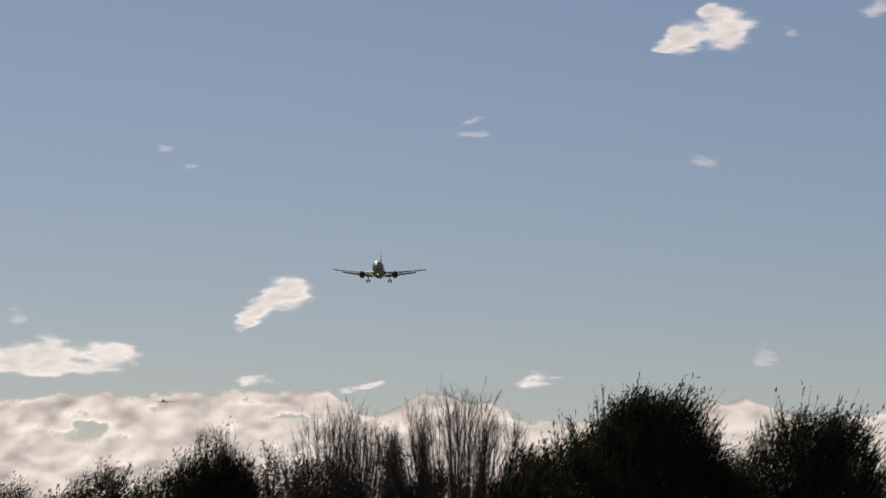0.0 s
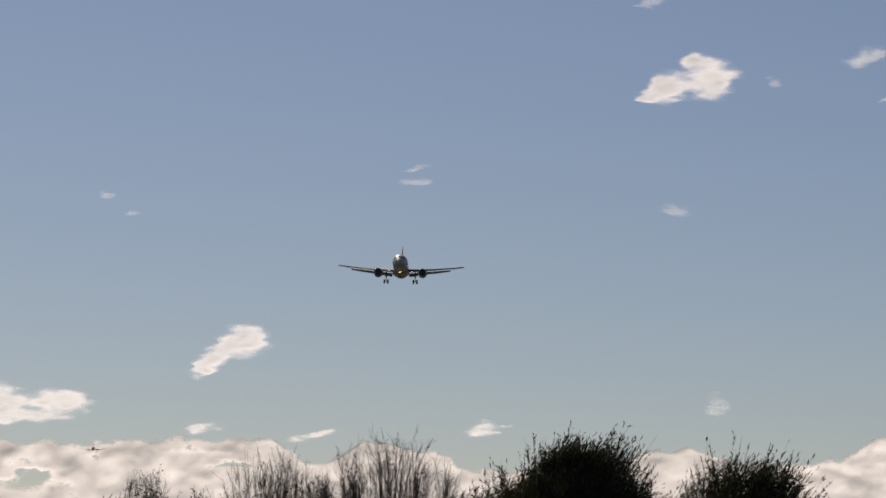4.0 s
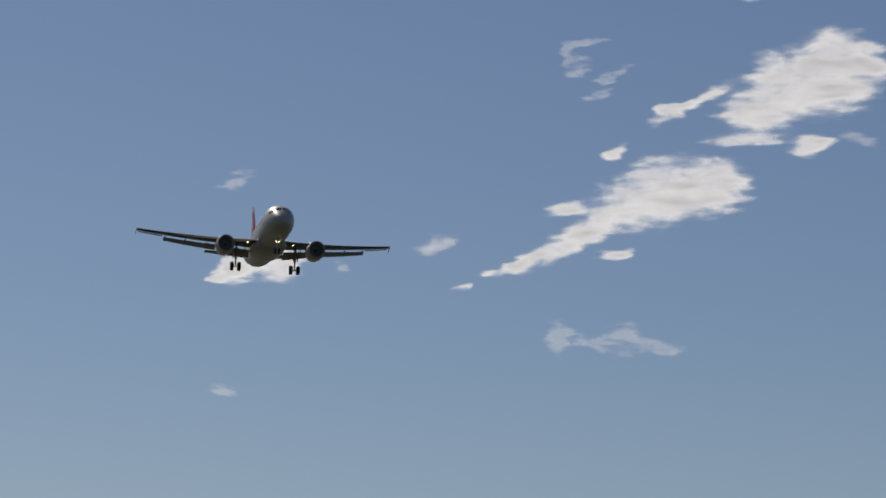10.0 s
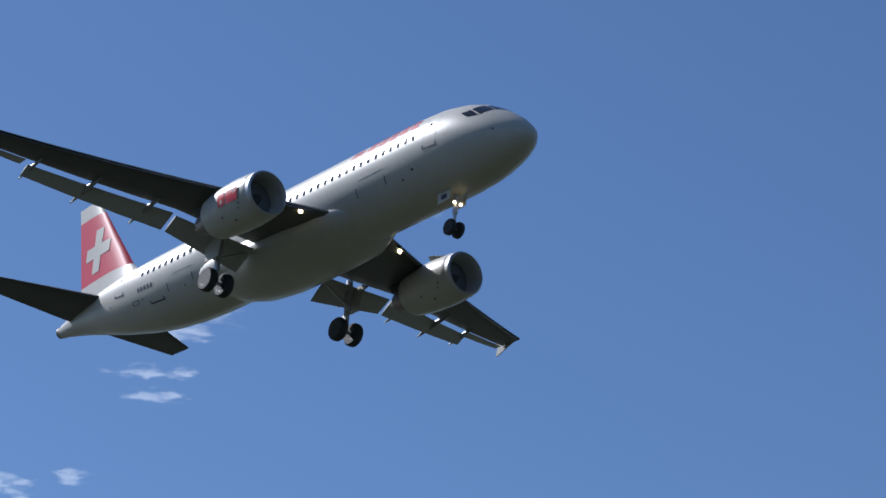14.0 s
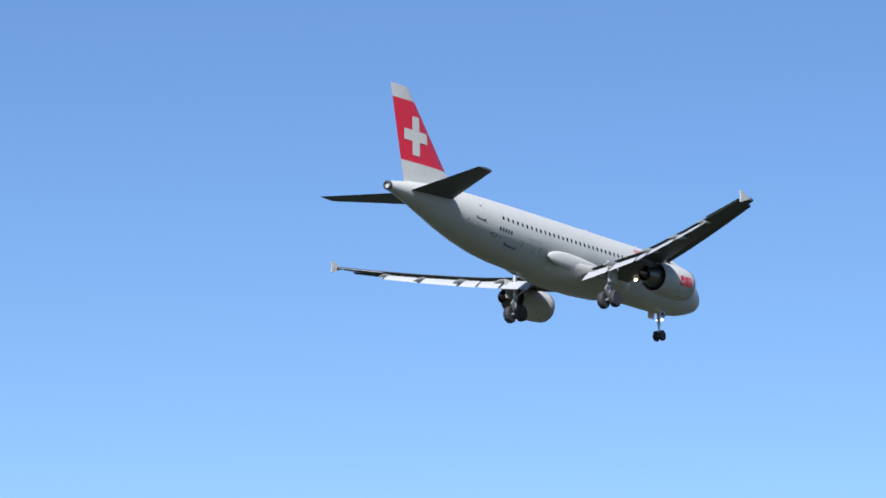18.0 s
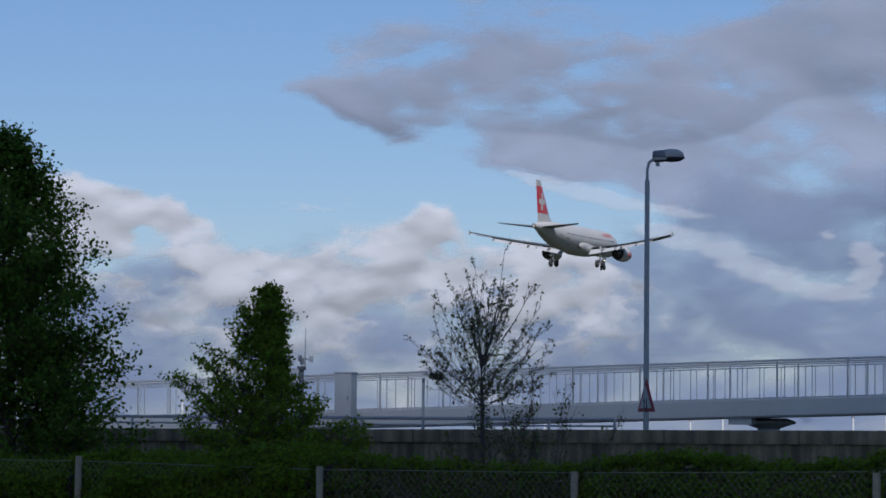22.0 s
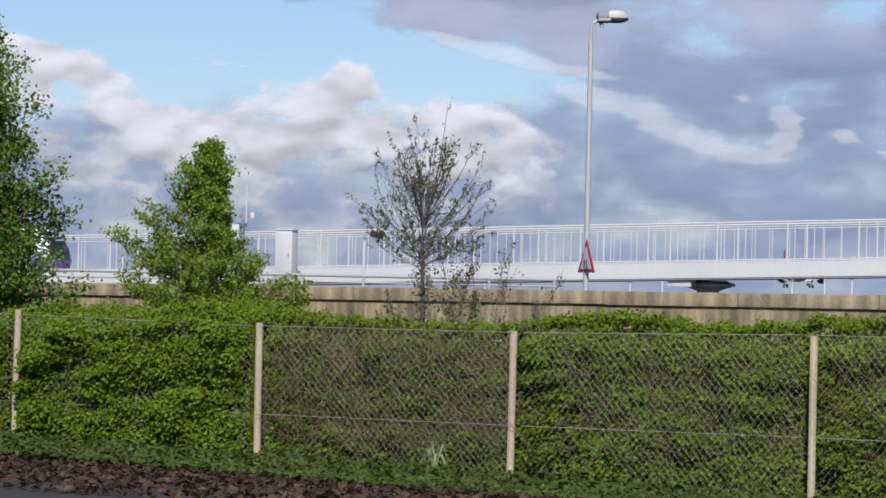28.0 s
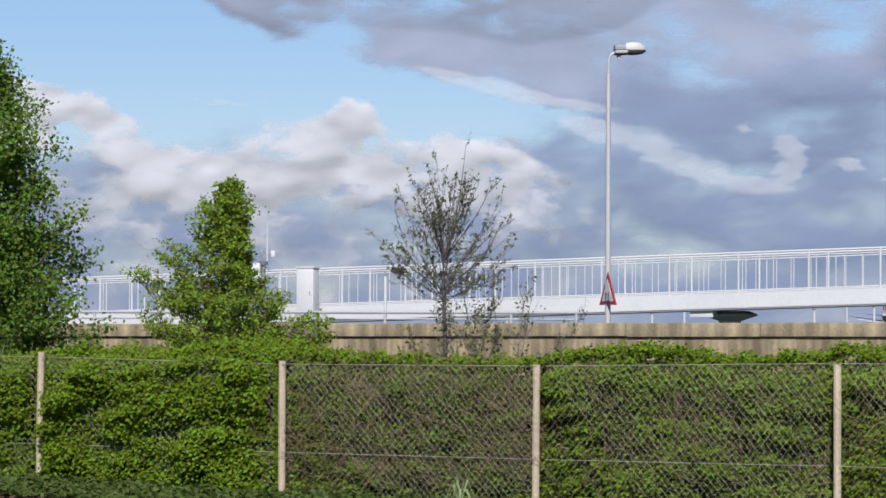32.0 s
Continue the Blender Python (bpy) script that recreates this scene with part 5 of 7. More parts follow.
# ---- fence with chain link, and the hedge behind it ----
def chain_link_fence():
    wood = material("weathered_post", (0.35, 0.29, 0.19), 0.8, vary=0.25, scale=2.0, fine=30.0, bump=0.4)
    wire = material("galvanised_wire", (0.27, 0.25, 0.19), 0.6, 0.2, vary=0.15)
    fence = thing("chain_link_fence", "chain link fence on pale weathered wooden posts", "fence")
    rng = np.random.default_rng(5)
    for i in range(-1, 5):
        p = fence_point(i * POST_GAP + {1: 0.04, 2: -0.075, 3: 0.02}.get(i, 0.0))
        bm = bmesh.new()
        lean = rng.normal() * 0.012
        loops = []
        for k in range(7):
            z = -0.6 + k * (1.98 - 0.02 * i + fence_rise(i * POST_GAP)) / 6
            r = 0.037 * (1 + rng.normal() * 0.03)
            loops.append([p + Vector((lean * z + r * math.cos(2 * math.pi * a / 9), r * math.sin(2 * math.pi * a / 9), z)) for a in range(9)])
        part("post", rings(bm, loops), wood, fence)
    top, step = 1.33, 0.072
    for i in range(-1, 4):
        lines = []
        s0, s1 = i * POST_GAP + 0.05, (i + 1) * POST_GAP - 0.05
        n = int((s1 - s0 + top) / step)
        for k in range(n):
            for sign in (1, -1):
                a = s0 + k * step - (top if sign > 0 else 0)
                b = a + top
                foot = 0.03 - fence_drop((s0 + s1) / 2)
                za, zb = (foot, top) if sign > 0 else (top, foot)
                lo, hi = max(a, s0), min(b, s1)
                if hi - lo < 0.03:
                    continue
                q0, q1 = (za + (zb - za) * (t - a) / (b - a) for t in (lo, hi))
                q0, q1 = q0 + fence_rise(lo) * max(q0, 0) / top, q1 + fence_rise(hi) * max(q1, 0) / top
                dd = 0.03 + 0.012 * sign
                lines.append([(np.array(fence_point(lo, -dd, q0)), 0.0010), (np.array(fence_point(hi, -dd, q1)), 0.0010)])
        v, f = twig_arrays(lines, 3)
        bulk("mesh_panel", v, f, wire, fence)
        for z in (0.42, top):
            bm = bmesh.new()
            tube(bm, fence_point(s0, -0.035, z + fence_rise(s0) * z / top), fence_point(s1, -0.035, z + fence_rise(s1) * z / top), 0.0030, n=5)
            part("straining_wire", bm, wire, fence)
    return fence


chain_link_fence()


def hedge_top(s):
    return 1.345 + 0.03 * math.sin(s * 1.3) + 0.03 * math.sin(s * 2.9 + 1) + 0.12 * math.exp(-((s - 2.6) / 1.3) ** 2) - 0.05 * math.exp(-((s - 4.9) / 0.9) ** 2) + 0.075 * min(1, max(0, s - 5.4)) + 0.05 * min(1, max(0, s - 8.2)) + 0.33 * min(1, max(0, (s - 9.5) / 0.5))


def ivy_hedge():
    rng = np.random.default_rng(11)
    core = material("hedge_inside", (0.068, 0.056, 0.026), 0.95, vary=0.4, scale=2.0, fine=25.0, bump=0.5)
    stem = material("dry_stems", (0.15, 0.11, 0.05), 0.85, vary=0.3)
    hedge = thing("ivy_hedge", "thick green ivy hedge with bare brown patches behind the fence", "hedge")
    s0, s1 = -2.8, 12.0
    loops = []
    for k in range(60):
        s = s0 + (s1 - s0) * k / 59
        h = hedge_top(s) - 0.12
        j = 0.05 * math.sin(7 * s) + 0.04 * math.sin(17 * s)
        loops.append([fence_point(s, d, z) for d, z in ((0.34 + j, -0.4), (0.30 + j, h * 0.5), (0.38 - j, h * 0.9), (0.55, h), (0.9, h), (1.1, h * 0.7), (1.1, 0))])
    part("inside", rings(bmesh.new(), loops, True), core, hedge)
    # leaves in front and on top, thin where the hedge has died back
    n = 190000
    s = rng.uniform(s0, s1, n)
    z = rng.random(n) ** 0.9
    lump = np.array([noise.noise((a * 2.2, b * 3.6, 3.1)) for a, b in zip(s, z)])
    fine = np.array([noise.noise((a * 3.7, b * 9.0, 7.7)) for a, b in zip(s, z)])
    drape = np.array([noise.noise((a * 1.9, b * 13.0, 5.2)) for a, b in zip(s, z)])
    keep = np.full(n, 0.97)
    dead = (s > 3.15) & (s < 5.95)
    keep[dead] = np.where(z[dead] < 0.36, 0.75, np.where(z[dead] > 0.93, 0.9, 0.57))
    keep[s > 5.95] = 0.66
    keep = np.clip(keep + lump * 0.38 + fine * 0.3 - 0.06, 0.04, 1)
    keep[s < 3.0] = np.maximum(keep[s < 3.0], 0.86)
    ok = rng.random(n) < keep
    s, z, lump, fine, drape = s[ok], z[ok], lump[ok], fine[ok], drape[ok]
    top = np.array([hedge_top(a) for a in s])
    d = 0.22 - 0.11 * drape - (0.10 * lump + 0.06 * fine) * np.where(s < 3.0, 0.6, 1.0) + rng.normal(size=len(s)) * 0.035 + np.where(z > 0.86, (z - 0.86) * 2.2, 0)
    d = d - np.where(s < 3.0, 0.29, np.where(s > 5.95, 0.06, 0.0)) * np.clip(0.92 + 0.5 * lump, 0.7, 1.1)
    d = np.where((s < 3.0) & (np.abs((s + 0.5 * POST_GAP) % POST_GAP - 0.5 * POST_GAP) < 0.10), np.maximum(d, 0.06), d)
    pts = np.array(FENCE_AT) + np.outer(s, FENCE_WAY) + np.outer(d, FENCE_BACK)
    low = np.array([fence_drop(a) for a in s])
    pts[:, 2] = z * (top + low) - low + rng.normal(size=len(s)) * 0.02
    face = -np.array(FENCE_BACK) * 0.9 + np.array((0, 0, 0.75))
    dark = (rng.random(len(s)) < np.where((s > 3.15) & (s < 5.95), 0.72, 0.10) + np.where(s > 5.95, 0.16, 0)) | ((fine < -0.33) & (s > 3.0))
    for name, mask, mat in (("leaves", ~dark, LEAF_IVY), ("old_leaves", dark, LEAF_IVY_DARK)):
        v, f = leaf_arrays(rng, pts[mask], 0.033, face, 0.55, 1.2)
        bulk(name, v, f, mat, hedge)
    # tufts along the crest
    n = 19000
    s = rng.uniform(s0, s1, n)
    d = rng.uniform(0.25, 1.0, n)
    h = np.array([hedge_top(a) for a in s]) + np.array([0.10 * noise.noise((a * 4, b * 4, 1)) for a, b in zip(s, d)]) + rng.normal(size=n) * 0.03 - 0.02
    pts = np.array(FENCE_AT) + np.outer(s, FENCE_WAY) + np.outer(d, FENCE_BACK)
    pts[:, 2] = h
    v, f = leaf_arrays(rng, pts, 0.033, (0, -0.4, 0.8), 0.6, 1.2)
    bulk("crest_leaves", v, f, LEAF_IVY, hedge)
    lines = []
    for k in range(2300):
        a = rng.uniform(3.0, 6.1) if k < 1300 else rng.uniform(6.0, 11.0)
        z0 = rng.uniform(0.05, 1.1)
        p = np.array(fence_point(a, rng.uniform(0.1, 0.3), z0))
        q = p + np.array((rng.normal() * 0.22, rng.normal() * 0.08, rng.uniform(0.05, 0.4)))
        lines.append(curve_line(rng, p, q, 0.0035, 0.002, 0.15, 4))
    v, f = twig_arrays(lines, 3)
    bulk("dead_stem_mass", v, f, stem, hedge)
    return hedge


ivy_hedge()


def ground_cover():
    rng = np.random.default_rng(17)
    n = 22000
    s = rng.uniform(-3, 12, n)
    d = -rng.random(n) ** 1.2 * (1.7 + 0.10 * s) + 0.1
    pts = np.array(FENCE_AT) + np.outer(s, FENCE_WAY) + np.outer(d, FENCE_BACK)
    pts[:, 2] = 0.04 + 0.12 * rng.random(n) * (1 - np.clip(-d / 2.2, 0, 1)) + 0.03 - np.array([ground_drop(a, b) for a, b in zip(s, d)])
    v, f = leaf_arrays(rng, pts, 0.06, (0, -0.2, 0.9), 0.5, 1.2)
    tagged(bulk("ground_ivy", v, f, LEAF_DARK), "low dark ivy growing over the soil", "ivy", kind="stuff")
    n = 9000
    s, d = rng.uniform(-4, 12, n), rng.uniform(-6, -1.2, n)
    pts = np.array(FENCE_AT) + np.outer(s, FENCE_WAY) + np.outer(d, FENCE_BACK)
    pts[:, 2] = 0.02 + 0.03 * rng.random(n) - np.array([ground_drop(a, b) for a, b in zip(s, d)])
    v, f = leaf_arrays(rng, pts, 0.07, (0, 0, 1.0), 0.45, 1.3)
    tagged(bulk("leaf_litter", v, f, LEAF_DRY), "brown dead leaves lying on the soil", "leaves", kind="stuff")
    # a weed with drooping blades at the foot of the fence
    weed = thing("weed", "pale tall weed with drooping blades before the fence", "weed", fence_point(5.15, -0.12, -ground_drop(5.15, -0.12)))
    lines = [curve_line(rng, (0, 0, 0), (0, 0, 0.34), 0.006, 0.004, 0.03, 4)]
    for k in range(9):
        a = k * 2.4
        q = np.array((math.cos(a) * 0.13, math.sin(a) * 0.06, 0.34 - 0.05 * (k % 3)))
        lines.append([(np.array((0, 0, 0.12 + 0.022 * k)), 0.004), (q * (0.6, 0.6, 1.0) + (0, 0, 0.05), 0.012), (q * (1, 1, 0.75), 0.002)])
    v, f = twig_arrays(lines, 4)
    bulk("blades", v, f, leaf_material("pale_weed", (0.22, 0.27, 0.13), 0.02, 0.2), weed)
    # a scrap of white litter
    bm = bmesh.new()
    box(bm, (0.09, 0.05, 0.035), bevel=0.012)
    for vv in bm.verts:
        vv.co += Vector((noise.noise(vv.co * 40), noise.noise(vv.co * 43), noise.noise(vv.co * 47))) * 0.012
    scrap = link_mesh("litter", bm, material("white_paper", (0.75, 0.75, 0.72), 0.7))
    scrap.matrix_basis = pose(*fence_point(6.5, -0.45, 0.09 - ground_drop(6.5, -0.45)), 10, 5, 30)
    tagged(scrap, "crumpled scrap of white paper on the ivy", "litter")


ground_cover()


# ---- concrete wall behind the hedge ----
WALL_WAY = FENCE_WAY
WALL_AT = Vector((0.0, 40.0, 0.0))


def wall_point(s, d=0.0, z=0.0):
    return WALL_AT + WALL_WAY * s + FENCE_BACK * d + Vector((0, 0, z))


def concrete_material(name, color, streak=0.5):
    m = material(name, color, 0.85, vary=0.22, scale=1.2, fine=25.0, bump=0.35)
    t = m.node_tree
    n, link = t.nodes, t.links.new
    b = n["Principled BSDF"]
    col = b.inputs["Base Color"].links[0].from_socket
    tc, mp, ns = n.new("ShaderNodeTexCoord"), n.new("ShaderNodeMapping"), n.new("ShaderNodeTexNoise")
    mp.inputs["Scale"].default_value = (3.2, 3.2, 0.35)
    ns.inputs["Scale"].default_value, ns.inputs["Detail"].default_value = 1.6, 6
    link(tc.outputs["Object"], mp.inputs["Vector"]), link(mp.outputs["Vector"], ns.inputs["Vector"])
    r = n.new("ShaderNodeMapRange")
    r.inputs["From Min"].default_value, r.inputs["From Max"].default_value = 0.35, 0.68
    r.inputs["To Min"].default_value, r.inputs["To Max"].default_value = 1 - streak, 1.25
    link(ns.outputs["Fac"], r.inputs["Value"])
    mx = n.new("ShaderNodeMix")
    mx.data_type, mx.blend_type = "RGBA", "MULTIPLY"
    mx.inputs["Factor"].default_value = 1.0
    cc = n.new("ShaderNodeCombineColor")
    for i in range(3):
        link(r.outputs["Result"], cc.inputs[i])
    link(col, mx.inputs["A"]), link(cc.outputs["Color"], mx.inputs["B"]), link(mx.outputs["Result"], b.inputs["Base Color"])
    return m


def roadside_wall():
    body = concrete_material("stained_concrete", (0.25, 0.20, 0.112), 0.72)
    cope = concrete_material("coping_concrete", (0.27, 0.22, 0.125), 0.6)
    wall = new("wall_road")
    tagged(wall, "low stained concrete wall with an overhanging coping", "wall", kind="structure")
    rng = np.random.default_rng(3)
    ang = math.atan2(WALL_WAY.y, WALL_WAY.x)
    for k in range(-16, 17):
        s = k * 0.92
        z = 1.685 + 0.005 * s
        bm = box(bmesh.new(), (0.917, 0.26 + rng.random() * 0.006, z - 0.16), (0, 0, (z - 0.16) / 2), 0.005)
        p = part("wall_panel", bm, body, wall)
        p.matrix_basis = Matrix.Translation(wall_point(s, 0.0)) @ Matrix.Rotation(ang, 4, "Z")
    for k in range(-8, 9):
        s = k * 1.84
        z = 1.685 + 0.005 * s
        bm = box(bmesh.new(), (1.838, 0.30, 0.17), (0, 0, 0), 0.012)
        for v in bm.verts:
            v.co.z += 0.008 * noise.noise(v.co * 3 + Vector((k, 0, 0)))
        p = part("coping_stone", bm, cope, wall)
        p.matrix_basis = Matrix.Translation(wall_point(s, -0.02, z - 0.075)) @ Matrix.Rotation(ang, 4, "Z") @ Matrix.Rotation(-0.005, 4, "Y")


roadside_wall()

# ---- trees before the wall ----
branching_tree("broadleaf_tree", "tall dense green broadleaf tree behind the hedge", (-5.75, 37.0, 0), 5.15,
               [(0.16, 1.0, 1.2), (0.28, 1.5, 1.42), (0.36, 1.5, 1.30), (0.45, 1.5, 1.12), (0.58, 1.45, 1.12), (0.72, 1.25, 1.02), (0.84, 0.95, 0.72), (0.93, 0.6, 0.34), (1.0, 0.2, 0.12)], 21, 105, 0.040, LEAF_GREEN, tufts=11, per=44, spread=0.085, rise=0.8)
branching_tree("broadleaf_tree", "tall green broadleaf tree with ragged top shoots", (-8.75, 38.0, 0), 5.5,
               [(0.14, 1.2, 1.3), (0.35, 1.6, 1.5), (0.6, 1.5, 1.5), (0.8, 1.3, 1.4), (0.93, 0.9, 0.9), (1.0, 0.4, 0.4)], 22, 110, 0.040, LEAF_GREEN, tufts=11, per=35, spread=0.085, rise=0.75)
branching_tree("broadleaf_tree", "green broadleaf tree at the end of the row", (-12.3, 39.0, 0), 5.0,
               [(0.14, 1.2, 1.3), (0.35, 1.6, 1.7), (0.6, 1.5, 1.6), (0.8, 1.3, 1.4), (0.93, 0.9, 0.8), (1.0, 0.4, 0.4)], 24, 90, 0.040, LEAF_GREEN, tufts=10, per=31, spread=0.085, rise=0.75)
branching_tree("small_tree", "small bright green tree, narrow at the top and bushy below", (-2.49, 35.6, 0), 3.27,
               [(0.30, 0.92, 1.10), (0.42, 0.90, 1.05), (0.49, 0.90, 1.06), (0.53, 0.86, 0.95), (0.56, 0.86, 0.76), (0.60, 0.82, 0.62), (0.65, 0.88, 0.36), (0.70, 1.12, 0.22), (0.725, 0.78, 0.14), (0.775, 0.70, 0.20),
                (0.80, 0.36, 0.18), (0.85, 0.44, 0.14), (0.88, 0.26, 0.10), (0.92, 0.22, 0.22), (0.945, 0.48, 0.26), (0.955, 0.20, 0.10), (0.965, 0.05, 0.05), (1.0, 0.02, 0.02)],
               23, 150, 0.030, LEAF_SPRING, tufts=10, per=17, spread=0.040, rise=0.30)
fan_tree("sapling", "nearly bare young tree with a few curled leaves", (0.0, 35.2, 0), 3.85, 0.58, 60, 0.80, 0.98, 31, 3600, 0.019, LEAF_SPARSE, BARK_TWIG, 0.0018)
bare_tree("shrub", "thin straggling shrub with few leaves by the wall", (0.75, 35.0, 0), 2.45, 32, 7, 0.95, 0.5, 420, 0.026, LEAF_SPARSE, 0.0018, BARK_TWIG)
bare_tree("shrub", "low thin shrub with yellowing leaves by the wall", (0.2, 34.8, 0), 2.0, 33, 8, 0.8, 0.5, 700, 0.028, LEAF_SPARSE, 0.0018, BARK_TWIG)


# ---- white guideway with railings ----
GUIDE_AT, GUIDE_WAY = Vector((-3.4, 100.0, 0.0)), Vector((1.0, -0.42, 0.0)).normalized()
GUIDE_BACK = Vector((-GUIDE_WAY.y, GUIDE_WAY.x, 0))
GUIDE_RISE = 0.0311


def guide_point(s, d=0.0, z=0.0):
    """s metres along the guideway from its cabinet, d metres across it, z above the deck."""
    return GUIDE_AT + GUIDE_WAY * s + GUIDE_BACK * d + Vector((0, 0, 2.23 + GUIDE_RISE * s + z))


def guideway():
    white = material("white_steel_paint", (0.46, 0.465, 0.435), 0.45, vary=0.07, scale=0.7, fine=9.0)
    grey = material("grey_concrete_pier", (0.27, 0.275, 0.27), 0.8, vary=0.2, bump=0.2)
    dark = material("underside_grey", (0.20, 0.20, 0.20), 0.7)
    track = thing("guideway", "white elevated guideway with tall white railings", "guideway")
    s0, s1 = -62.0, 62.0
    for name, d0, d1, z0, z1, mat in (("edge_beam", -0.12, 0.0, -0.45, 0.02, white), ("edge_beam", 2.1, 2.22, -0.45, 0.02, white), ("deck", 0.0, 2.1, -0.30, -0.12, grey), ("drip_edge", -0.1, 2.2, -0.50, -0.452, dark)):
        loops = [[guide_point(s, d, z) for d, z in ((d0, z0), (d1, z0), (d1, z1), (d0, z1))] for s in (s0, s1)]
        part(name, rings(bmesh.new(), loops), mat, track)
    for d in (-0.06, 2.16):
        for z, r in ((1.24, 0.032), (1.10, 0.018), (0.09, 0.020)):
            part("rail", tube(bmesh.new(), guide_point(s0, d, z), guide_point(s1, d, z), r, n=8), white, track)
        k = 0
        s = s0
        while s < s1:
            big = k % 4 == 0 or not -16 < s < 27
            bm = bmesh.new()
            if big:
                tube(bm, guide_point(s, d, -0.05), guide_point(s, d, 1.25), 0.031, n=8)
                tube(bm, guide_point(s + 0.24, d, 0.05), guide_point(s + 0.24, d, 1.12), 0.016, n=6)
                box(bm, (0.14, 0.05, 0.10), guide_point(s, d - 0.02, -0.09), 0.01)
                part("railing_post", bm, white, track)
            elif not (s < 0 and k % 4 != 2):
                tube(bm, guide_point(s, d, 0.08), guide_point(s, d, 1.11), 0.013, n=5)
                part("baluster", bm, white, track)
            s += 0.56 if -16 < s < 27 else 2.24
            k += 1
    # bearing pier under the beam and slender marker posts
    for s in (13.0, -20.0):
        pier = thing("guideway_pier", "dark grey bearing pier with flared head under the guideway", "pier", (guide_point(s, 1.0).x, guide_point(s, 1.0).y, 0.0), turn=math.degrees(math.atan2(GUIDE_WAY.y, GUIDE_WAY.x)))
        h = 2.23 + GUIDE_RISE * s - 0.5
        loops = [[Vector((w * math.cos(2 * math.pi * k / 20), w * 0.6 * math.sin(2 * math.pi * k / 20), z)) for k in range(20)] for w, z in ((0.34, 0), (0.36, h - 0.34), (0.66, h - 0.24), (0.88, h - 0.18), (0.88, h - 0.12), (0.60, h - 0.02))]
        part("pier_head", rings(bmesh.new(), loops), grey, pier)
        part("bearing_box", box(bmesh.new(), (0.75, 0.5, 0.26), (-0.62, -0.75, h - 0.10), 0.02), white, pier)
    return track, white


track, WHITE_STEEL = guideway()


# ---- by the road: lamps, cabinet, mast, barrier ----
GALV = material("galvanised_steel", (0.36, 0.36, 0.34), 0.55, 0.1, vary=0.12, scale=1.5, fine=25.0)
LAMP_WHITE = material("lamp_housing_white", (0.42, 0.40, 0.365), 0.5, vary=0.12, scale=6.0, fine=40.0)
LAMP_GREY = material("lamp_housing_grey", (0.17, 0.18, 0.19), 0.6, vary=0.12, scale=6.0)
LAMP_BOWL = material("lamp_bowl", (0.022, 0.021, 0.019), 0.5, spec=0.2, vary=0.2, scale=9.0)


def lamp_head(parent, m, size):
    """A street lamp's head: a lidded gear box at its rear, a domed canopy and a dark bowl below; it points along x."""
    def shape(rows, n=24, flat=0.62):
        loops = []
        for x, w, up, down, z in rows:
            loop = []
            for k in range(n):
                c, s = math.cos(2 * math.pi * k / n), math.sin(2 * math.pi * k / n)
                loop.append(m @ (Vector((x, w * math.copysign(abs(c) ** flat, c), z + (up if s > 0 else down) * math.copysign(abs(s) ** flat, s))) * size))
            loops.append(loop)
        return loops
    part("gear_lid", rings(bmesh.new(), shape([(-0.05, 0.12, 0.12, 0.0, 0.03), (-0.035, 0.155, 0.175, 0.0, 0.03), (0.02, 0.175, 0.205, 0.0, 0.03), (0.20, 0.19, 0.215, 0.0, 0.03), (0.345, 0.20, 0.215, 0.0, 0.03)])), LAMP_GREY, parent, "grey lid of the gear box")
    part("seal", rings(bmesh.new(), shape([(-0.05, 0.14, 0.012, 0.022, 0.025), (-0.03, 0.178, 0.012, 0.022, 0.025), (0.20, 0.196, 0.012, 0.022, 0.025), (0.35, 0.203, 0.012, 0.022, 0.025)], flat=0.4)), LAMP_BOWL, parent, "dark rubber seal")
    part("gear_tray", rings(bmesh.new(), shape([(-0.04, 0.15, 0.0, 0.10, 0.005), (-0.01, 0.178, 0.0, 0.125, 0.005), (0.20, 0.195, 0.0, 0.13, 0.005), (0.39, 0.20, 0.0, 0.13, 0.005)], flat=0.5)), LAMP_WHITE, parent, "pale gear tray")
    part("base_plate", rings(bmesh.new(), shape([(-0.02, 0.13, 0.0, 0.05, -0.10), (0.02, 0.165, 0.0, 0.055, -0.10), (0.36, 0.185, 0.0, 0.055, -0.10), (0.42, 0.18, 0.0, 0.03, -0.10)], flat=0.5)), LAMP_BOWL, parent, "dark base plate")
    part("canopy", rings(bmesh.new(), shape([(0.335, 0.205, 0.21, 0.02, 0.03), (0.36, 0.212, 0.225, 0.03, 0.03), (0.5, 0.225, 0.245, 0.06, 0.03), (0.70, 0.225, 0.25, 0.055, 0.02), (0.84, 0.20, 0.225, 0.045, 0.01), (0.94, 0.155, 0.17, 0.03, 0.0), (1.0, 0.09, 0.10, 0.02, -0.01), (1.02, 0.03, 0.04, 0.01, -0.01)])), LAMP_WHITE, parent, "pale domed canopy")
    part("bowl", rings(bmesh.new(), shape([(0.37, 0.19, 0.02, 0.075, -0.04), (0.40, 0.215, 0.03, 0.10, -0.04), (0.55, 0.232, 0.03, 0.125, -0.04), (0.75, 0.225, 0.03, 0.12, -0.04), (0.90, 0.18, 0.03, 0.10, -0.04), (1.0, 0.11, 0.03, 0.06, -0.035), (1.045, 0.03, 0.015, 0.02, -0.03)], flat=0.5)), LAMP_BOWL, parent, "dark lamp bowl")
    part("spigot", tube(bmesh.new(), m @ (Vector((0.1, 0, -0.12)) * size), m @ (Vector((0.1, 0, -0.30)) * size), 0.065 * size, n=14), GALV, parent)


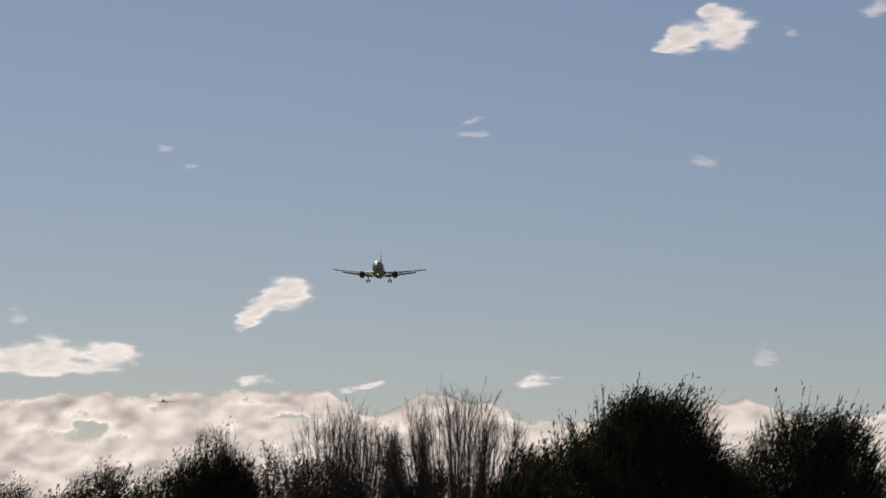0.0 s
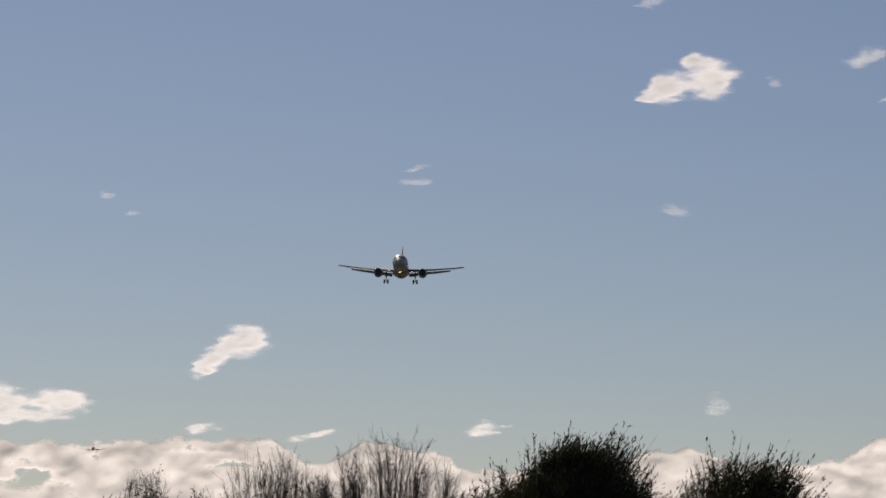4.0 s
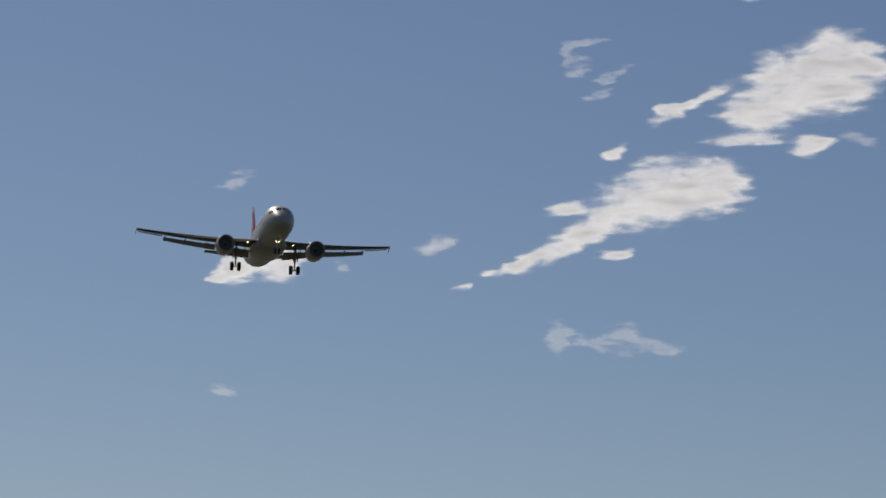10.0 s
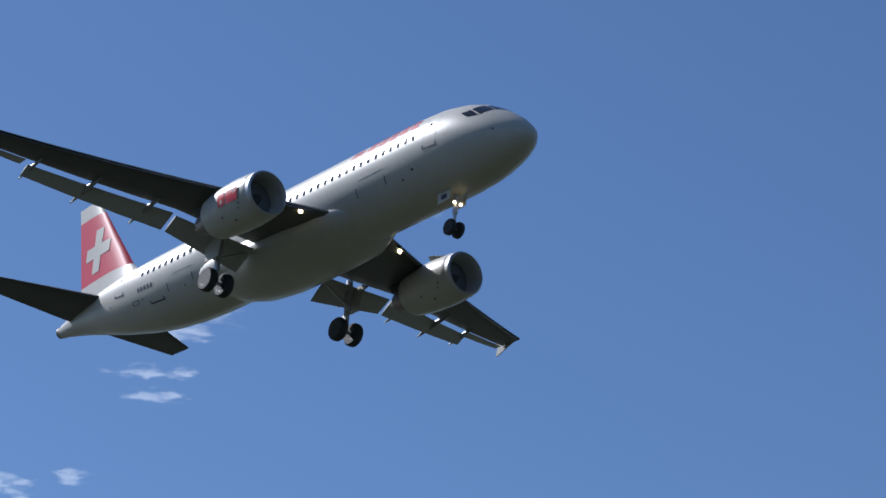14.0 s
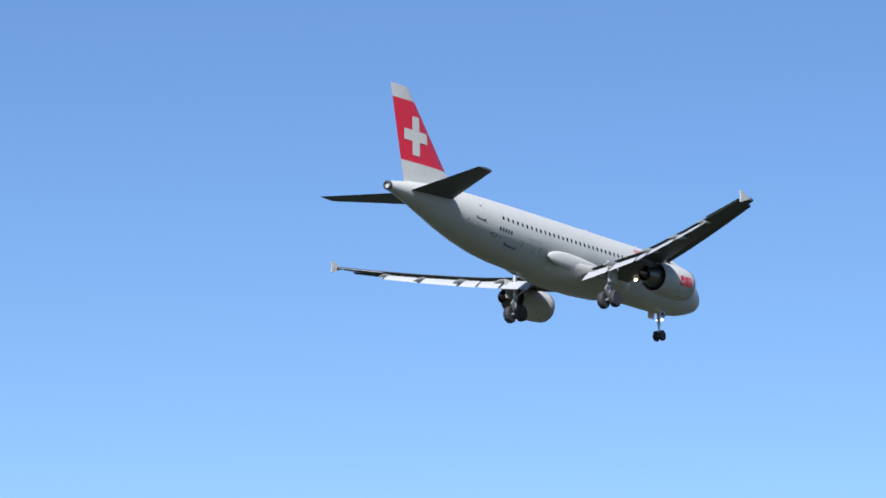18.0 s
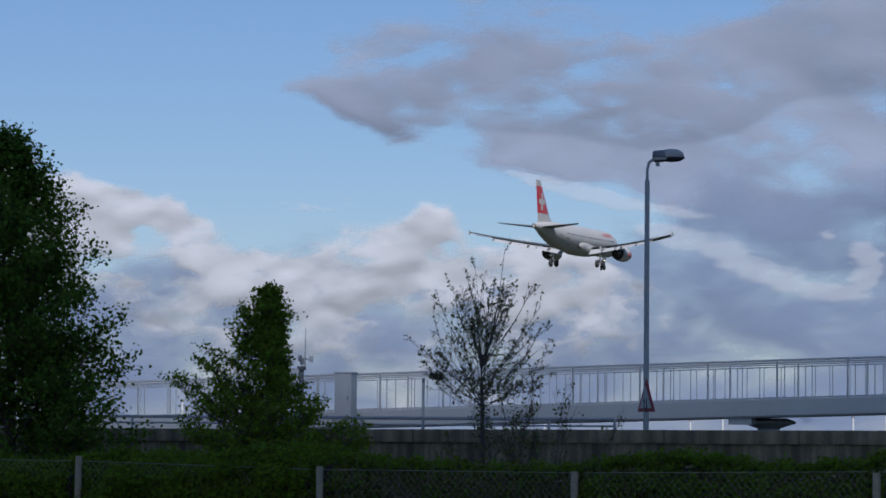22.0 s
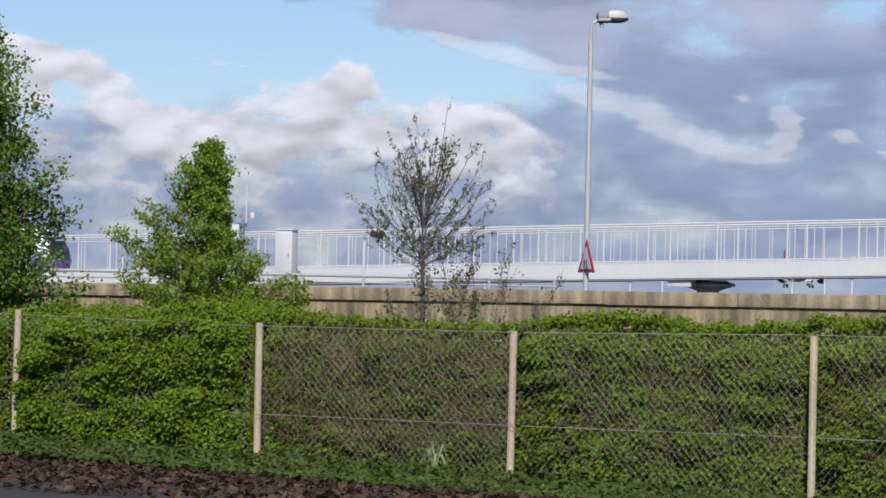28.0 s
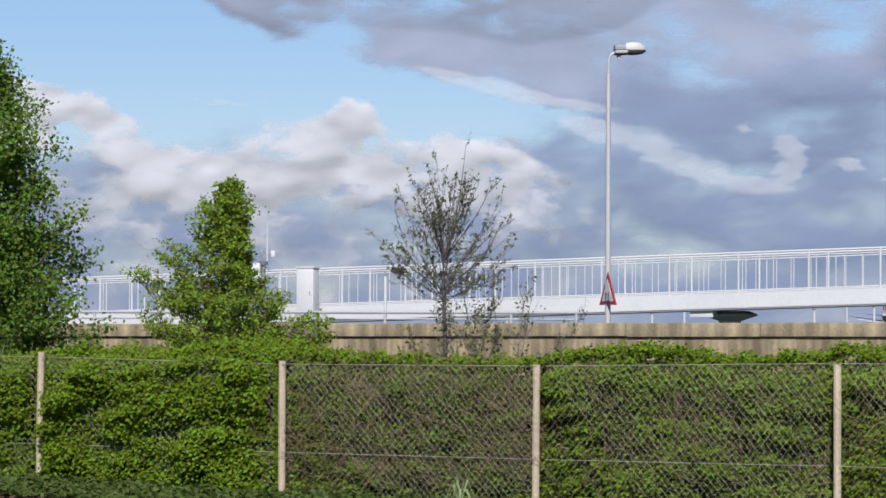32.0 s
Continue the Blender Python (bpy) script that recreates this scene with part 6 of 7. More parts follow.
def street_lamp(at, height, turn, head, label, thick=0.05, thin_from=None):
    lamp = thing("street_lamp", label, "street lamp", at)
    bm = bmesh.new()
    thin_from = thin_from or height * 0.93
    tube(bm, (0, 0, -0.1), (0, 0, height * 0.18), thick * 1.35, thick * 1.3, 14)
    tube(bm, (0, 0, height * 0.18), (0, 0, thin_from), thick * 1.02, thick * 0.85, 14)
    part("pole", bm, GALV, lamp)
    return lamp


far_lamp = street_lamp((2.79, 51.9, 0), 6.3, 0, None, "tall galvanised street lamp with a warning sign", 0.048, 5.93)
bm = bmesh.new()
pts = [Vector((0, 0, 5.9)), Vector((0, 0, 6.12)), Vector((0.03, 0, 6.24)), Vector((0.10, 0, 6.29)), Vector((0.2, 0, 6.30))]
for a, b in zip(pts, pts[1:]):
    tube(bm, a, b, 0.024, n=8)
part("bracket", bm, GALV, far_lamp)
lamp_head(far_lamp, pose(0.12, 0, 6.32, 0, -3, 8), 0.50)
near_lamp = street_lamp((-7.0, 2.92, 0), 5.1, 0, None, "grey street lamp with a pale domed head", 0.05, 4.98)
lamp_head(near_lamp, Matrix.Translation((-0.076, -0.078, 5.303)) @ Matrix.Rotation(radians(66), 4, "Z") @ Matrix.Rotation(radians(-13), 4, "Y"), 0.735)


def slim_pole():
    pole = thing("slim_pole", "tall slim pale pole at the end of the fence", "pole", (4.66, 29.7, 0))
    part("shaft", tube(tube(bmesh.new(), (0, 0, -0.2), (0, 0, 1.2), 0.036, 0.034, 12), (0, 0, 1.2), (0, 0, 3.55), 0.028, 0.026, 12), LAMP_WHITE, pole)
    part("cap", lathe(bmesh.new(), [(3.54, 0.03), (3.57, 0.03), (3.585, 0.004)], (0, 0, 0), "z", 12, True), LAMP_GREY, pole)


slim_pole()


def warning_sign():
    red, whitep, black = material("sign_red", (0.27, 0.022, 0.025), 0.5, vary=0.08), material("sign_white", (0.45, 0.44, 0.42), 0.5, vary=0.08), material("sign_black", (0.02, 0.02, 0.02), 0.5)
    sign = thing("warning_sign", "red-bordered triangular sign with two black arrows, fixed to the lamp", "road sign", (2.79, 51.82, 1.93), turn=-67)

    def tri(r, y, th):
        return plate(bmesh.new(), [(-r, 0.3 - r * 0.5774), (r, 0.3 - r * 0.5774), (0, 0.3 + r * 1.1547)], th, Matrix.Translation((0, y, -0.03)))
    part("border", tri(0.32, 0, 0.02), red, sign)
    part("face", tri(0.215, -0.014, 0.006), whitep, sign)
    for x, up in ((-0.045, 1), (0.045, -1)):
        out = [(-0.014, -0.1), (0.014, -0.1), (0.014, 0.04), (0.036, 0.04), (0, 0.11), (-0.036, 0.04), (-0.014, 0.04)]
        part("arrow", plate(bmesh.new(), [(x + a, 0.235 + up * b) for a, b in out], 0.004, Matrix.Translation((0, -0.021, -0.03))), black, sign)
    for z in (0.14, 0.34):
        part("clip", box(bmesh.new(), (0.12, 0.06, 0.03), (0, 0.03, z), 0.004), GALV, sign)


warning_sign()


def guideway_cabinet():
    cab = thing("equipment_cabinet", "tall white equipment cabinet beside the guideway railing", "cabinet", guide_point(-0.75, -0.75, -0.45), turn=math.degrees(math.atan2(GUIDE_WAY.y, GUIDE_WAY.x)))
    part("body", box(bmesh.new(), (0.60, 0.45, 1.70), (0, 0, 0.85), 0.02), WHITE_STEEL, cab)
    part("door", box(bmesh.new(), (0.5, 0.02, 1.45), (0, -0.237, 0.90), 0.008), WHITE_STEEL, cab)
    part("handle", box(bmesh.new(), (0.03, 0.03, 0.12), (0.19, -0.262, 0.9), 0.006), LAMP_GREY, cab)
    part("roof", box(bmesh.new(), (0.66, 0.50, 0.05), (0, 0, 1.725), 0.012), WHITE_STEEL, cab)


guideway_cabinet()


def mast():
    m = thing("antenna_mast", "slim mast with a whip antenna and small instruments", "mast", guide_point(-2.1, -1.0, -2.2))
    part("pole", tube(bmesh.new(), (-0.12, 0, -0.1), (-0.12, 0, 3.66), 0.085, 0.075), LAMP_GREY, m)
    part("collar", tube(bmesh.new(), (-0.12, 0, 3.6), (-0.12, 0, 3.72), 0.15, 0.15), DARK_GREY, m)
    part("whip_antenna", tube(bmesh.new(), (0, 0, 3.66), (0, 0, 4.95), 0.03, 0.010), WHITE_STEEL, m)
    for x, z in ((-0.17, 3.98), (0.19, 3.96), (-0.10, 3.86)):
        part("instrument", box(bmesh.new(), (0.13, 0.12, 0.2), (x, 0, z), 0.02), LAMP_GREY if x < 0.1 else WHITE_STEEL, m)
        part("arm", tube(bmesh.new(), (0, 0, z), (x, 0, z), 0.018), LAMP_GREY, m)
    part("junction_box", box(bmesh.new(), (0.36, 0.25, 0.68), (-0.40, 0, 3.32), 0.02), WHITE_STEEL, m)


mast()


def watch_camera():
    c = thing("security_camera", "dark security camera on a pale post by the guideway", "camera", (-1.76, 94.0, 0.0))
    part("pole", tube(bmesh.new(), (0, 0, -0.1), (0, 0, 3.15), 0.05, 0.045), WHITE_STEEL, c)
    part("housing", box(bmesh.new(), (0.42, 0.16, 0.15), (-0.08, 0, 3.3), 0.03, Matrix.Rotation(radians(8), 4, "Y")), LAMP_BOWL, c)
    part("bracket", box(bmesh.new(), (0.1, 0.1, 0.12), (0, 0, 3.18), 0.02), LAMP_GREY, c)
    part("hood", box(bmesh.new(), (0.46, 0.2, 0.03), (-0.06, 0, 3.39), 0.01, Matrix.Rotation(radians(8), 4, "Y")), LAMP_BOWL, c)


watch_camera()


def barrier():
    b = thing("crash_barrier", "grey steel guard rail along the road", "barrier")
    way, at = FENCE_WAY, Vector((-1.2, 66.0, 0))
    s0, s1 = -14.0, 4.6
    q = lambda s, z: at + way * s + Vector((0, 0, z))
    for z, r in ((1.92, 0.035), (1.78, 0.02)):
        part("rail", tube(bmesh.new(), q(s0, z), q(s1, z), r, n=8), GALV, b)
    s = s0
    while s <= s1 + 0.01:
        part("post", tube(bmesh.new(), q(s, 0), q(s, 1.93), 0.03, n=8), GALV, b)
        s += 1.55


barrier()


# ---- a driverless pod on the guideway and cars on the road ----
def pod_car():
    white, dark = material("pod_white", (0.78, 0.78, 0.78), 0.3, vary=0.04), material("pod_glass", (0.02, 0.02, 0.025), 0.1, vary=0.05)
    purple = bpy.data.materials["pod_white"].copy()
    purple.name = "pod_white_and_violet"
    t = purple.node_tree
    n, link = t.nodes, t.links.new
    b = n["Principled BSDF"]
    col = b.inputs["Base Color"].links[0].from_socket
    tc, sep, mr, mx = n.new("ShaderNodeTexCoord"), n.new("ShaderNodeSeparateXYZ"), n.new("ShaderNodeMapRange"), n.new("ShaderNodeMix")
    link(tc.outputs["Object"], sep.inputs[0]), link(sep.outputs["Z"], mr.inputs["Value"])
    mr.inputs["From Min"].default_value, mr.inputs["From Max"].default_value = 0.55, 0.98
    mr.inputs["To Min"].default_value, mr.inputs["To Max"].default_value = 1, 0
    mx.data_type = "RGBA"
    mx.inputs["B"].default_value = (0.17, 0.075, 0.27, 1)
    link(mr.outputs["Result"], mx.inputs["Factor"]), link(col, mx.inputs["A"]), link(mx.outputs["Result"], b.inputs["Base Color"])
    pod = thing("transit_pod", "white and violet driverless pod with dark windows", "pod")

    levels = [(0.12, 1.36, 0.62), (0.22, 1.50, 0.70), (0.45, 1.55, 0.73), (0.75, 1.53, 0.74), (1.0, 1.45, 0.72), (1.22, 1.32, 0.68), (1.42, 1.15, 0.62), (1.56, 0.98, 0.55), (1.63, 0.80, 0.45), (1.66, 0.5, 0.28)]
    zs = [v[0] for v in levels]

    def girth(z):
        return float(np.interp(z, zs, [v[1] for v in levels])), float(np.interp(z, zs, [v[2] for v in levels]))

    def skin(turn, z, off=0.0):
        a, b = girth(z)
        c, s = math.cos(turn), math.sin(turn)
        return Vector(((a + off) * math.copysign(abs(c) ** 0.55, c), (b + off) * math.copysign(abs(s) ** 0.55, s), z + off * 0.5))

    part("shell", rings(bmesh.new(), [[skin(2 * math.pi * k / 48, z) for k in range(48)] for z in zs]), purple, pod, "white shell fading to violet below")

    def glazing(name, span, z0, z1, label, rows=8, cols=10):
        """A pane that follows the shell; span(z) gives its first and last turn round the pod."""
        bm = bmesh.new()
        sheets = []
        for off in (0.018, -0.02):
            sheets.append([[bm.verts.new(skin(span(z)[0] + (span(z)[1] - span(z)[0]) * i / cols, z, off)) for i in range(cols + 1)] for z in np.linspace(z0, z1, rows + 1)])
        for j in range(rows):
            for i in range(cols):
                bm.faces.new((sheets[0][j][i], sheets[0][j][i + 1], sheets[0][j + 1][i + 1], sheets[0][j + 1][i]))
        rim = [(0, i) for i in range(cols + 1)] + [(j, cols) for j in range(1, rows + 1)] + [(rows, i) for i in range(cols - 1, -1, -1)] + [(j, 0) for j in range(rows - 1, 0, -1)]
        for (j, i), (q, r) in zip(rim, rim[1:] + rim[:1]):
            bm.faces.new((sheets[0][j][i], sheets[0][q][r], sheets[1][q][r], sheets[1][j][i]))
        part(name, bm, dark, pod, label)

    def turn_at(x, z):
        return math.acos(max(-1.0, min(1.0, math.copysign(abs(x / girth(z)[0]) ** (1 / 0.55), x))))
    for side in (-1, 1):
        glazing("door_window", lambda z: (side * turn_at(0.60, z), side * turn_at(0.02, z)), 0.34, 1.30, "dark glass door leaf")
        glazing("door_window", lambda z: (side * turn_at(-0.02, z), side * turn_at(-0.60, z)), 0.34, 1.30, "dark glass door leaf")
        glazing("upper_window", lambda z: (side * turn_at(0.62, z), side * turn_at(-0.62, z)), 1.34, 1.60, "dark glass strip above the doors")
    for e in (-1, 1):
        base = 0.0 if e > 0 else math.pi
        glazing("end_window", lambda z: (base - 0.72 - 0.25 * (z - 0.6), base + 0.72 + 0.25 * (z - 0.6)), 0.58, 1.54, "raked dark window wrapped round the end", 8, 16)
        for y in (-0.56, 0.56):
            part("wheel", lathe(bmesh.new(), [(-0.08, 0.05), (-0.08, 0.24), (0.08, 0.24), (0.08, 0.05)], (e * 0.98, y, 0.25), "y", 18, True), RUBBER, pod)
    return pod


pod = pod_car()


def car(name, label, paint, paint_name):
    m = material(paint_name, paint, 0.25, vary=0.05, scale=0.8)
    c = thing(name, label, "car")
    rows = [(-2.15, 0.55, 0.78, 0.72), (-2.05, 0.35, 0.92, 0.82), (-1.3, 0.32, 0.98, 0.86), (-0.4, 0.32, 0.98, 0.88), (0.9, 0.32, 0.95, 0.88), (1.7, 0.33, 0.86, 0.84), (2.1, 0.4, 0.72, 0.74), (2.18, 0.5, 0.62, 0.66)]
    loops = [[Vector((x, y * w, z)) for y, z in ((-0.92, lo), (-1, (lo + hi) / 2), (-0.97, hi - 0.06), (-0.9, hi), (0.9, hi), (0.97, hi - 0.06), (1, (lo + hi) / 2), (0.92, lo))] for x, lo, hi, w in rows]
    part("body", rings(bmesh.new(), loops), m, c)
    cab = [(-1.85, 0.97, 0.8), (-1.35, 1.40, 0.66), (-0.6, 1.47, 0.64), (0.1, 1.45, 0.64), (0.55, 1.30, 0.67), (1.1, 0.95, 0.78)]
    part("glasshouse", rings(bmesh.new(), [[Vector((x, y * w, z)) for y, z in ((-1.08, 0.9), (-1, z1 - 0.05), (-0.8, z1 - 0.02), (0.8, z1 - 0.02), (1, z1 - 0.05), (1.08, 0.9))] for x, z1, w in cab]), PANE, c, "dark car windows")
    roof = [(-1.38, 1.385, 0.6), (-1.1, 1.455, 0.62), (-0.5, 1.495, 0.62), (0.05, 1.48, 0.62), (0.42, 1.385, 0.62)]
    part("roof", rings(bmesh.new(), [[Vector((x, y * w, z - d)) for y, d in ((-1, 0.06), (-0.85, 0.0), (0.85, 0.0), (1, 0.06), (0.85, 0.05), (-0.85, 0.05))] for x, z, w in roof]), m, c)
    for x in (-1.3, 1.35):
        for y in (-0.8, 0.8):
            tyre = part("wheel", lathe(bmesh.new(), [(-0.1, 0.17), (-0.1, 0.29), (-0.06, 0.32), (0.06, 0.32), (0.1, 0.29), (0.1, 0.17)], (0, 0, 0), "y", 20, True), RUBBER, c)
            tyre.location = (x, y, 0.32)
            part("rim", lathe(bmesh.new(), [(-0.105, 0.02), (-0.105, 0.19), (0.105, 0.19), (0.105, 0.02)], (0, 0, 0), "y", 14, True), METAL, tyre)
    for y in (-0.6, 0.6):
        part("headlight", box(bmesh.new(), (0.1, 0.3, 0.13), (2.09, y, 0.58), 0.03), METAL, c)
        part("tail_light", box(bmesh.new(), (0.08, 0.26, 0.16), (-2.1, y, 0.7), 0.03), RED_PAINT, c)
    return c


dark_car = car("car", "dark blue car driving along the road behind the wall", (0.012, 0.016, 0.03), "dark_blue_car_paint")
blue_car = car("car", "blue car driving along the road behind the wall", (0.03, 0.10, 0.28), "blue_car_paint")
part("roof_stripe", box(bmesh.new(), (0.9, 1.0, 0.02), (-0.4, 0, 1.5), 0.006), RED_PAINT, blue_car, "red stripe on the roof")


def lorry():
    red = material("red_lorry_paint", (0.24, 0.03, 0.03), 0.4, vary=0.1, scale=0.6)
    c = thing("lorry", "red lorry driving along the road behind the trees", "lorry")
    part("cargo_box", box(bmesh.new(), (4.6, 2.2, 1.4), (-0.9, 0, 1.45), 0.05), red, c)
    part("cab", box(bmesh.new(), (1.6, 2.1, 1.5), (2.3, 0, 1.25), 0.18), red, c)
    part("windscreen", box(bmesh.new(), (0.06, 1.8, 0.7), (3.09, 0, 1.75), 0.02), PANE, c)
    part("chassis", box(bmesh.new(), (6.0, 0.9, 0.25), (0, 0, 0.62), 0.03), LAMP_GREY, c)
    for y in (-1.06, 1.06):
        part("side_window", box(bmesh.new(), (0.8, 0.03, 0.6), (2.4, y, 1.8), 0.01), PANE, c)
    for x in (-2.2, 2.1):
        for y in (-0.9, 0.9):
            w = part("wheel", lathe(bmesh.new(), [(-0.14, 0.25), (-0.14, 0.44), (-0.08, 0.48), (0.08, 0.48), (0.14, 0.44), (0.14, 0.25)], (0, 0, 0), "y", 20, True), RUBBER, c)
            w.location = (x, y, 0.48)
            part("rim", lathe(bmesh.new(), [(-0.145, 0.03), (-0.145, 0.27), (0.145, 0.27), (0.145, 0.03)], (0, 0, 0), "y", 14, True), METAL, w)
    return c


red_lorry = lorry()


# ---- the road and the far side of the airfield ----
def road():
    m = material("asphalt", (0.05, 0.05, 0.052), 0.85, vary=0.15, scale=0.5, fine=30.0, bump=0.3)
    bm = bmesh.new()
    q = lambda s, d, z: Vector((0, 50, 0)) + FENCE_WAY * s + FENCE_BACK * d + Vector((0, 0, z))
    loops = [[q(s, d, z) for d, z in ((-7, 0), (-6.5, 0.45), (9, 0.45), (9.5, 0))] for s in (-700, -60, 0, 60, 700)]
    rings(bm, loops)
    tagged(link_mesh("road", bm, m), "raised asphalt road behind the concrete wall", "road", kind="structure")


road()


def far_things():
    rng = np.random.default_rng(40)
    cream = material("far_white_sheeting", (0.7, 0.7, 0.68), 0.6, vary=0.1, scale=0.2)
    grey = material("far_grey_cladding", (0.36, 0.38, 0.40), 0.6, vary=0.12, scale=0.2)
    for az, dist, w, h, mat in ((4.35, 480, 4.0, 2.5, cream), (6.3, 520, 4.5, 2.6, cream), (7.05, 480, 4.0, 2.4, grey), (8.2, 500, 6.0, 2.6, cream), (-5.0, 520, 7.0, 4.4, cream), (-5.9, 540, 5.0, 3.6, grey), (2.6, 620, 6.0, 2.7, grey)):
        a = radians(az)
        hut = thing("service_hut", "small pale service hut on the far airfield", "hut", (dist * math.sin(a), dist * math.cos(a), 0), "far airfield huts", turn=float(rng.uniform(-25, 25)))
        bm = bmesh.new()
        h *= 0.42
        w *= 1.2
        rings(bm, [[Vector((x, y, z)) for y, z in ((-1.6, 0), (-1.6, h * 0.75), (0, h), (1.6, h * 0.75), (1.6, 0))] for x in (-w / 2, w / 2)])
        part("shell", bm, mat, hut)
        part("door", box(bmesh.new(), (1.2, 0.08, h * 0.6), (0.4, -1.63, h * 0.3), 0.01), LAMP_GREY, hut)
    for az, dist, h in ((1.2, 150, 2.4), (3.9, 140, 2.2), (4.5, 140, 2.5), (6.9, 135, 2.4), (8.0, 130, 2.5), (-5.55, 150, 3.0), (-4.9, 150, 2.9), (5.2, 210, 3.0), (7.5, 200, 2.9)):
        a = radians(az)
        post = thing("marker_post", "slender pale marker post beyond the guideway", "post", (dist * math.sin(a), dist * math.cos(a), 0), "airfield marker posts")
        part("shaft", tube(bmesh.new(), (0, 0, -0.1), (0, 0, h), 0.05, 0.045), WHITE_STEEL, post)
        part("cap", box(bmesh.new(), (0.16, 0.16, 0.12), (0, 0, h), 0.02), LAMP_GREY, post)


far_things()


# ---- trees below the approach path, seen against the light ----
SIDE = Vector((-0.945, 0.326, 0))
BLOWN = np.array(SIDE) * 0.55 + np.array((0, 0, 0.85))
BACKLIT = "trees below the approach path"
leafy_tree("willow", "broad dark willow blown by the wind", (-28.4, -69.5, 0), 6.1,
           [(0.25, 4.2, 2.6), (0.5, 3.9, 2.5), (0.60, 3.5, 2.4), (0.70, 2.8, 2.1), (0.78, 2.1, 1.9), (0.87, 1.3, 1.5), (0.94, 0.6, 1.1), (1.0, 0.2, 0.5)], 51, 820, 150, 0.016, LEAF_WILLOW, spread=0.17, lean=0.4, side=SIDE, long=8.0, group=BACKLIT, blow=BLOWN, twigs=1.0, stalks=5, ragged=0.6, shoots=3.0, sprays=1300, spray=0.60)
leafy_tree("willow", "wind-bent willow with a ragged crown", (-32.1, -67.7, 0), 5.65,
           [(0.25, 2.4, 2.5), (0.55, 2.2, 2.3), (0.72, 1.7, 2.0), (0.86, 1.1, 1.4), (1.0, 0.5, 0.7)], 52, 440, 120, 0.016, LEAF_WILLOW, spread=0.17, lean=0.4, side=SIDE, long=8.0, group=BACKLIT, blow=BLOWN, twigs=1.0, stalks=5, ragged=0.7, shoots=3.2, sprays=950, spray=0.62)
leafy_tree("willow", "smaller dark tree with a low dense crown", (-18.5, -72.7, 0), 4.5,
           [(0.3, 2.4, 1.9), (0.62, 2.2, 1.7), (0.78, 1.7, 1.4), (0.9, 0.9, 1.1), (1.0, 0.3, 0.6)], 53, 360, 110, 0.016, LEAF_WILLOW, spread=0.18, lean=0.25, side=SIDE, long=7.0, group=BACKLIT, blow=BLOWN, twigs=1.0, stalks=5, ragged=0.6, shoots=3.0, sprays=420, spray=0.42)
bare_tree("bare_tree", "thin tree with feathery upper twigs behind a dense one", (-18.75, -73.2, 0), 5.3, 65, 46, 1.0, 0.3, 2600, 0.03, LEAF_WILLOW, 0.0036, side=SIDE, lean=0.5, group=BACKLIT)
bare_tree("bare_tree", "bare tree with many upright shoots", (-21.8, -71.7, 0), 5.85, 61, 70, 1.6, 0.3, 700, 0.03, LEAF_WILLOW, 0.0042, side=SIDE, group=BACKLIT)
bare_tree("bare_tree", "wide bare tree with a fan of upright shoots", (-24.6, -70.9, 0), 6.3, 62, 100, 2.15, 0.3, 500, 0.03, LEAF_WILLOW, 0.0042, side=SIDE, group=BACKLIT)
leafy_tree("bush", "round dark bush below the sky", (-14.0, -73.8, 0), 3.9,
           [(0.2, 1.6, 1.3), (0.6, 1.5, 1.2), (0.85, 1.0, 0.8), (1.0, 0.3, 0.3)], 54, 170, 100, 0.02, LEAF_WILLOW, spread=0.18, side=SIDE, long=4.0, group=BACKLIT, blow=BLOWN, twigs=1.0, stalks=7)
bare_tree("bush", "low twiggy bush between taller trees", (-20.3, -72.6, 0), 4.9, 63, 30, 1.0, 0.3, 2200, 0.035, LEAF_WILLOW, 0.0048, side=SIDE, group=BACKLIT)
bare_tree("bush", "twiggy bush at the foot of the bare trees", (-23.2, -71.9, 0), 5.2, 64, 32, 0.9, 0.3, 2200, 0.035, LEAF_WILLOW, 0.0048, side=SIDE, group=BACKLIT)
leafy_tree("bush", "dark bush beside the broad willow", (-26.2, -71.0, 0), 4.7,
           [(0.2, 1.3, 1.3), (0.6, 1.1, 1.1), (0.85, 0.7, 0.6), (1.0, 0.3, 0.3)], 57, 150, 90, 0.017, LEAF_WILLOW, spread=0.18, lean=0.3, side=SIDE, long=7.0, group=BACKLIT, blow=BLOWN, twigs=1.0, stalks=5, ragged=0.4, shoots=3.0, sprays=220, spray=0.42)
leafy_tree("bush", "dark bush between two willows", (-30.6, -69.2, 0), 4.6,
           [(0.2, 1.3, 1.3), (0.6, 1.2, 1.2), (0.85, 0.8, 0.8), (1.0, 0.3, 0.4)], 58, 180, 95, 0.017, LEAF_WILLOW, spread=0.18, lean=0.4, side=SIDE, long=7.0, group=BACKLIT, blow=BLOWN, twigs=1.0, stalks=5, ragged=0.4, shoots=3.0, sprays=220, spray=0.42)

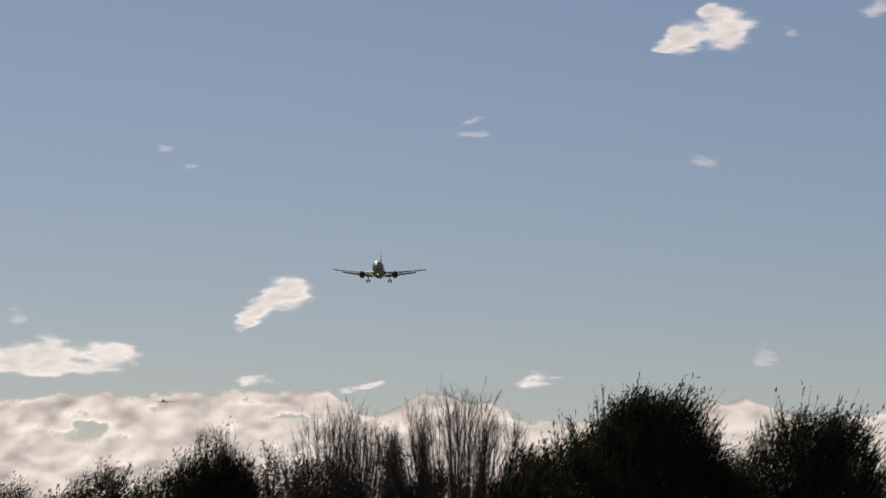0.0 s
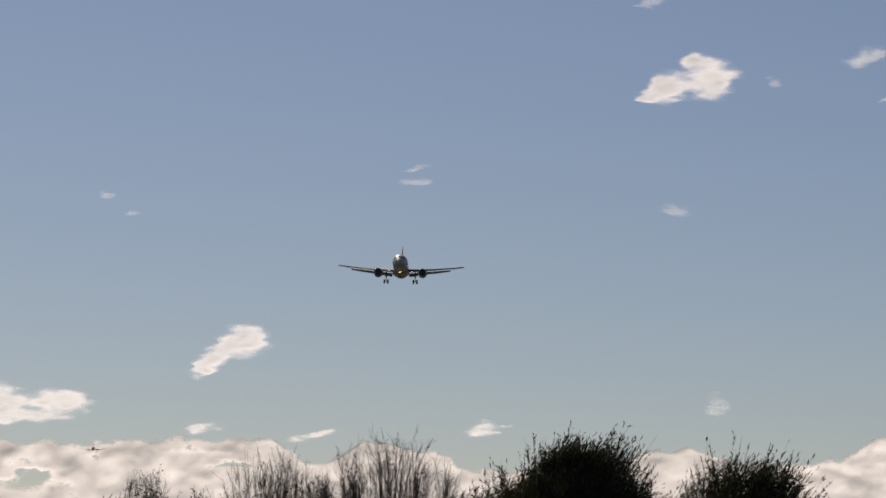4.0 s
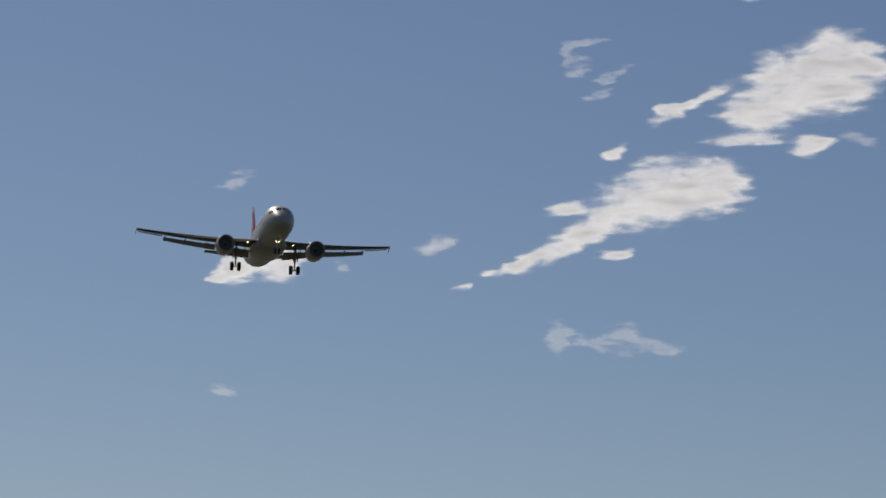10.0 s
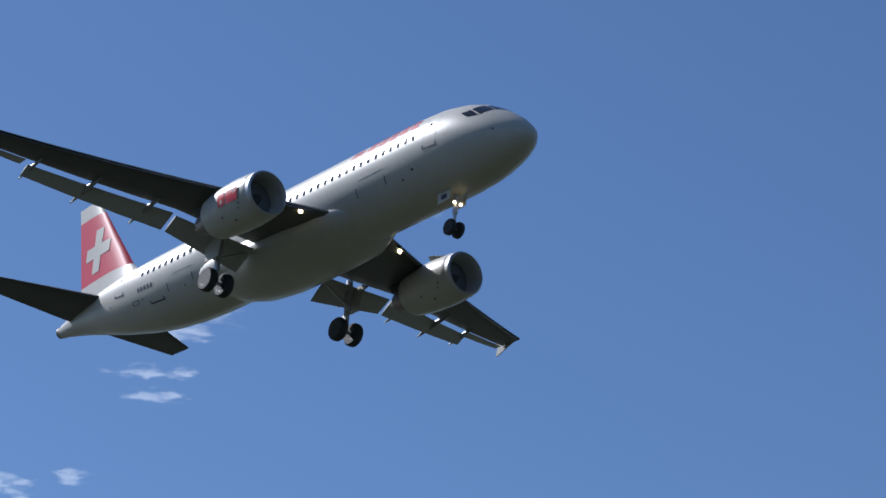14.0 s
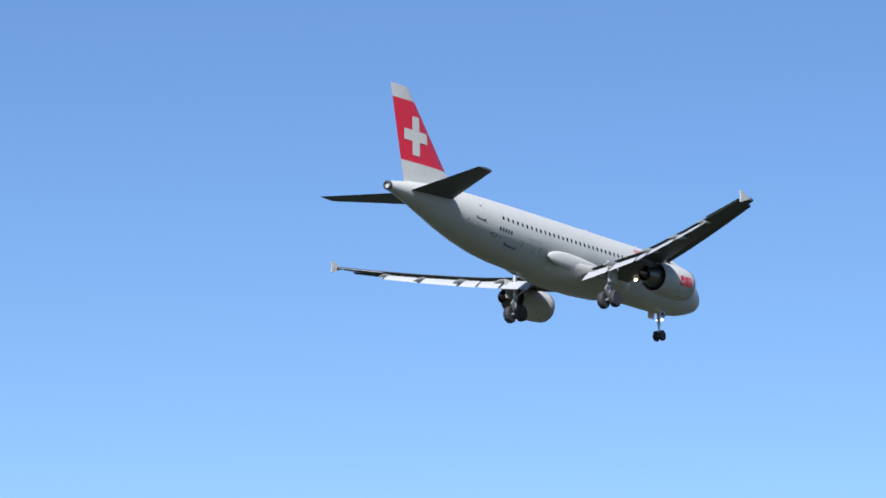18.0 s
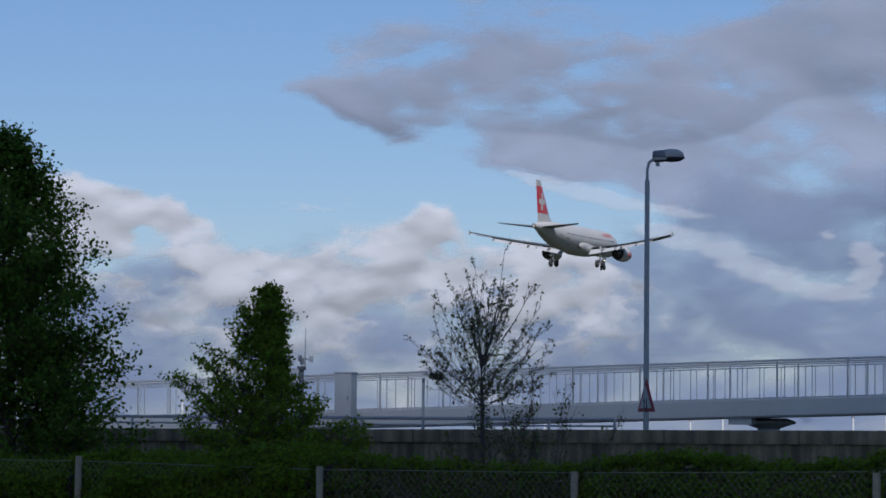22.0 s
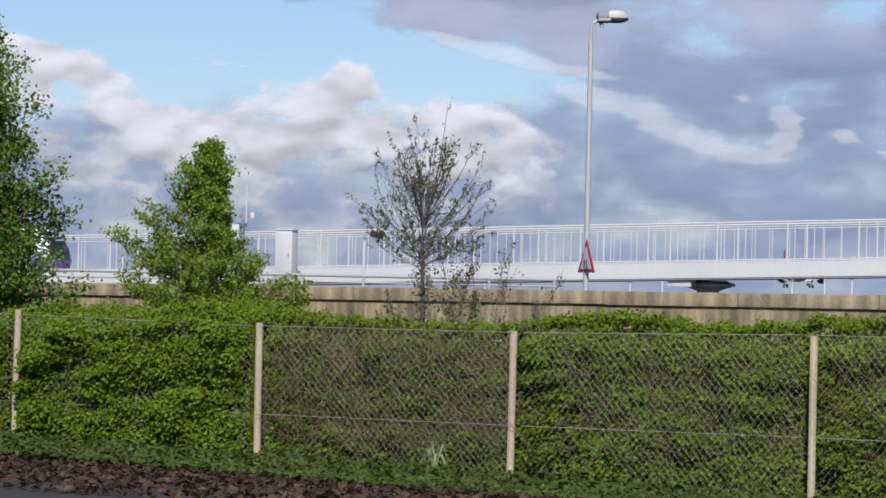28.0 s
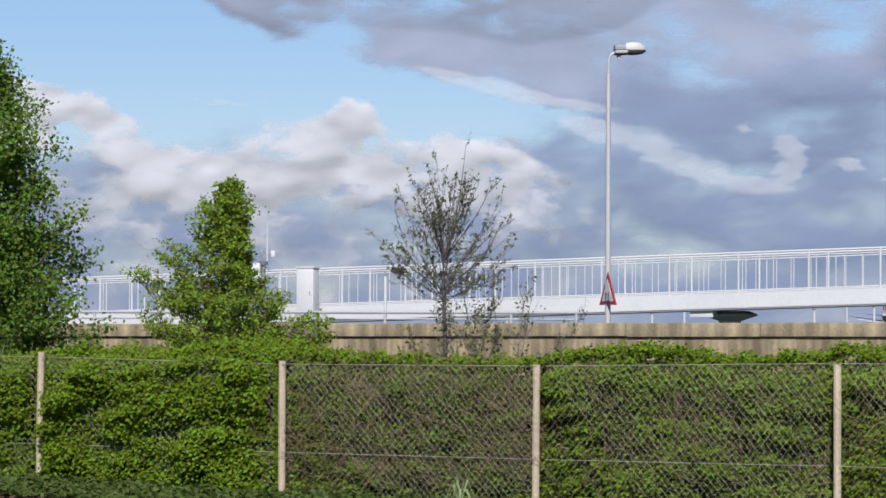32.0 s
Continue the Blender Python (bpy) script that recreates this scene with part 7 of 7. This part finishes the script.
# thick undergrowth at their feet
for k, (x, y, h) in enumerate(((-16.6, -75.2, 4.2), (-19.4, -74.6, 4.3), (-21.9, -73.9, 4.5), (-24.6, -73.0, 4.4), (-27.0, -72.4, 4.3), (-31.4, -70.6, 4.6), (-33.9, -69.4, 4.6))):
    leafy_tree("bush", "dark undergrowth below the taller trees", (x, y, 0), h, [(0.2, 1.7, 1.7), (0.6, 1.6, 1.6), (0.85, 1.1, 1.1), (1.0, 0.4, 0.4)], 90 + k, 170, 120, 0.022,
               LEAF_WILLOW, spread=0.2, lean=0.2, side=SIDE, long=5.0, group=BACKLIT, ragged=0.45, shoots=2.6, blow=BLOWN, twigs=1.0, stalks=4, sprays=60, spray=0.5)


def distant_jet():
    """A small twin-engine jet far down the approach path."""
    far = thing("distant_jet", "tiny dark jet far away on the approach path", "aircraft")
    prof = [(0, 0.05, -0.1), (-1, 0.75, 0), (-3, 1.2, 0.05), (-16, 1.25, 0.05), (-21, 0.7, 0.5), (-24, 0.15, 0.8)]
    part("fuselage", rings(bmesh.new(), [[Vector((x, r * math.cos(2 * math.pi * k / 16), z + r * math.sin(2 * math.pi * k / 16))) for k in range(16)] for x, r, z in prof]), PAINT, far)
    for side in (1, -1):
        loops = [[Vector((-8.5 - 0.45 * y - a, side * y, -0.9 + 0.1 * y + b)) for a, b in foil(c, 0.12)] for y, c in ((1.0, 4.6), (5.0, 2.8), (11.3, 1.3))]
        part("wing", rings(bmesh.new(), loops), GREY_PAINT, far)
        part("engine", lathe(bmesh.new(), [(-9.0, 0.6), (-8.6, 0.75), (-10.5, 0.8), (-12.0, 0.5)], (0, side * 3.8, -1.2), "x", 16), PAINT, far)
        loops = [[Vector((-20.5 - 0.5 * y - a, side * y, 0.9 + b)) for a, b in foil(c, 0.1)] for y, c in ((0.3, 2.6), (4.0, 1.3))]
        part("tail_plane", rings(bmesh.new(), loops), GREY_PAINT, far)
        part("main_wheel", lathe(bmesh.new(), [(-0.15, 0.2), (-0.15, 0.45), (0.15, 0.45), (0.15, 0.2)], (-11.5, side * 2.2, -2.6), "y", 14, True), RUBBER, far)
        part("gear_strut", tube(bmesh.new(), (-11.5, side * 2.2, -0.9), (-11.5, side * 2.2, -2.6), 0.12), METAL, far)
    part("fin", plate(bmesh.new(), [(-18.5, 1.0), (-22.5, 5.0), (-24.2, 5.0), (-23.6, 0.9)], 0.25), PAINT, far)
    for ob in far.children:
        ob.data.transform(Matrix.Scale(1.7, 4))
    return far


far_jet = distant_jet()


# ---- what moves ----
def flight(x, y, z, heading, pitch, roll):
    """An aircraft's pose: heading clockwise from +y, nose up and left wing up, in degrees."""
    h, p, r = radians(heading), radians(pitch), radians(roll)
    f = Vector((math.sin(h) * math.cos(p), math.cos(h) * math.cos(p), math.sin(p)))
    l0 = Vector((-math.cos(h), math.sin(h), 0))
    left = l0 * math.cos(r) + f.cross(l0) * math.sin(r)
    up = f.cross(left)
    return Matrix(((f.x, left.x, up.x, x), (f.y, left.y, up.y, y), (f.z, left.z, up.z, z), (0, 0, 0, 1)))


def motions():
    walk(jet, [
        (0, flight(-318.09, -1003.39, 110.58, 19.84, 0.48, 0.29)),
        (2, flight(-287.75, -869.71, 103.47, 19.84, 0.48, 0.29)),
        (4, flight(-257.31, -735.61, 96.34, 20.46, 0.00, -0.42)),
        (6, flight(-226.78, -601.06, 89.19, 20.46, 0.00, -0.42)),
        (8, flight(-196.14, -466.08, 82.01, 20.40, 0.31, -0.85)),
        (9, flight(-180.88, -398.37, 78.41, 20.15, 0.27, -1.35)),
        (10, flight(-165.65, -330.50, 74.81, 19.72, 0.15, -1.55)),
        (11, flight(-150.28, -262.62, 71.20, 19.52, 0.09, -1.44)),
        (12, flight(-134.83, -194.62, 67.58, 19.48, 0.16, -2.11)),
        (13, flight(-119.32, -126.54, 63.96, 19.62, 0.12, -2.46)),
        (13.5, flight(-111.55, -92.48, 62.15, 19.78, 0.04, -2.56)),
        (14, flight(-103.74, -58.43, 60.34, 20.00, -0.03, -2.50)),
        (14.5, flight(-95.89, -24.38, 58.52, 20.28, 0.01, -1.62)),
        (15, flight(-88.14, 9.79, 56.70, 20.30, 0.10, -0.78)),
        (15.5, flight(-80.38, 43.98, 54.88, 20.26, 0.11, -0.88)),
        (16, flight(-72.61, 78.21, 53.06, 20.21, 0.08, -1.21)),
        (16.5, flight(-64.83, 112.46, 51.24, 20.17, 0.03, -1.55)),
        (17, flight(-57.06, 146.73, 49.42, 20.08, 0.04, -1.73)),
        (17.5, flight(-49.27, 181.04, 47.60, 19.95, 0.16, -1.70)),
        (18, flight(-41.48, 215.37, 45.77, 19.80, 0.35, -1.53)),
        (18.5, flight(-33.68, 249.73, 43.94, 19.66, 0.56, -1.23)),
        (19, flight(-25.87, 284.11, 42.12, 19.54, 0.74, -0.76)),
        (20, flight(-10.25, 352.97, 38.45, 19.71, 0.88, 0.86)),
        (21, flight(5.08, 421.93, 35.17, 20.94, 0.28, 1.52)),
        (22, flight(21.08, 491.00, 31.11, 20.99, 0.15, 1.30)),
        (23, flight(36.78, 560.18, 27.43, 20.57, 0.47, 1.62)),
        (24, flight(52.51, 629.48, 23.75, 20.00, 0.66, 1.34)),
        (25, flight(68.26, 698.87, 20.06, 19.62, 0.56, 0.69)),
        (26, flight(84.04, 768.38, 16.36, 19.94, 0.37, -0.28)),
        (27, flight(99.8, 838.0, 12.7, 19.93, 1.5, 0)),
        (28, flight(115.66, 907.73, 9.0, 19.93, 2.5, 0)),
        (29, flight(131.2, 975.8, 5.8, 19.93, 3.0, 0)),
        (30, flight(146.3, 1041.5, 4.6, 19.93, 2.0, 0)),
        (32, flight(174.5, 1165.0, 4.25, 19.93, 0.3, 0)),
    ])
    walk(far_jet, [(0, flight(-1059.4, -4365.7, 263.1, 13.6, 1.0, 0)), (16, flight(-795.7, -3279.1, 198.0, 13.6, 1.0, 0)), (32, flight(-532.1, -2192.6, 133.0, 13.6, 1.0, 0))])
    turn = math.degrees(math.atan2(GUIDE_WAY.y, GUIDE_WAY.x))

    def on_guideway(s):
        return Matrix.Translation(guide_point(s, 1.05, -0.12)) @ pose(0, 0, 0, 0, -math.degrees(math.atan(GUIDE_RISE)), turn)

    walk(pod, [(t, on_guideway(s - 0.62)) for t, s in ((0, -56), (19, -56), (21, -54), (23, -45), (25, -35.5), (27, -19.2), (28, -10.8), (29, -2.4), (30, 5.2), (31, 12.8), (32, 20.4))])
    lane = math.degrees(math.atan2(FENCE_WAY.y, FENCE_WAY.x))

    def on_road(s, d, back):
        q = Vector((0, 50, 0.45)) + FENCE_WAY * s + FENCE_BACK * d
        return pose(*q, 0, 0, lane + (180 if back else 0))

    walk(dark_car, [(t, on_road(-2.20 + 16 * (t - 20.6), 6.0, False)) for t in (0, 10, 20, 32)])
    walk(blue_car, [(t, on_road(-7.40 - 16 * (t - 27.5), 2.0, True)) for t in (0, 14, 27, 32)])
    walk(red_lorry, [(t, on_road(-18.6 - 13 * (t - 20), 3.5, True)) for t in (0, 10, 20, 32)])
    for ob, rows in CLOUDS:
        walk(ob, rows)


motions()
